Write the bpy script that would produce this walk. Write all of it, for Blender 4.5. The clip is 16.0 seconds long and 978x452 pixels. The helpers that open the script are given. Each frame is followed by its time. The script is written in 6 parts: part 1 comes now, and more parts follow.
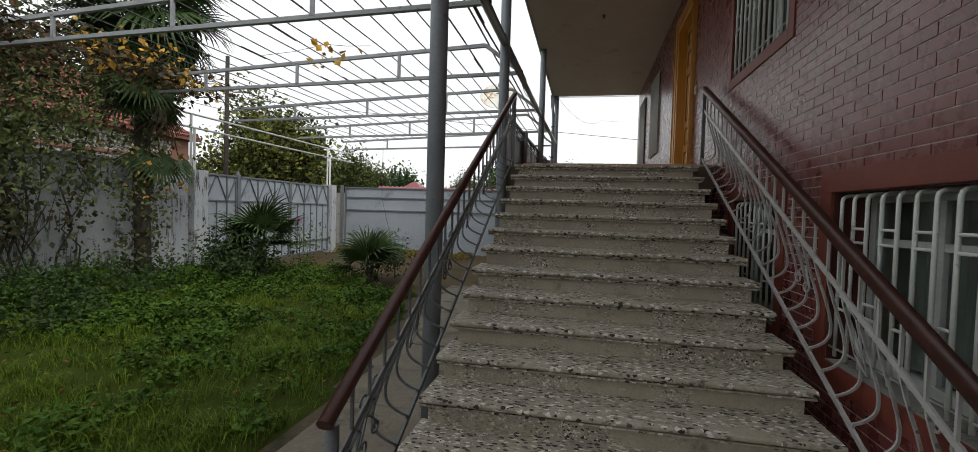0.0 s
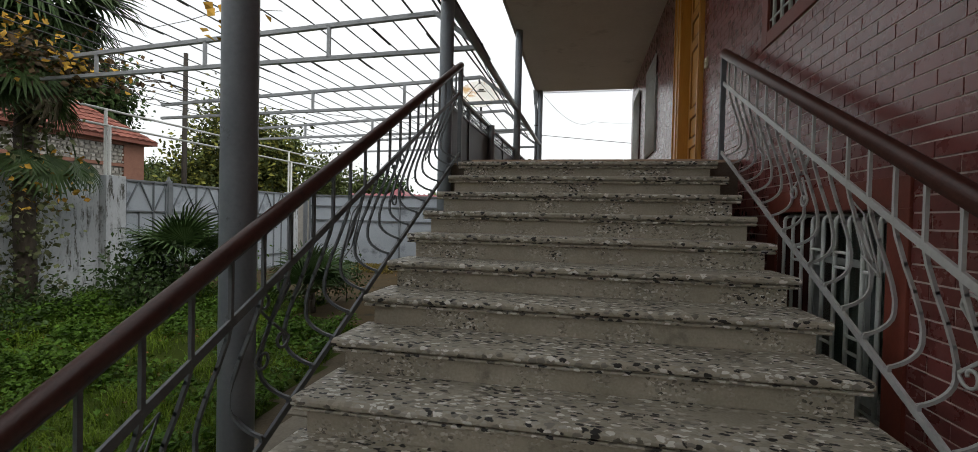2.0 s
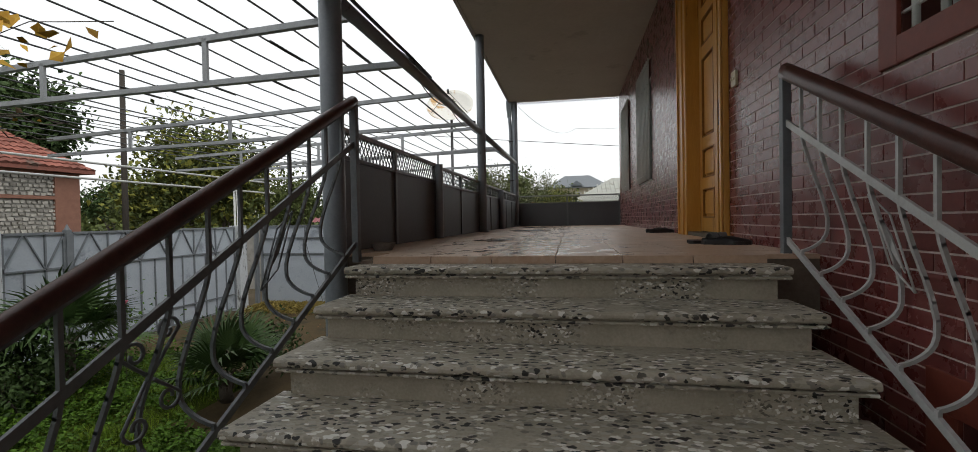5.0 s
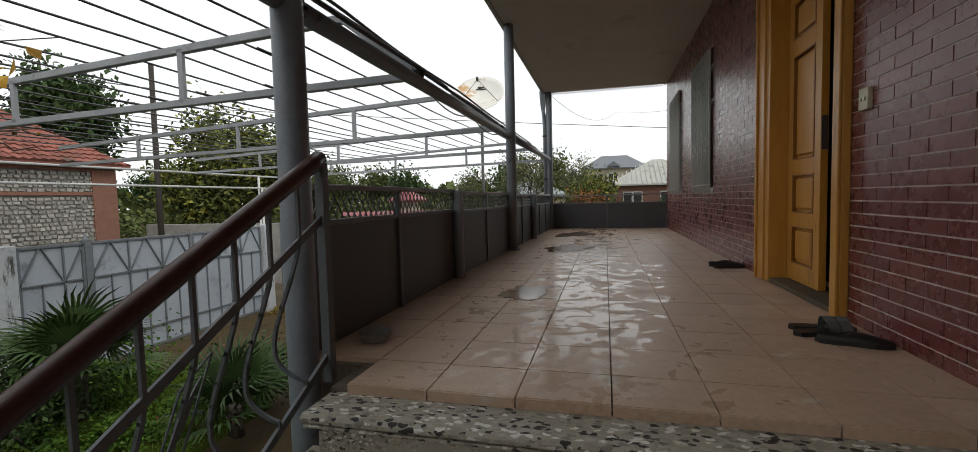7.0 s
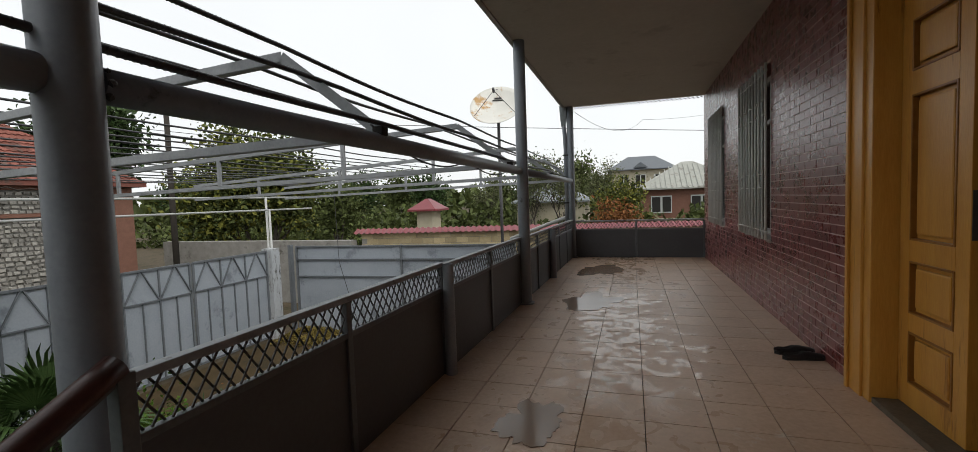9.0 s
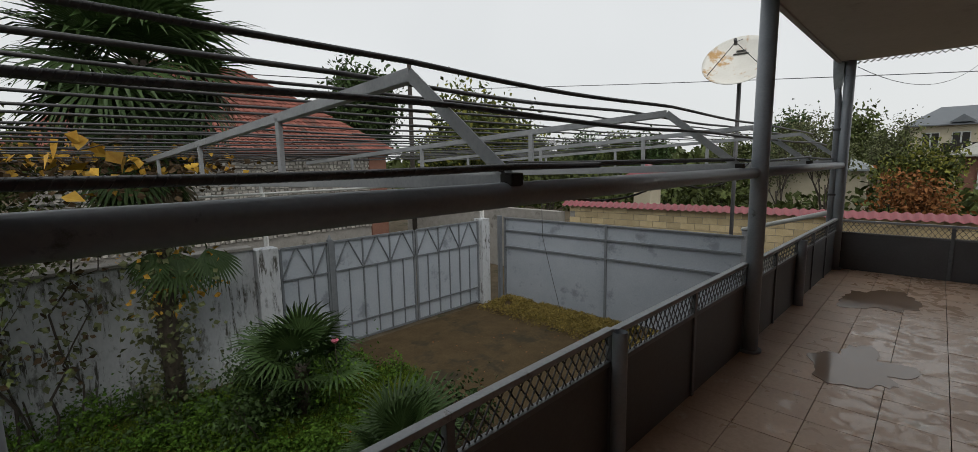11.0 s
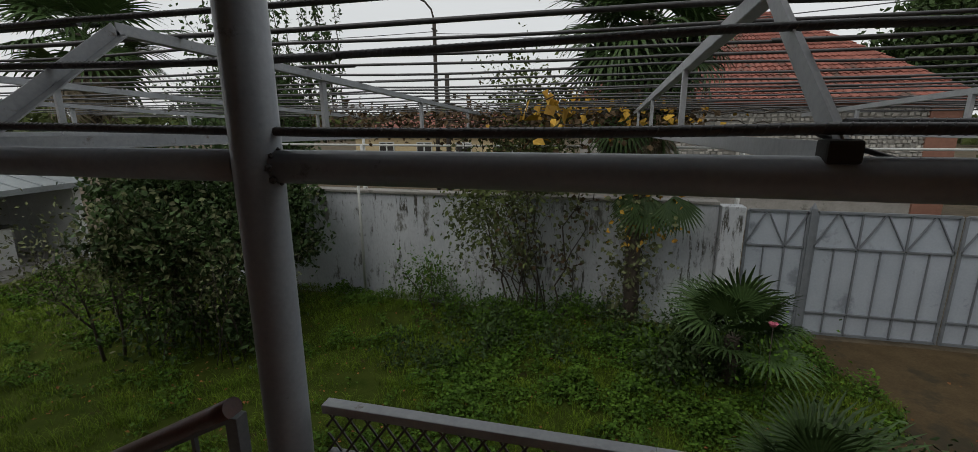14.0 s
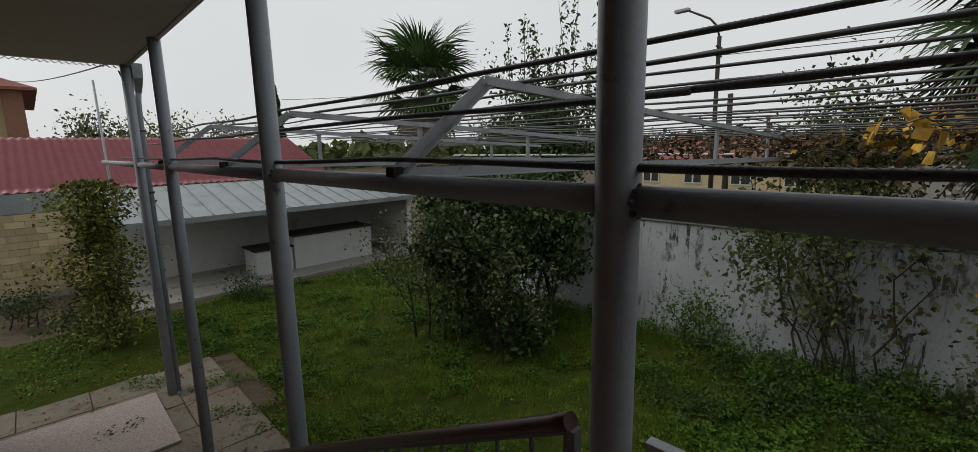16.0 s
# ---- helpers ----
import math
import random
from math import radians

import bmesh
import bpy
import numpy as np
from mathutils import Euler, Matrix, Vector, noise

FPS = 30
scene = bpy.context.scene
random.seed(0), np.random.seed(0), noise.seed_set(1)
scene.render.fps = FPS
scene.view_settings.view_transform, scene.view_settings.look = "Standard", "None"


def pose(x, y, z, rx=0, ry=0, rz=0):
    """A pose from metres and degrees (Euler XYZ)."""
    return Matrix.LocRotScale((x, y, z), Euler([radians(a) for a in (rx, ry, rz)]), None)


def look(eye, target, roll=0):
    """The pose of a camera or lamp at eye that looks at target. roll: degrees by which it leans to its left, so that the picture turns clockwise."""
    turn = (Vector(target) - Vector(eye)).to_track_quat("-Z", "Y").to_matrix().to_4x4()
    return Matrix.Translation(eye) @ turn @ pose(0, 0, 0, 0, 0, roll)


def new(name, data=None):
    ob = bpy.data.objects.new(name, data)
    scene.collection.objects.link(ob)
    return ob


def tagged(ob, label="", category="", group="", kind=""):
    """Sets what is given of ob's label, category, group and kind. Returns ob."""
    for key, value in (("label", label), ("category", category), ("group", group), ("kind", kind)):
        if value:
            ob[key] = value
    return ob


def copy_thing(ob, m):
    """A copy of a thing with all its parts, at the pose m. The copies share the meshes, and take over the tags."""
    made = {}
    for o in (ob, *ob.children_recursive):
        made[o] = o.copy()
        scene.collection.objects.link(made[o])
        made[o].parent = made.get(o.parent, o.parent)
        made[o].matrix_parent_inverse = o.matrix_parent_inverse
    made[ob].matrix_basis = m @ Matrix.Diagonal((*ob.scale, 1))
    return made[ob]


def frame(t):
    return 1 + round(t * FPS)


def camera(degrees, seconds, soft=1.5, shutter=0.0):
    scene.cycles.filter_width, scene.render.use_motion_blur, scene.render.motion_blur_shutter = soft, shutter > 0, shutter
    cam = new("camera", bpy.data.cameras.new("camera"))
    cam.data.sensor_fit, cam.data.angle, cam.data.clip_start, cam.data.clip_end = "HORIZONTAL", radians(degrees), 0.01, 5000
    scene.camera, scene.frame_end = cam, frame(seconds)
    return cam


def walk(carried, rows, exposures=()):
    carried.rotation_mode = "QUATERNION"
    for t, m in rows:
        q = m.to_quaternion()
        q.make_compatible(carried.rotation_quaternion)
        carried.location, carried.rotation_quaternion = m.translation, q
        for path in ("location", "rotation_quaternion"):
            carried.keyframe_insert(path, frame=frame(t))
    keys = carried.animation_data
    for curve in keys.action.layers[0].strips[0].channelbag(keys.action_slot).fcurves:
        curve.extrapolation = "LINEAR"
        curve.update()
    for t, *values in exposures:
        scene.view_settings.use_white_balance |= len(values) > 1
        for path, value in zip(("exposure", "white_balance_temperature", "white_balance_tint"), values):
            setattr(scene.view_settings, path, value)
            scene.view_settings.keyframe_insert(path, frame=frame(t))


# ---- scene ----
cam = camera(93.7, 16.0, soft=0.7)
EXPO = [(0, 0.72), (4.2, 0.70), (8.2, 0.68), (10.3, 0.34), (11.5, 0.20), (13.0, 0.16), (16.0, 0.14)]

PATH = [
    (0, (0.403, 0.46, 1.539), (-0.008, 2.416, 1.473), 1.7),
    (0.5, (0.538, 0.836, 1.515), (0.014, 2.765, 1.454), 1.6),
    (1, (0.594, 1.241, 1.553), (0.073, 3.171, 1.481), 1.5),
    (1.5, (0.646, 1.722, 1.561), (0.202, 3.671, 1.493), 1.5),
    (2, (0.597, 2.176, 1.635), (0.203, 4.136, 1.598), 1.3),
    (2.5, (0.671, 2.484, 1.731), (0.439, 4.47, 1.73), 0.5),
    (3, (0.68, 2.802, 1.886), (0.41, 4.784, 1.895), 0.2),
    (3.5, (0.711, 3.093, 2.039), (0.479, 5.08, 2.048), 0.2),
    (4, (0.702, 3.361, 2.194), (0.397, 5.338, 2.187), -1.9),
    (4.2, (0.688, 3.464, 2.222), (0.377, 5.44, 2.238), -1.8),
    (6.3, (0.669, 4.403, 2.683), (0.21, 6.345, 2.552), -1.5),
    (6.5, (0.657, 4.467, 2.737), (0.177, 6.404, 2.608), -1.8),
    (7, (0.587, 4.691, 2.87), (0.095, 6.626, 2.751), -1.4),
    (7.5, (0.618, 4.979, 2.995), (0.166, 6.923, 2.87), -1.1),
    (8, (0.558, 5.222, 3.149), (0.11, 7.168, 3.035), -1.1),
    (8.2, (0.561, 5.3, 3.202), (0.112, 7.246, 3.098), -1.4),
    (10.3, (0.478, 6.247, 3.711), (-0.697, 7.85, 3.488), -1.4),
    (10.5, (0.441, 6.329, 3.763), (-0.832, 7.855, 3.527), -1.2),
    (11, (0.421, 6.528, 3.825), (-0.965, 7.944, 3.554), -1.0),
    (11.5, (0.476, 6.762, 3.853), (-1.137, 7.905, 3.55), 0.8),
    (12, (0.499, 7.026, 3.824), (-1.154, 8.099, 3.482), 1.5),
    (12.5, (0.429, 7.296, 3.84), (-1.365, 8.098, 3.467), 5.0),
    (13, (0.413, 7.43, 3.829), (-1.538, 7.563, 3.412), 1.3),
    (13.5, (0.394, 7.406, 3.828), (-1.544, 7.202, 3.381), -0.0),
    (14, (0.383, 7.319, 3.83), (-1.51, 6.855, 3.381), -0.3),
    (14.5, (0.421, 7.252, 3.842), (-1.371, 6.479, 3.405), -1.2),
    (15, (0.452, 7.18, 3.847), (-1.2, 6.128, 3.443), -1.4),
    (15.5, (0.481, 7.123, 3.861), (-1.028, 5.865, 3.487), -0.8),
    (16, (0.505, 7.082, 3.867), (-0.882, 5.681, 3.531), -1.1),
]
walk(cam, [(t, look(e, g, r)) for t, e, g, r in PATH], EXPO)

# ---- world and light: an overcast late-autumn day ----
world = bpy.data.worlds.new("overcast")
scene.world = world
world.use_nodes = True
wt = world.node_tree
wt.nodes.clear()
w_out = wt.nodes.new("ShaderNodeOutputWorld")
w_bg = wt.nodes.new("ShaderNodeBackground")
w_sky = wt.nodes.new("ShaderNodeTexSky")
w_sky.sky_type, w_sky.sun_disc = "NISHITA", False
w_sky.sun_elevation, w_sky.sun_rotation = radians(50), radians(128)
w_sky.air_density, w_sky.dust_density = 1.0, 4.0
w_gain = wt.nodes.new("ShaderNodeMix")
w_gain.data_type, w_gain.blend_type = "RGBA", "MULTIPLY"
w_gain.inputs[0].default_value = 1.0
w_gain.inputs[7].default_value = (0.08, 0.08, 0.08, 1)
wt.links.new(w_sky.outputs[0], w_gain.inputs[6])
w_noise = wt.nodes.new("ShaderNodeTexNoise")
w_noise.inputs["Scale"].default_value, w_noise.inputs["Detail"].default_value = 1.6, 3
w_ramp = wt.nodes.new("ShaderNodeValToRGB")
w_ramp.color_ramp.elements[0].position, w_ramp.color_ramp.elements[0].color = 0.25, (0.635, 0.652, 0.655, 1)
w_ramp.color_ramp.elements[1].position, w_ramp.color_ramp.elements[1].color = 0.75, (0.73, 0.745, 0.745, 1)
w_co = wt.nodes.new("ShaderNodeTexCoord")
wt.links.new(w_co.outputs["Generated"], w_noise.inputs["Vector"])
wt.links.new(w_noise.outputs[0], w_ramp.inputs[0])
w_mix = wt.nodes.new("ShaderNodeMix")
w_mix.data_type = "RGBA"
w_mix.inputs[0].default_value = 0.9
wt.links.new(w_gain.outputs[2], w_mix.inputs[6])
wt.links.new(w_ramp.outputs[0], w_mix.inputs[7])
wt.links.new(w_mix.outputs[2], w_bg.inputs[0])
w_bg.inputs[1].default_value = 1.0
wt.links.new(w_bg.outputs[0], w_out.inputs[0])
sun_data = bpy.data.lights.new("sun", "SUN")
sun_data.energy, sun_data.angle, sun_data.color = 0.9, radians(40), (1.0, 0.97, 0.92)
sun = new("sun", sun_data)
sun.matrix_world = look((0, 0, 30), (-12, 9.5, 12))


# ---- materials ----
def mat(name, a, b, scale=6.0, rough=0.6, metal=0.0, bump=0.2, fine=60.0, vary=0.0, spec=0.5, stain_sheen=None, stain_scale=1.2, stain_at=0.6, stretch=(1, 1, 1), island=False):
    """Two colours mixed by noise at two scales, with bump; stain adds a third colour in blotches; vary shifts the value from piece to piece."""
    m = bpy.data.materials.new(name)
    m.use_nodes = True
    t = m.node_tree
    p = t.nodes["Principled BSDF"]
    geo = t.nodes.new("ShaderNodeNewGeometry")
    mp = t.nodes.new("ShaderNodeMapping")
    mp.inputs["Scale"].default_value = stretch
    t.links.new(geo.outputs["Position"], mp.inputs[0])
    n1 = t.nodes.new("ShaderNodeTexNoise")
    n1.inputs["Scale"].default_value, n1.inputs["Detail"].default_value, n1.inputs["Roughness"].default_value = scale, 6, 0.65
    n2 = t.nodes.new("ShaderNodeTexNoise")
    n2.inputs["Scale"].default_value, n2.inputs["Detail"].default_value = fine, 3
    for n in (n1, n2):
        t.links.new(mp.outputs[0], n.inputs["Vector"])
    add = t.nodes.new("ShaderNodeMath")
    add.operation = "MULTIPLY_ADD"
    add.inputs[1].default_value, add.inputs[2].default_value = 0.45, 0.0
    t.links.new(n2.outputs[0], add.inputs[0])
    sm = t.nodes.new("ShaderNodeMath")
    sm.operation = "MULTIPLY_ADD"
    sm.inputs[1].default_value = 0.75
    t.links.new(n1.outputs[0], sm.inputs[0])
    t.links.new(add.outputs[0], sm.inputs[2])
    rng = t.nodes.new("ShaderNodeMapRange")
    rng.inputs[1].default_value, rng.inputs[2].default_value = 0.38, 0.82
    t.links.new(sm.outputs[0], rng.inputs[0])
    mx = t.nodes.new("ShaderNodeMix")
    mx.data_type = "RGBA"
    mx.inputs[6].default_value, mx.inputs[7].default_value = (*a, 1), (*b, 1)
    t.links.new(rng.outputs[0], mx.inputs[0])
    col = mx.outputs[2]
    if stain_sheen:
        n3 = t.nodes.new("ShaderNodeTexNoise")
        n3.inputs["Scale"].default_value, n3.inputs["Detail"].default_value, n3.inputs["Roughness"].default_value = stain_scale, 8, 0.7
        t.links.new(mp.outputs[0], n3.inputs["Vector"])
        r3 = t.nodes.new("ShaderNodeMapRange")
        r3.inputs[1].default_value, r3.inputs[2].default_value = stain_at, stain_at + 0.08
        t.links.new(n3.outputs[0], r3.inputs[0])
        m3 = t.nodes.new("ShaderNodeMix")
        m3.data_type = "RGBA"
        m3.inputs[7].default_value = (*stain_sheen, 1)
        t.links.new(r3.outputs[0], m3.inputs[0])
        t.links.new(col, m3.inputs[6])
        col = m3.outputs[2]
    if vary:
        if island:
            rnd = geo.outputs["Random Per Island"]
        else:
            rnd = t.nodes.new("ShaderNodeObjectInfo").outputs["Random"]
        vr = t.nodes.new("ShaderNodeMapRange")
        vr.inputs[3].default_value, vr.inputs[4].default_value = 1 - vary, 1 + vary
        t.links.new(rnd, vr.inputs[0])
        hs = t.nodes.new("ShaderNodeHueSaturation")
        t.links.new(vr.outputs[0], hs.inputs["Value"])
        t.links.new(col, hs.inputs["Color"])
        col = hs.outputs[0]
    t.links.new(col, p.inputs["Base Color"])
    rr = t.nodes.new("ShaderNodeMapRange")
    rr.inputs[3].default_value, rr.inputs[4].default_value = max(0.03, rough - 0.1), min(1, rough + 0.12)
    t.links.new(n1.outputs[0], rr.inputs[0])
    t.links.new(rr.outputs[0], p.inputs["Roughness"])
    p.inputs["Metallic"].default_value = metal
    p.inputs["Specular IOR Level"].default_value = spec
    if bump:
        bp = t.nodes.new("ShaderNodeBump")
        bp.inputs["Strength"].default_value, bp.inputs["Distance"].default_value = bump, 0.01
        t.links.new(sm.outputs[0], bp.inputs["Height"])
        t.links.new(bp.outputs[0], p.inputs["Normal"])
    return m


def terrazzo(name="terrazzo", a=(0.34, 0.305, 0.235), b=(0.52, 0.47, 0.375), chips=52, full=0.46):
    """Coarse mosaic concrete: pale and dark stone chips in a grey-brown binder."""
    m = mat(name, a, b, 5, 0.55, 0, 0.3, 90, stain_sheen=(0.21, 0.19, 0.15), stain_scale=2.2, stain_at=0.60)
    t = m.node_tree
    p = t.nodes["Principled BSDF"]
    old = p.inputs["Base Color"].links[0].from_socket
    geo = t.nodes.new("ShaderNodeNewGeometry")
    vor = t.nodes.new("ShaderNodeTexVoronoi")
    vor.inputs["Scale"].default_value = chips
    vor.inputs["Randomness"].default_value = 1
    squash = t.nodes.new("ShaderNodeMapping")
    squash.inputs["Rotation"].default_value = (0.3, 0.2, 0.5)
    squash.inputs["Scale"].default_value = (0.62, 1.15, 1.0)
    warp = t.nodes.new("ShaderNodeTexNoise")
    warp.inputs["Scale"].default_value, warp.inputs["Detail"].default_value = 45, 2
    t.links.new(geo.outputs["Position"], warp.inputs["Vector"])
    push = t.nodes.new("ShaderNodeMixRGB")
    push.blend_type = "LINEAR_LIGHT"
    push.inputs[0].default_value = 0.012
    t.links.new(geo.outputs["Position"], push.inputs[1])
    t.links.new(warp.outputs["Color"], push.inputs[2])
    t.links.new(push.outputs[0], squash.inputs[0])
    t.links.new(squash.outputs[0], vor.inputs["Vector"])
    sep = t.nodes.new("ShaderNodeSeparateColor")
    t.links.new(vor.outputs["Color"], sep.inputs[0])
    ramp = t.nodes.new("ShaderNodeValToRGB")
    r = ramp.color_ramp
    r.interpolation = "CONSTANT"
    r.elements[0].position, r.elements[0].color = 0.0, (0.025, 0.023, 0.02, 1)
    r.elements[1].position, r.elements[1].color = 0.20, (0.36, 0.325, 0.255, 1)
    for pos, c in ((0.42, (0.48, 0.45, 0.385, 1)), (0.66, (0.25, 0.23, 0.195, 1)), (0.8, (0.82, 0.80, 0.74, 1))):
        e = r.elements.new(pos)
        e.color = c
    t.links.new(sep.outputs[0], ramp.inputs[0])
    edge = t.nodes.new("ShaderNodeMapRange")
    edge.inputs[1].default_value, edge.inputs[2].default_value = 0.48, 0.62
    edge.inputs[3].default_value, edge.inputs[4].default_value = 1.0, 0.0
    t.links.new(vor.outputs["Distance"], edge.inputs[0])
    big = t.nodes.new("ShaderNodeTexNoise")
    big.inputs["Scale"].default_value, big.inputs["Detail"].default_value = 3, 5
    t.links.new(geo.outputs["Position"], big.inputs["Vector"])
    br = t.nodes.new("ShaderNodeMapRange")
    br.inputs[1].default_value, br.inputs[2].default_value = full - 0.16, full
    t.links.new(big.outputs[0], br.inputs[0])
    ml = t.nodes.new("ShaderNodeMath")
    ml.operation = "MULTIPLY"
    t.links.new(edge.outputs[0], ml.inputs[0])
    t.links.new(br.outputs[0], ml.inputs[1])
    mx = t.nodes.new("ShaderNodeMix")
    mx.data_type = "RGBA"
    t.links.new(ml.outputs[0], mx.inputs[0])
    t.links.new(old, mx.inputs[6])
    t.links.new(ramp.outputs[0], mx.inputs[7])
    t.links.new(mx.outputs[2], p.inputs["Base Color"])
    return m


def drips(m, colour, scale, at):
    """Dark run-down streaks and flaked patches of damp over a painted wall."""
    t = m.node_tree
    p = t.nodes["Principled BSDF"]
    old = p.inputs["Base Color"].links[0].from_socket
    geo = t.nodes.new("ShaderNodeNewGeometry")
    out = []
    for s, lo, hi, k in (((1, 1, 0.16), at, at + 0.05, scale), ((1, 1, 0.7), 0.47, 0.56, 1.1)):
        mp = t.nodes.new("ShaderNodeMapping")
        mp.inputs["Scale"].default_value = s
        t.links.new(geo.outputs["Position"], mp.inputs[0])
        n = t.nodes.new("ShaderNodeTexNoise")
        n.inputs["Scale"].default_value, n.inputs["Detail"].default_value, n.inputs["Roughness"].default_value = k, 7, 0.72
        t.links.new(mp.outputs[0], n.inputs["Vector"])
        r = t.nodes.new("ShaderNodeMapRange")
        r.inputs[1].default_value, r.inputs[2].default_value = lo, hi
        t.links.new(n.outputs[0], r.inputs[0])
        out.append(r.outputs[0])
    ml = t.nodes.new("ShaderNodeMath")
    ml.operation = "MULTIPLY"
    t.links.new(out[0], ml.inputs[0])
    t.links.new(out[1], ml.inputs[1])
    mx = t.nodes.new("ShaderNodeMix")
    mx.data_type = "RGBA"
    mx.inputs[7].default_value = (*colour, 1)
    t.links.new(ml.outputs[0], mx.inputs[0])
    t.links.new(old, mx.inputs[6])
    t.links.new(mx.outputs[2], p.inputs["Base Color"])


M_GROUND = mat("earth", (0.055, 0.043, 0.028), (0.13, 0.105, 0.072), 3, 0.9, 0, 0.6, 40, spec=0.1, stain_sheen=(0.035, 0.04, 0.018), stain_scale=0.8, stain_at=0.55)
M_TERRAZZO = terrazzo()
M_RISER = terrazzo("riser_terrazzo", (0.33, 0.295, 0.225), (0.52, 0.465, 0.37), 95, 0.63)
M_CONC = mat("old_concrete", (0.18, 0.17, 0.155), (0.32, 0.31, 0.285), 4, 0.85, 0, 0.4, 50, stain_sheen=(0.1, 0.095, 0.08), stain_scale=1.5, stain_at=0.58)
M_MORTAR = mat("mortar", (0.55, 0.46, 0.42), (0.68, 0.59, 0.55), 20, 0.9, 0, 0.3)
M_BRICK = mat("glazed_maroon_brick", (0.14, 0.035, 0.032), (0.20, 0.054, 0.048), 9, 0.27, 0, 0.06, 70, vary=0.12, spec=0.75)
M_BRICKS = mat("glazed_maroon_bricks", (0.14, 0.035, 0.032), (0.20, 0.054, 0.048), 9, 0.27, 0, 0.06, 70, vary=0.12, island=True, spec=0.75)
M_REDPAINT = mat("oxide_red_paint", (0.15, 0.032, 0.02), (0.21, 0.048, 0.03), 6, 0.5, 0, 0.15, 40, stain_sheen=(0.13, 0.03, 0.02), stain_scale=3, stain_at=0.6)
M_SOFFIT = mat("soffit_paint", (0.46, 0.44, 0.395), (0.55, 0.53, 0.48), 1.5, 0.6, 0, 0.08, 20, stain_sheen=(0.40, 0.38, 0.34), stain_scale=1.2, stain_at=0.6)
M_FASCIA = mat("fascia_sheet", (0.36, 0.35, 0.33), (0.46, 0.45, 0.43), 4, 0.5, 0.2, 0.1)
M_POST = mat("grey_blue_post_paint", (0.21, 0.235, 0.265), (0.29, 0.315, 0.345), 5, 0.42, 0, 0.12, 60, stain_sheen=(0.09, 0.09, 0.095), stain_scale=6, stain_at=0.62)
M_STEEL = mat("grey_truss_paint", (0.24, 0.255, 0.27), (0.36, 0.375, 0.39), 5, 0.5, 0.0, 0.15, 60, stain_sheen=(0.14, 0.115, 0.095), stain_scale=9, stain_at=0.62)
M_DARKSTEEL = mat("dark_weathered_steel", (0.055, 0.055, 0.058), (0.105, 0.105, 0.108), 8, 0.5, 0.4, 0.25, 80)
M_PANEL = mat("dark_grey_panel_paint", (0.075, 0.078, 0.085), (0.105, 0.11, 0.118), 3, 0.5, 0, 0.08, 40)
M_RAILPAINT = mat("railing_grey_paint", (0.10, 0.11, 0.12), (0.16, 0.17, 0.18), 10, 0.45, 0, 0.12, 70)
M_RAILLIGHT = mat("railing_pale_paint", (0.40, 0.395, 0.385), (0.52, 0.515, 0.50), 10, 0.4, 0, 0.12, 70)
M_HANDRAIL = mat("maroon_handrail", (0.045, 0.014, 0.011), (0.085, 0.028, 0.02), 14, 0.35, 0, 0.15, 90, stain_sheen=(0.03, 0.014, 0.012), stain_scale=10, stain_at=0.6)
M_GATE = mat("pale_blue_grey_sheet", (0.30, 0.34, 0.385), (0.385, 0.42, 0.465), 1.6, 0.55, 0, 0.1, 30, stain_sheen=(0.21, 0.235, 0.265), stain_scale=1.4, stain_at=0.57)
M_GATEFRAME = mat("slate_gate_frame", (0.12, 0.135, 0.15), (0.18, 0.195, 0.21), 8, 0.5, 0, 0.12)
M_WALLPLASTER = mat("peeling_whitewash", (0.38, 0.405, 0.43), (0.53, 0.555, 0.58), 1.4, 0.9, 0, 0.5, 25, stain_sheen=(0.15, 0.15, 0.135), stain_scale=2.8, stain_at=0.56, stretch=(1, 1, 0.5))
drips(M_WALLPLASTER, (0.07, 0.068, 0.058), 9, 0.53)
# pale blotches put the sky's reflection in the wet film into the tile colour
M_TILE = mat("brown_floor_tile", (0.47, 0.315, 0.215), (0.62, 0.445, 0.32), 2.5, 0.25, 0, 0.05, 40, vary=0.06, stain_sheen=(0.64, 0.56, 0.47), stain_scale=2.6, stain_at=0.6)
M_GROUT = mat("dark_grout", (0.11, 0.082, 0.062), (0.19, 0.145, 0.11), 10, 0.9)
M_DOOR = mat("honey_varnished_pine", (0.50, 0.225, 0.035), (0.63, 0.325, 0.065), 3, 0.32, 0, 0.1, 30, stretch=(6, 6, 0.7), stain_sheen=(0.30, 0.12, 0.018), stain_scale=2.0, stain_at=0.6)
M_DOORDARK = mat("dark_varnished_moulding", (0.22, 0.085, 0.014), (0.31, 0.13, 0.024), 4, 0.35, 0, 0.1, 30)
# near black: room shade for the interior, own colour for tar, panes and slabs
M_DARK = mat("room_shade_and_black", (0.02, 0.018, 0.016), (0.03, 0.028, 0.025), 3, 0.9)



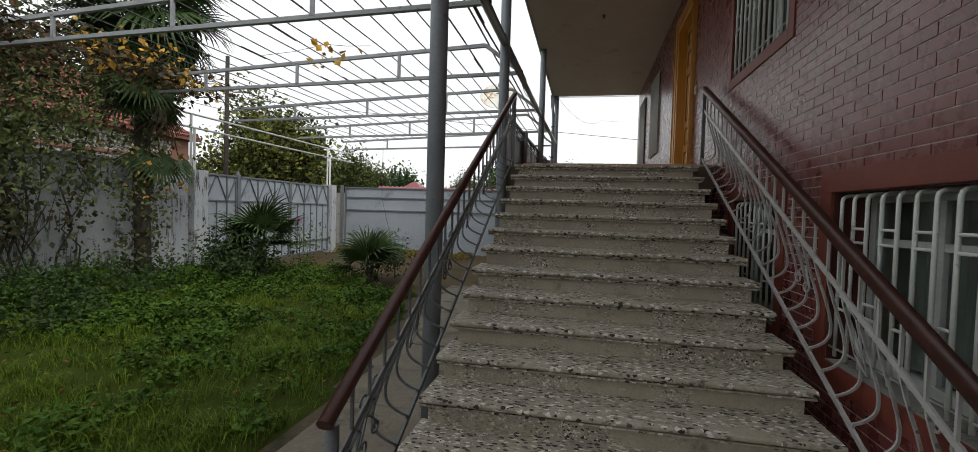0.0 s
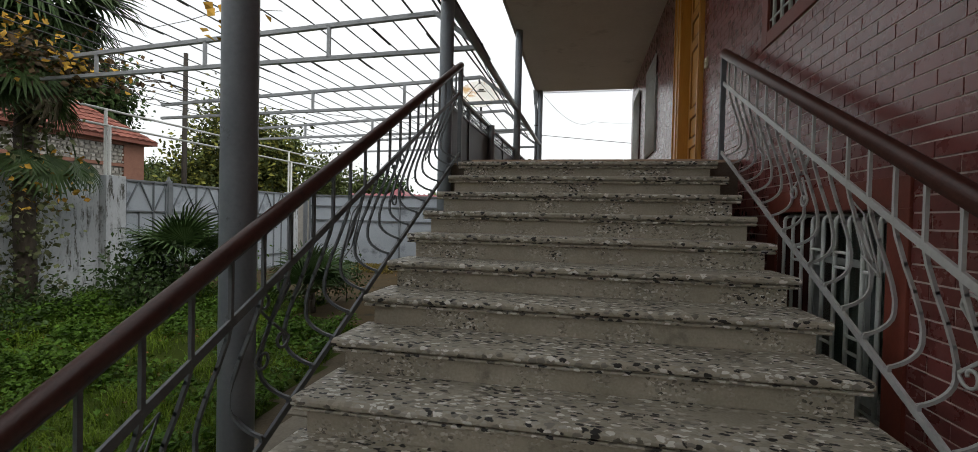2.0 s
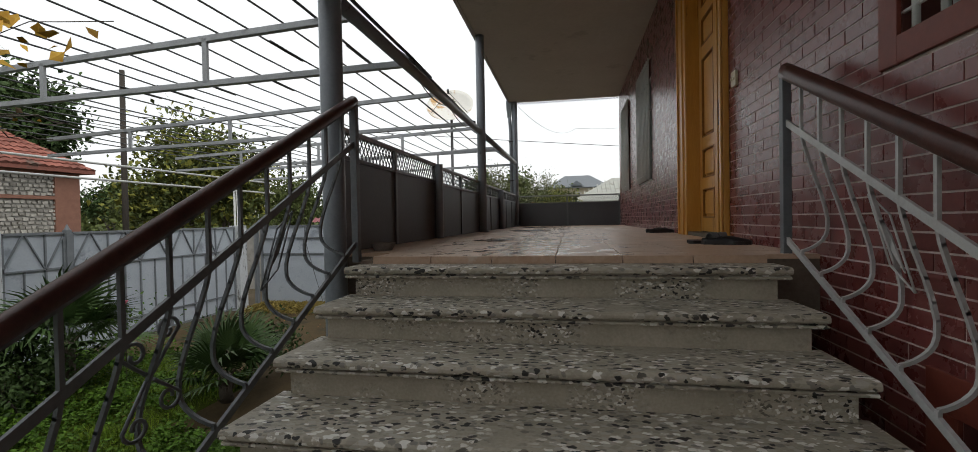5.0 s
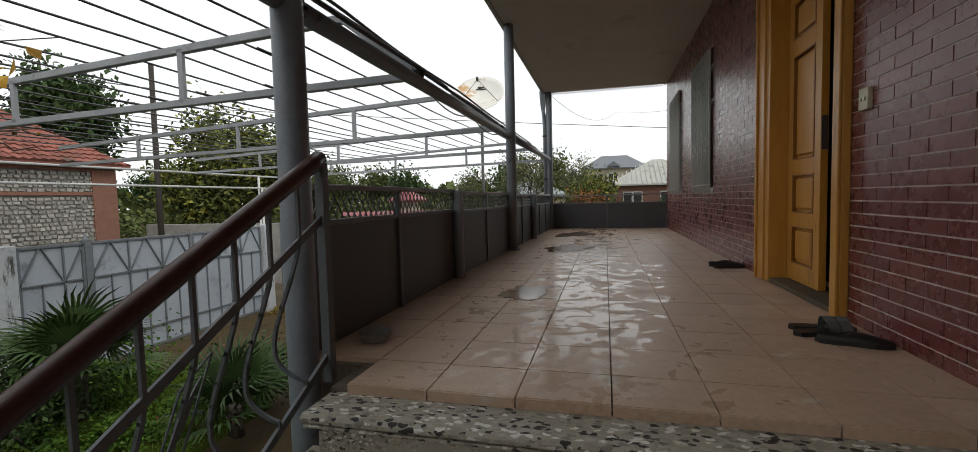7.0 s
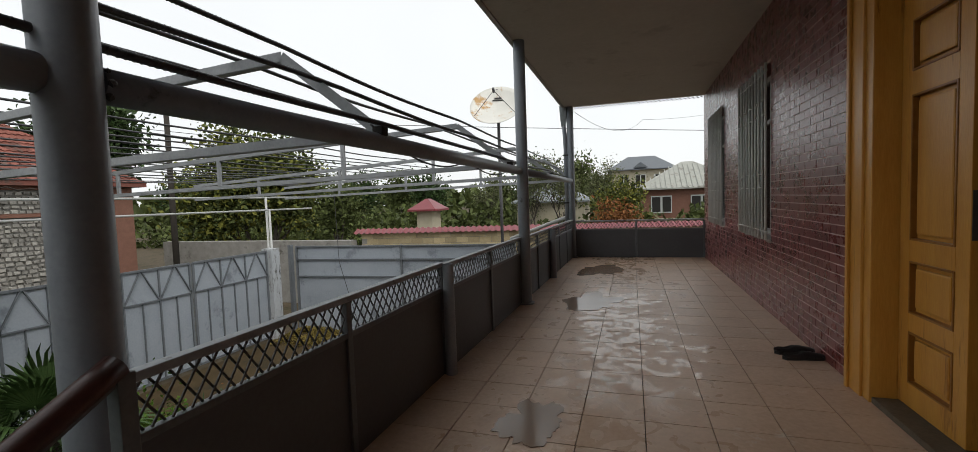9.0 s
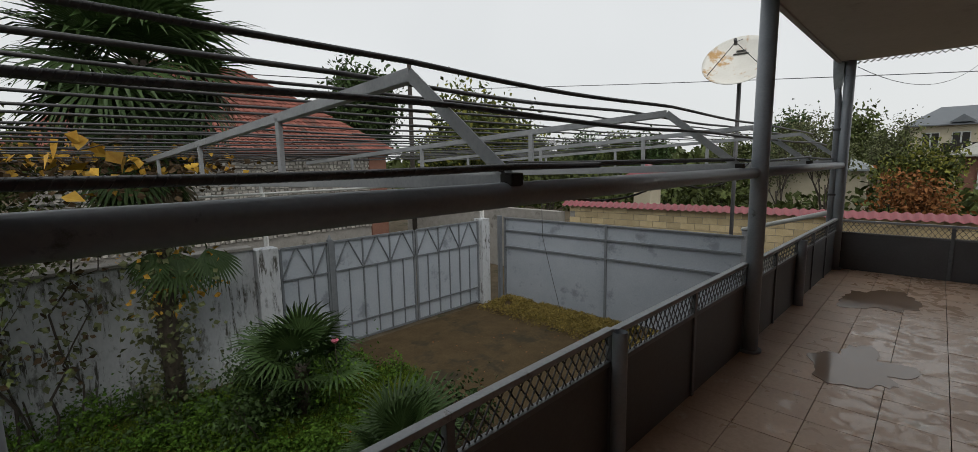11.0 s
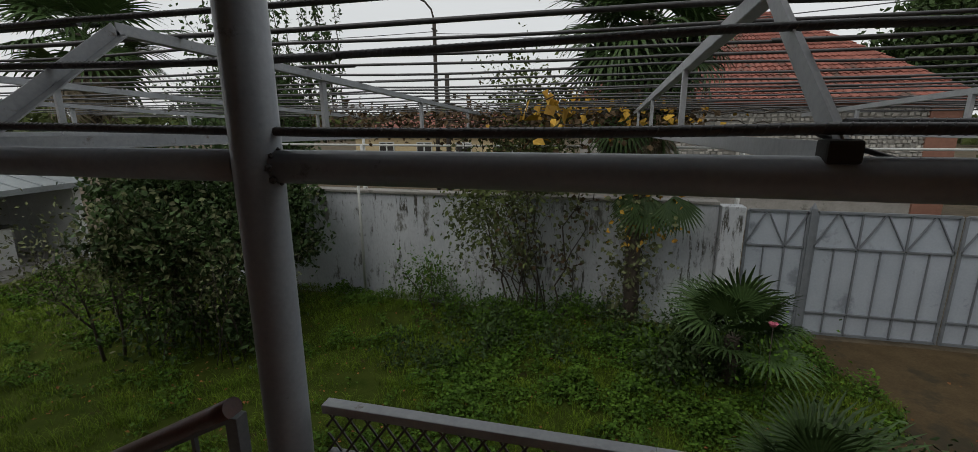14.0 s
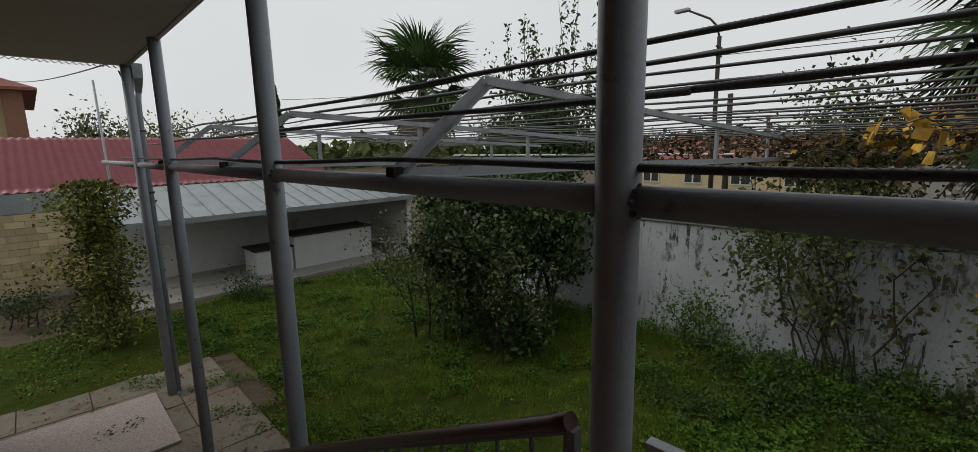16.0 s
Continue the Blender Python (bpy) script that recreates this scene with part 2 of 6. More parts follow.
def wet(m, dry, damp, band=None):
    """Blotchy damp gloss: the roughness follows a noise; band (x, y, reach) keeps the rain film to a strip of the terrace."""
    t = m.node_tree
    geo = t.nodes.new("ShaderNodeNewGeometry")
    n = t.nodes.new("ShaderNodeTexNoise")
    n.inputs["Scale"].default_value, n.inputs["Detail"].default_value, n.inputs["Distortion"].default_value = (6.5, 8, 1.2) if band else (1.1, 5, 0)
    t.links.new(geo.outputs["Position"], n.inputs["Vector"])
    level = n.outputs[0]
    if band:
        # streaky film: thickest along the middle of the strip, breaking up towards its edges
        xyz = t.nodes.new("ShaderNodeSeparateXYZ")
        t.links.new(geo.outputs["Position"], xyz.inputs[0])
        off = t.nodes.new("ShaderNodeMath")
        off.operation = "SUBTRACT"
        off.inputs[1].default_value = band[0]
        t.links.new(xyz.outputs[0], off.inputs[0])
        dist = t.nodes.new("ShaderNodeMath")
        dist.operation = "ABSOLUTE"
        t.links.new(off.outputs[0], dist.inputs[0])
        lift = t.nodes.new("ShaderNodeMapRange")
        lift.inputs[1].default_value, lift.inputs[2].default_value = band[1], band[2]
        lift.inputs[3].default_value, lift.inputs[4].default_value = 0.0, 0.22
        t.links.new(dist.outputs[0], lift.inputs[0])
        add = t.nodes.new("ShaderNodeMath")
        t.links.new(n.outputs[0], add.inputs[0])
        t.links.new(lift.outputs[0], add.inputs[1])
        level = add.outputs[0]
    r = t.nodes.new("ShaderNodeMapRange")
    r.inputs[1].default_value, r.inputs[2].default_value = (0.46, 0.56) if band else (0.42, 0.6)
    r.inputs[3].default_value, r.inputs[4].default_value = damp, dry
    t.links.new(level, r.inputs[0])
    t.links.new(r.outputs[0], t.nodes["Principled BSDF"].inputs["Roughness"])


wet(M_TILE, 0.44, 0.14, (0.40, 0.15, 1.0))

# ---- mesh helpers ----
def box(bm, x0, x1, y0, y1, z0, z1, bevel=0.0):
    r = bmesh.ops.create_cube(bm, size=1.0, matrix=Matrix.LocRotScale(((x0 + x1) / 2, (y0 + y1) / 2, (z0 + z1) / 2), None, (abs(x1 - x0), abs(y1 - y0), abs(z1 - z0))))
    if bevel:
        es = list({e for v in r["verts"] for e in v.link_edges})
        bmesh.ops.bevel(bm, geom=es, offset=bevel, segments=2, affect="EDGES", profile=0.6)


def bar(bm, p, q, w, h, up=(0, 0, 1)):
    """A square-section bar from p to q, w across and h along up."""
    p, q = Vector(p), Vector(q)
    d = (q - p).normalized()
    s = d.cross(Vector(up))
    if s.length < 1e-4:
        s = d.cross(Vector((1, 0, 0)))
    s.normalize()
    u = s.cross(d)
    vs = [bm.verts.new(c + s * a * w / 2 + u * b * h / 2) for c in (p, q) for a, b in ((-1, -1), (1, -1), (1, 1), (-1, 1))]
    for f in ((3, 2, 1, 0), (4, 5, 6, 7), (0, 1, 5, 4), (1, 2, 6, 5), (2, 3, 7, 6), (3, 0, 4, 7)):
        bm.faces.new([vs[i] for i in f])


def tube(bm, pts, r, n=10, cap=True, taper=None):
    """A round bar along the points; taper gives the radius at the end."""
    pts = [Vector(p) for p in pts]
    rings, ref = [], None
    for i, p in enumerate(pts):
        d = (pts[min(i + 1, len(pts) - 1)] - pts[max(i - 1, 0)]).normalized()
        if ref is None:
            ref = Vector((0, 0, 1)) if abs(d.z) < 0.9 else Vector((1, 0, 0))
        s = d.cross(ref).normalized()
        u = s.cross(d).normalized()
        ref = u
        rad = r if taper is None else r + (taper - r) * i / (len(pts) - 1)
        rings.append([bm.verts.new(p + rad * (math.cos(2 * math.pi * k / n) * s + math.sin(2 * math.pi * k / n) * u)) for k in range(n)])
    for a, b in zip(rings, rings[1:]):
        for k in range(n):
            f = bm.faces.new((a[k], a[(k + 1) % n], b[(k + 1) % n], b[k]))
            f.smooth = True
    if cap:
        bm.faces.new(rings[0][::-1])
        bm.faces.new(rings[-1])


def part(name, bm, material, parent=None, label=""):
    """Links a bmesh as one mesh object, under its thing if one is given."""
    bmesh.ops.recalc_face_normals(bm, faces=bm.faces)
    me = bpy.data.meshes.new(name)
    bm.to_mesh(me)
    bm.free()
    me.materials.append(material)
    ob = new(name, me)
    if parent is not None:
        ob.parent = parent
    if label:
        ob["label"] = label
    return ob


def boxes(name, dims, material, parent=None, label="", bevel=0.0):
    bm = bmesh.new()
    for d in dims:
        box(bm, *d, bevel=bevel)
    return part(name, bm, material, parent, label)


def empty(name, label, category, group="", at=(0, 0, 0)):
    ob = new(name)
    ob.location = at
    return tagged(ob, label, category, group)


def wall_x(bm, x0, x1, y0, y1, z0, z1, holes):
    """A wall lying along y with rectangular holes (ya, yb, za, zb) right through."""
    ys = sorted({y0, y1, *[h[0] for h in holes], *[h[1] for h in holes]})
    zs = sorted({z0, z1, *[h[2] for h in holes], *[h[3] for h in holes]})
    for a, b in zip(ys, ys[1:]):
        for c, d in zip(zs, zs[1:]):
            if not any(h[0] < (a + b) / 2 < h[1] and h[2] < (c + d) / 2 < h[3] for h in holes):
                box(bm, x0, x1, a, b, c, d)


# ---- the plan ----
GZ = -0.12                       # yard level
WX = 1.86                        # face of the house wall
FLOOR = 2.16                     # terrace tiles
Y0, Y1 = -2.4, 15.1              # house front, back and far end
EAVE, CEIL = -0.73, 5.18
POSTX = -0.70
SKEW = 0.0155                    # the terrace edge drifts towards the house beyond its first bays
TREAD, RISER, NOSE_Y, NOSE_Z = 0.291, 0.1485, 6.06, 2.12
SL, SR = -0.475, 1.635            # ends of the treads
TRUSS_Y = [0.02, 2.65, 5.27, 7.78, 10.45, 13.1, 15.75]
YARDX = -8.65                    # street wall and gate
SHEETY = 16.45                   # sheet-metal fence


def edge_x(y):
    """How far the line of posts, beam and fence lies from its first line at y."""
    return POSTX + SKEW * max(0.0, y - 8.62)


def fence_x(y):
    """The terrace fence stands a little outside the posts at the stairs and closes in on them."""
    return -0.752 + 0.0215 * max(0.0, y - 8.3)


# ---- structure: ground, house, terrace ----
bm = bmesh.new()
N = 60
bmesh.ops.create_grid(bm, x_segments=N, y_segments=N, size=600)
for v in bm.verts:
    v.co.x = math.copysign(abs(v.co.x / 600) ** 3 * 600, v.co.x)
    v.co.y = math.copysign(abs(v.co.y / 600) ** 3 * 600, v.co.y)
    v.co.z = GZ
ground = tagged(part("ground", bm, M_GROUND), "damp brown earth of the yard and beyond", "ground", kind="structure")

HOLES = [(7.64, 8.80, FLOOR, 4.72), (10.78, 12.08, 2.89, 4.64), (13.14, 14.43, 2.88, 4.64), (4.36, 5.76, 2.99, 4.60), (1.95, 3.60, 0.70, 1.71), (4.38, 5.50, 0.70, 1.71)]
bm = bmesh.new()
wall_x(bm, WX + 0.004, WX + 0.40, Y0, Y1, GZ, CEIL + 0.25, HOLES)
wall_house = tagged(part("wall_east", bm, M_MORTAR), "house wall faced with glazed maroon bricks", "wall", kind="structure")
tagged(boxes("wall_north", [(WX + 0.4, 9.0, Y1 - 0.4, Y1, GZ, CEIL + 0.25)], M_MORTAR), "far end wall of the house", "wall", kind="structure")
tagged(boxes("wall_south", [(WX + 0.4, 9.0, Y0, Y0 + 0.4, GZ, CEIL + 0.25)], M_MORTAR), "near end wall of the house", "wall", kind="structure")
tagged(boxes("wall_back", [(8.6, 9.0, Y0 + 0.4, Y1 - 0.4, GZ, CEIL + 0.25)], M_MORTAR), "back wall of the house", "wall", kind="structure")
# inner wall and floor hold the shade of the rooms in their colour
tagged(boxes("wall_inner", [(WX + 1.6, WX + 1.7, Y0 + 0.4, Y1 - 0.4, GZ, CEIL)], M_DARK), "inner wall behind the windows and door, room shade in its near-black colour", "wall", kind="structure")
tagged(boxes("floor_inner", [(WX + 0.4, 8.6, Y0 + 0.4, Y1 - 0.4, FLOOR - 0.2, FLOOR - 0.004)], M_DARK), "floor inside the house, room shade in its near-black colour", "floor", kind="structure")

# soffit and roof edge, with a scalloped sheet edge
tagged(boxes("ceiling", [(EAVE + 0.03, WX + 0.012, -1.87, Y1 - 0.02, CEIL, CEIL + 0.03)], M_SOFFIT), "painted soffit of the overhanging roof", "ceiling", kind="structure")
tagged(boxes("roof", [(EAVE, 9.3, -1.9, Y1 + 0.25, CEIL + 0.2, CEIL + 0.26)], M_FASCIA), "sheet-metal roof edge", "roof", kind="structure")
tagged(boxes("fascia", [(EAVE - 0.02, EAVE + 0.03, -1.9, Y1 + 0.01, CEIL - 0.02, CEIL + 0.2)], M_FASCIA, bevel=0.006), "pale boxed fascia along the roof edge", "fascia", kind="structure")

# corrugated sheet edges showing at both ends of the overhang
for y in (Y1 + 0.0, -1.98):
    bm = bmesh.new()
    n = int((WX - EAVE) / 0.0125)
    rows = [[bm.verts.new((EAVE + k * 0.0125, yy, CEIL - 0.012 + 0.014 * math.cos(k * math.pi / 3))) for k in range(n)] for yy in (y, y + 0.09)]
    for k in range(n - 1):
        bm.faces.new((rows[0][k], rows[0][k + 1], rows[1][k + 1], rows[1][k]))
    tagged(part("roof_edge", bm, M_FASCIA), "corrugated sheet edge at the end of the overhang", "roof", kind="structure")

# terrace slab and stairs
tagged(boxes("terrace_slab", [(SL, SR, NOSE_Y + 0.206, 6.5, FLOOR - 0.3, FLOOR - 0.022), (SR, WX + 0.012, NOSE_Y + 0.25, 6.5, FLOOR - 0.3, FLOOR - 0.022), (-0.79, WX + 0.012, 6.5, Y1 + 0.03, FLOOR - 0.3, FLOOR - 0.022)], M_GROUT), "concrete terrace slab with dark tile joints", "floor", kind="structure")
tagged(boxes("terrace_wall", [(-0.70, -0.45, NOSE_Y + 0.4, Y1, GZ, FLOOR - 0.3), (-0.45, WX, Y1 - 0.25, Y1, GZ, FLOOR - 0.3), (SL + 0.02, SR, NOSE_Y + 0.4, NOSE_Y + 0.6, GZ, FLOOR - 0.3)], M_CONC), "plastered wall under the terrace", "wall", kind="structure")

stairs = tagged(new("staircase"), "straight outdoor staircase of worn terrazzo steps", "stairs", kind="structure")
for i in range(15):
    y, z = NOSE_Y - TREAD * i, NOSE_Z - RISER * i
    bm = bmesh.new()
    # tread with a rounded nose and a bead under it
    prof = [(0.36, -0.045), (0.36, 0.0), (0.018, 0.0), (0.007, -0.004), (0.0, -0.013), (0.0, -0.024), (0.005, -0.031), (0.012, -0.034), (0.03, -0.035), (0.03, -0.042), (0.016, -0.043), (0.013, -0.049), (0.016, -0.055), (0.028, -0.058), (0.05, -0.058), (0.05, -0.045)]
    wob = random.uniform(-0.004, 0.004)
    a = [bm.verts.new((SL + wob, y + p, z + q)) for p, q in prof]
    b = [bm.verts.new((SR + wob, y + p, z + q)) for p, q in prof]
    for k in range(len(prof)):
        bm.faces.new((a[k], a[(k + 1) % len(prof)], b[(k + 1) % len(prof)], b[k]))
    bm.faces.new(a[::-1])
    bm.faces.new(b)
    part("tread", bm, M_TERRAZZO, stairs)
    boxes("riser", [(SL + 0.045, SR - 0.045, y + 0.045, y + 0.31, max(z - RISER - 0.05, GZ), z - 0.047)], M_RISER, stairs)
boxes("stringer", [(SL + 0.25, SL + 0.45, 2.2, NOSE_Y, GZ, GZ + 0.1)], M_CONC, stairs)

# ---- posts, beam and trusses of the pergola ----
def post(y, z0, z1, r=0.066):
    e = empty("steel_post", "tall round steel post painted grey-blue", "post", "posts along the terrace", (edge_x(y) + (0.02 if y == 10.85 else 0), y, z0))
    bm = bmesh.new()
    tube(bm, [(0, 0, 0), (0, 0, (z1 - z0) * 0.5), (0, 0, z1 - z0)], r, 24)
    part("pole", bm, M_POST, e)
    bm = bmesh.new()
    tube(bm, [(0, 0, 0), (0, 0, 0.02)], r + 0.03, 20)
    part("base_ring", bm, M_POST, e)
    bm = bmesh.new()
    for a in range(9):
        t = a / 8 * 2 * math.pi
        bmesh.ops.create_icosphere(bm, subdivisions=1, radius=random.uniform(0.006, 0.012), matrix=Matrix.Translation((math.cos(t) * 0.045, 0.068, 3.71 - z0 + math.sin(t) * 0.045)))
    part("weld", bm, M_DARKSTEEL, e, "lumpy weld bead at the beam")
    return e


for y, z0 in ((-1.75, GZ), (0.45, GZ), (3.72, GZ), (6.40, GZ), (10.85, FLOOR), (15.0, FLOOR)):
    post(y, z0, CEIL)
beam = empty("pergola_beam", "thick horizontal steel pipe beam painted grey", "beam", at=(-0.005, 0, 3.71))
ys = [-6.6, -1.75, 0.45, 3.72, 6.40, 10.85, 15.0]
for a, b in zip(ys, ys[1:]):
    bm = bmesh.new()
    tube(bm, [(edge_x(a), a + 0.06, 0), (edge_x(b), b - 0.06, 0)], 0.046, 20)
    part("pipe", bm, M_POST, beam)

TX0, TXA, TZ0, TZA, TXE, TZE, TZB = -0.69, -1.28, 3.765, 4.22, -8.3, 3.89, 3.61


def truss(y):
    e = empty("truss", "welded angle-steel roof truss, grey paint worn at the edges", "truss", "trusses of the pergola", (0, y, 0))
    def piece(name, p, q, w, h, up=(0, 0, 1)):
        bm = bmesh.new()
        # two legs of an angle section
        p, q = Vector(p), Vector(q)
        d = (q - p).normalized()
        s = d.cross(Vector((0, 1, 0))).normalized()
        bar(bm, p, q, 0.006, h, s)
        o = s * (h / 2) + Vector((0, w / 2, 0))
        bar(bm, p + o, q + o, w, 0.006, s)
        return part(name, bm, M_STEEL, e)
    piece("short_chord", (TX0, 0, TZ0 + 0.0), (TXA, 0, TZA), 0.05, 0.055)
    piece("long_chord", (TXA, 0, TZA), (TXE, 0, TZE), 0.05, 0.055)
    piece("bottom_chord", (TX0, 0, TZ0 - 0.005), (TXE, 0, TZB), 0.05, 0.05)
    for x in (-2.77, -4.70, -6.60):
        z = TZA + (TZE - TZA) * (x - TXA) / (TXE - TXA)
        bm = bmesh.new()
        bar(bm, (x, 0.012, TZ0 - 0.005 + (TZB - TZ0) * (x - TX0) / (TXE - TX0)), (x, 0.012, z), 0.05, 0.03, (0, 1, 0))
        part("strut", bm, M_STEEL, e)
    bm = bmesh.new()
    box(bm, TX0 - 0.025, TX0 + 0.035, -0.032, 0.032, 3.742, 3.79, 0.008)
    part("foot_plate", bm, M_DARK, e, "dark tarred foot plate on the beam")
    return e


t0 = truss(TRUSS_Y[0])
for y in TRUSS_Y[1:]:
    copy_thing(t0, pose(0, y, 0))


lap_rng = random.Random(5)


def purlin(x, z, r, ribs):
    """Two lengths of rod that overlap side by side at a lap."""
    bm = bmesh.new()
    ph, lap = lap_rng.uniform(0, 6), lap_rng.uniform(3.5, 9.5)

    def at(y, side):
        return Vector((0.010 * math.sin(y * 1.1 + ph) + side, y, 0.008 * math.sin(y * 1.7 + 2 * ph) - 0.014 * math.sin(math.pi * ((y + 0.18) / 2.65 % 1)) + abs(side) * 0.3))

    for y0, y1, side in ((-3.2 - lap_rng.uniform(0, 0.3), lap + 0.3, 0.0), (lap - 0.3, 16.0 + lap_rng.uniform(0, 0.5), 2 * r * lap_rng.choice((-1, 1)))):
        m = int((y1 - y0) / 0.3) + 2
        pts = [at(y0 + (y1 - y0) * k / (m - 1), side) for k in range(m)]
        tube(bm, pts, r, 8)
        if ribs:
            # spiral rib of reinforcing steel where the camera comes near
            for turn in (0, math.pi):
                y, h = max(y0, 3.0), []
                while y < min(y1, 10.4):
                    u = (y - y0) / (y1 - y0) * (m - 1)
                    k = min(int(u), m - 2)
                    c = pts[k].lerp(pts[k + 1], u - k)
                    w = turn + (y - 3) * 2 * math.pi / 0.042
                    h.append((c.x + math.cos(w) * r, c.y, c.z + math.sin(w) * r))
                    y += 0.0052
                if len(h) > 3:
                    tube(bm, h, 0.0015, 4, False)
    ob = part("purlin_rod", bm, M_DARKSTEEL)
    ob.location = (x, 0, z)
    return tagged(ob, "long ribbed steel rod laid across the trusses", "rod", "rods over the pergola")


def chord_z(x):
    return TZ0 + (TZA - TZ0) * (x - TX0) / (TXA - TX0) if x > TXA else TZA + (TZE - TZA) * (x - TXA) / (TXE - TXA)


for k, x in enumerate([-0.70, -1.0, -1.27] + [-1.62 - 0.36 * j + lap_rng.uniform(-0.07, 0.07) for j in range(19)]):
    purlin(x, chord_z(x) + 0.045 + (lap_rng.uniform(-0.004, 0.012) if k > 2 else 0), 0.0125 if k < 4 else 0.009, k < 3)

# ---- terrace fence ----
def fence_bay(along, a, b, at, z_top=2.92, end=False):
    """One bay of terrace fence between a and b: sheet panel, expanded-metal strip, rails. along is 'y' or 'x'."""
    e = empty("fence", "dark grey sheet-metal terrace fence bay with a diamond mesh strip", "fence", "terrace fence", at)
    L = b - a
    zt, zm, zb = z_top - FLOOR, z_top - FLOOR - 0.185, -0.01
    def bx(name, p0, p1, t, z0, z1, m, label="", bevel=0.0):
        d = (-t / 2, t / 2, p0, p1, z0, z1) if along == "y" else (p0, p1, -t / 2, t / 2, z0, z1)
        return boxes(name, [d], m, e, label, bevel)
    bx("sheet", 0, L, 0.006, zb, zm, M_PANEL)
    bx("top_rail", 0, L, 0.045, zt - 0.018, zt + 0.012, M_STEEL, "pale grey top rail", 0.004)
    bx("middle_rail", 0, L, 0.03, zm - 0.008, zm + 0.02, M_RAILPAINT, "", 0.004)
    bx("upright", L - 0.02, L + 0.02, 0.036, 0.0, zt - 0.018, M_RAILPAINT, "", 0.004)
    bm = bmesh.new()
    h0, h1 = zm + 0.02, zt - 0.018
    step, run = 0.062, 0.105
    n = int((L + run) / step) + 1
    for k in range(-int(run / step) - 1, n):
        for s in (1, -1):
            p, q = k * step, k * step + run
            if s < 0:
                p, q = q, p
            za, zb2 = h0, h1
            # clip to the bay
            if (p < 0 and q < 0) or (p > L and q > L):
                continue
            if p < 0 or q < 0 or p > L or q > L:
                f = lambda w: h0 + (h1 - h0) * (w - p) / (q - p)
                cp, cq = min(max(p, 0), L), min(max(q, 0), L)
                za, zb2 = f(cp), f(cq)
                p, q = cp, cq
            o = 0.003 * s
            A, B = ((o, p, za), (o, q, zb2)) if along == "y" else ((p, o, za), (q, o, zb2))
            bar(bm, A, B, 0.007, 0.005, (1, 0, 0) if along == "y" else (0, 1, 0))
    part("mesh_strip", bm, M_DARKSTEEL, e, "expanded metal diamond mesh")
    return e


for a, b in ((6.50, 7.50), (7.50, 8.62), (8.62, 9.72), (9.72, 10.80), (10.90, 11.75), (11.75, 12.60), (12.60, 13.45), (13.45, 14.25), (14.25, 15.08)):
    bay = fence_bay("y", a, b, (fence_x(a), a, FLOOR), 2.95 if a < 8.6 else 2.935 if a < 10.85 else 2.92)
    bay.rotation_euler = (0, 0, -math.atan2(fence_x(b) - fence_x(a), b - a))
for a, b in ((-0.62, 0.63), (0.63, WX - 0.01)):
    fence_bay("x", a, b, (a, Y1 - 0.02, FLOOR), 2.89)
for y, r, top in ((8.62, 0.04, 2.95), (12.60, 0.045, 2.91)):
    bm = bmesh.new()
    tube(bm, [(0, 0, 0), (0, 0, top - FLOOR)], r, 18, False)
    tube(bm, [(0, 0, 0.3), (0, 0, top - FLOOR)], r - 0.005, 18, False)
    bmesh.ops.create_circle(bm, cap_ends=True, radius=r - 0.005, segments=18, matrix=Matrix.Translation((0, 0, top - FLOOR - 0.06)))
    ob = tagged(part("pipe_post", bm, M_POST), "short open-topped pipe post of the terrace fence", "post", "short pipe posts")
    ob.location = (fence_x(y) + 0.055, y, FLOOR)

# ---- street wall, gate, sheet fence ----
tagged(boxes("yard_wall", [(YARDX - 0.25, YARDX, -4.5, 9.46, GZ, 2.30)], M_WALLPLASTER, bevel=0.01), "whitewashed yard wall with peeling stained plaster", "wall", kind="structure")
tagged(boxes("wall_coping", [(YARDX - 0.3, YARDX + 0.05, -4.5, 9.46, 2.30, 2.36)], M_CONC, bevel=0.012), "pale concrete coping on the yard wall", "wall", kind="structure")


def pillar(y0, y1, name, label):
    ob = boxes(name, [(-0.16, 0.16, 0, y1 - y0, 0, 2.42)], M_WALLPLASTER, bevel=0.012)
    ob.location = (YARDX, y0, GZ)
    return tagged(ob, label, "pillar")


pillar(9.47, 9.87, "gate_pillar", "plastered pillar beside the gate")
pillar(15.36, 15.66, "gate_pillar", "chipped white pillar beside the gate")


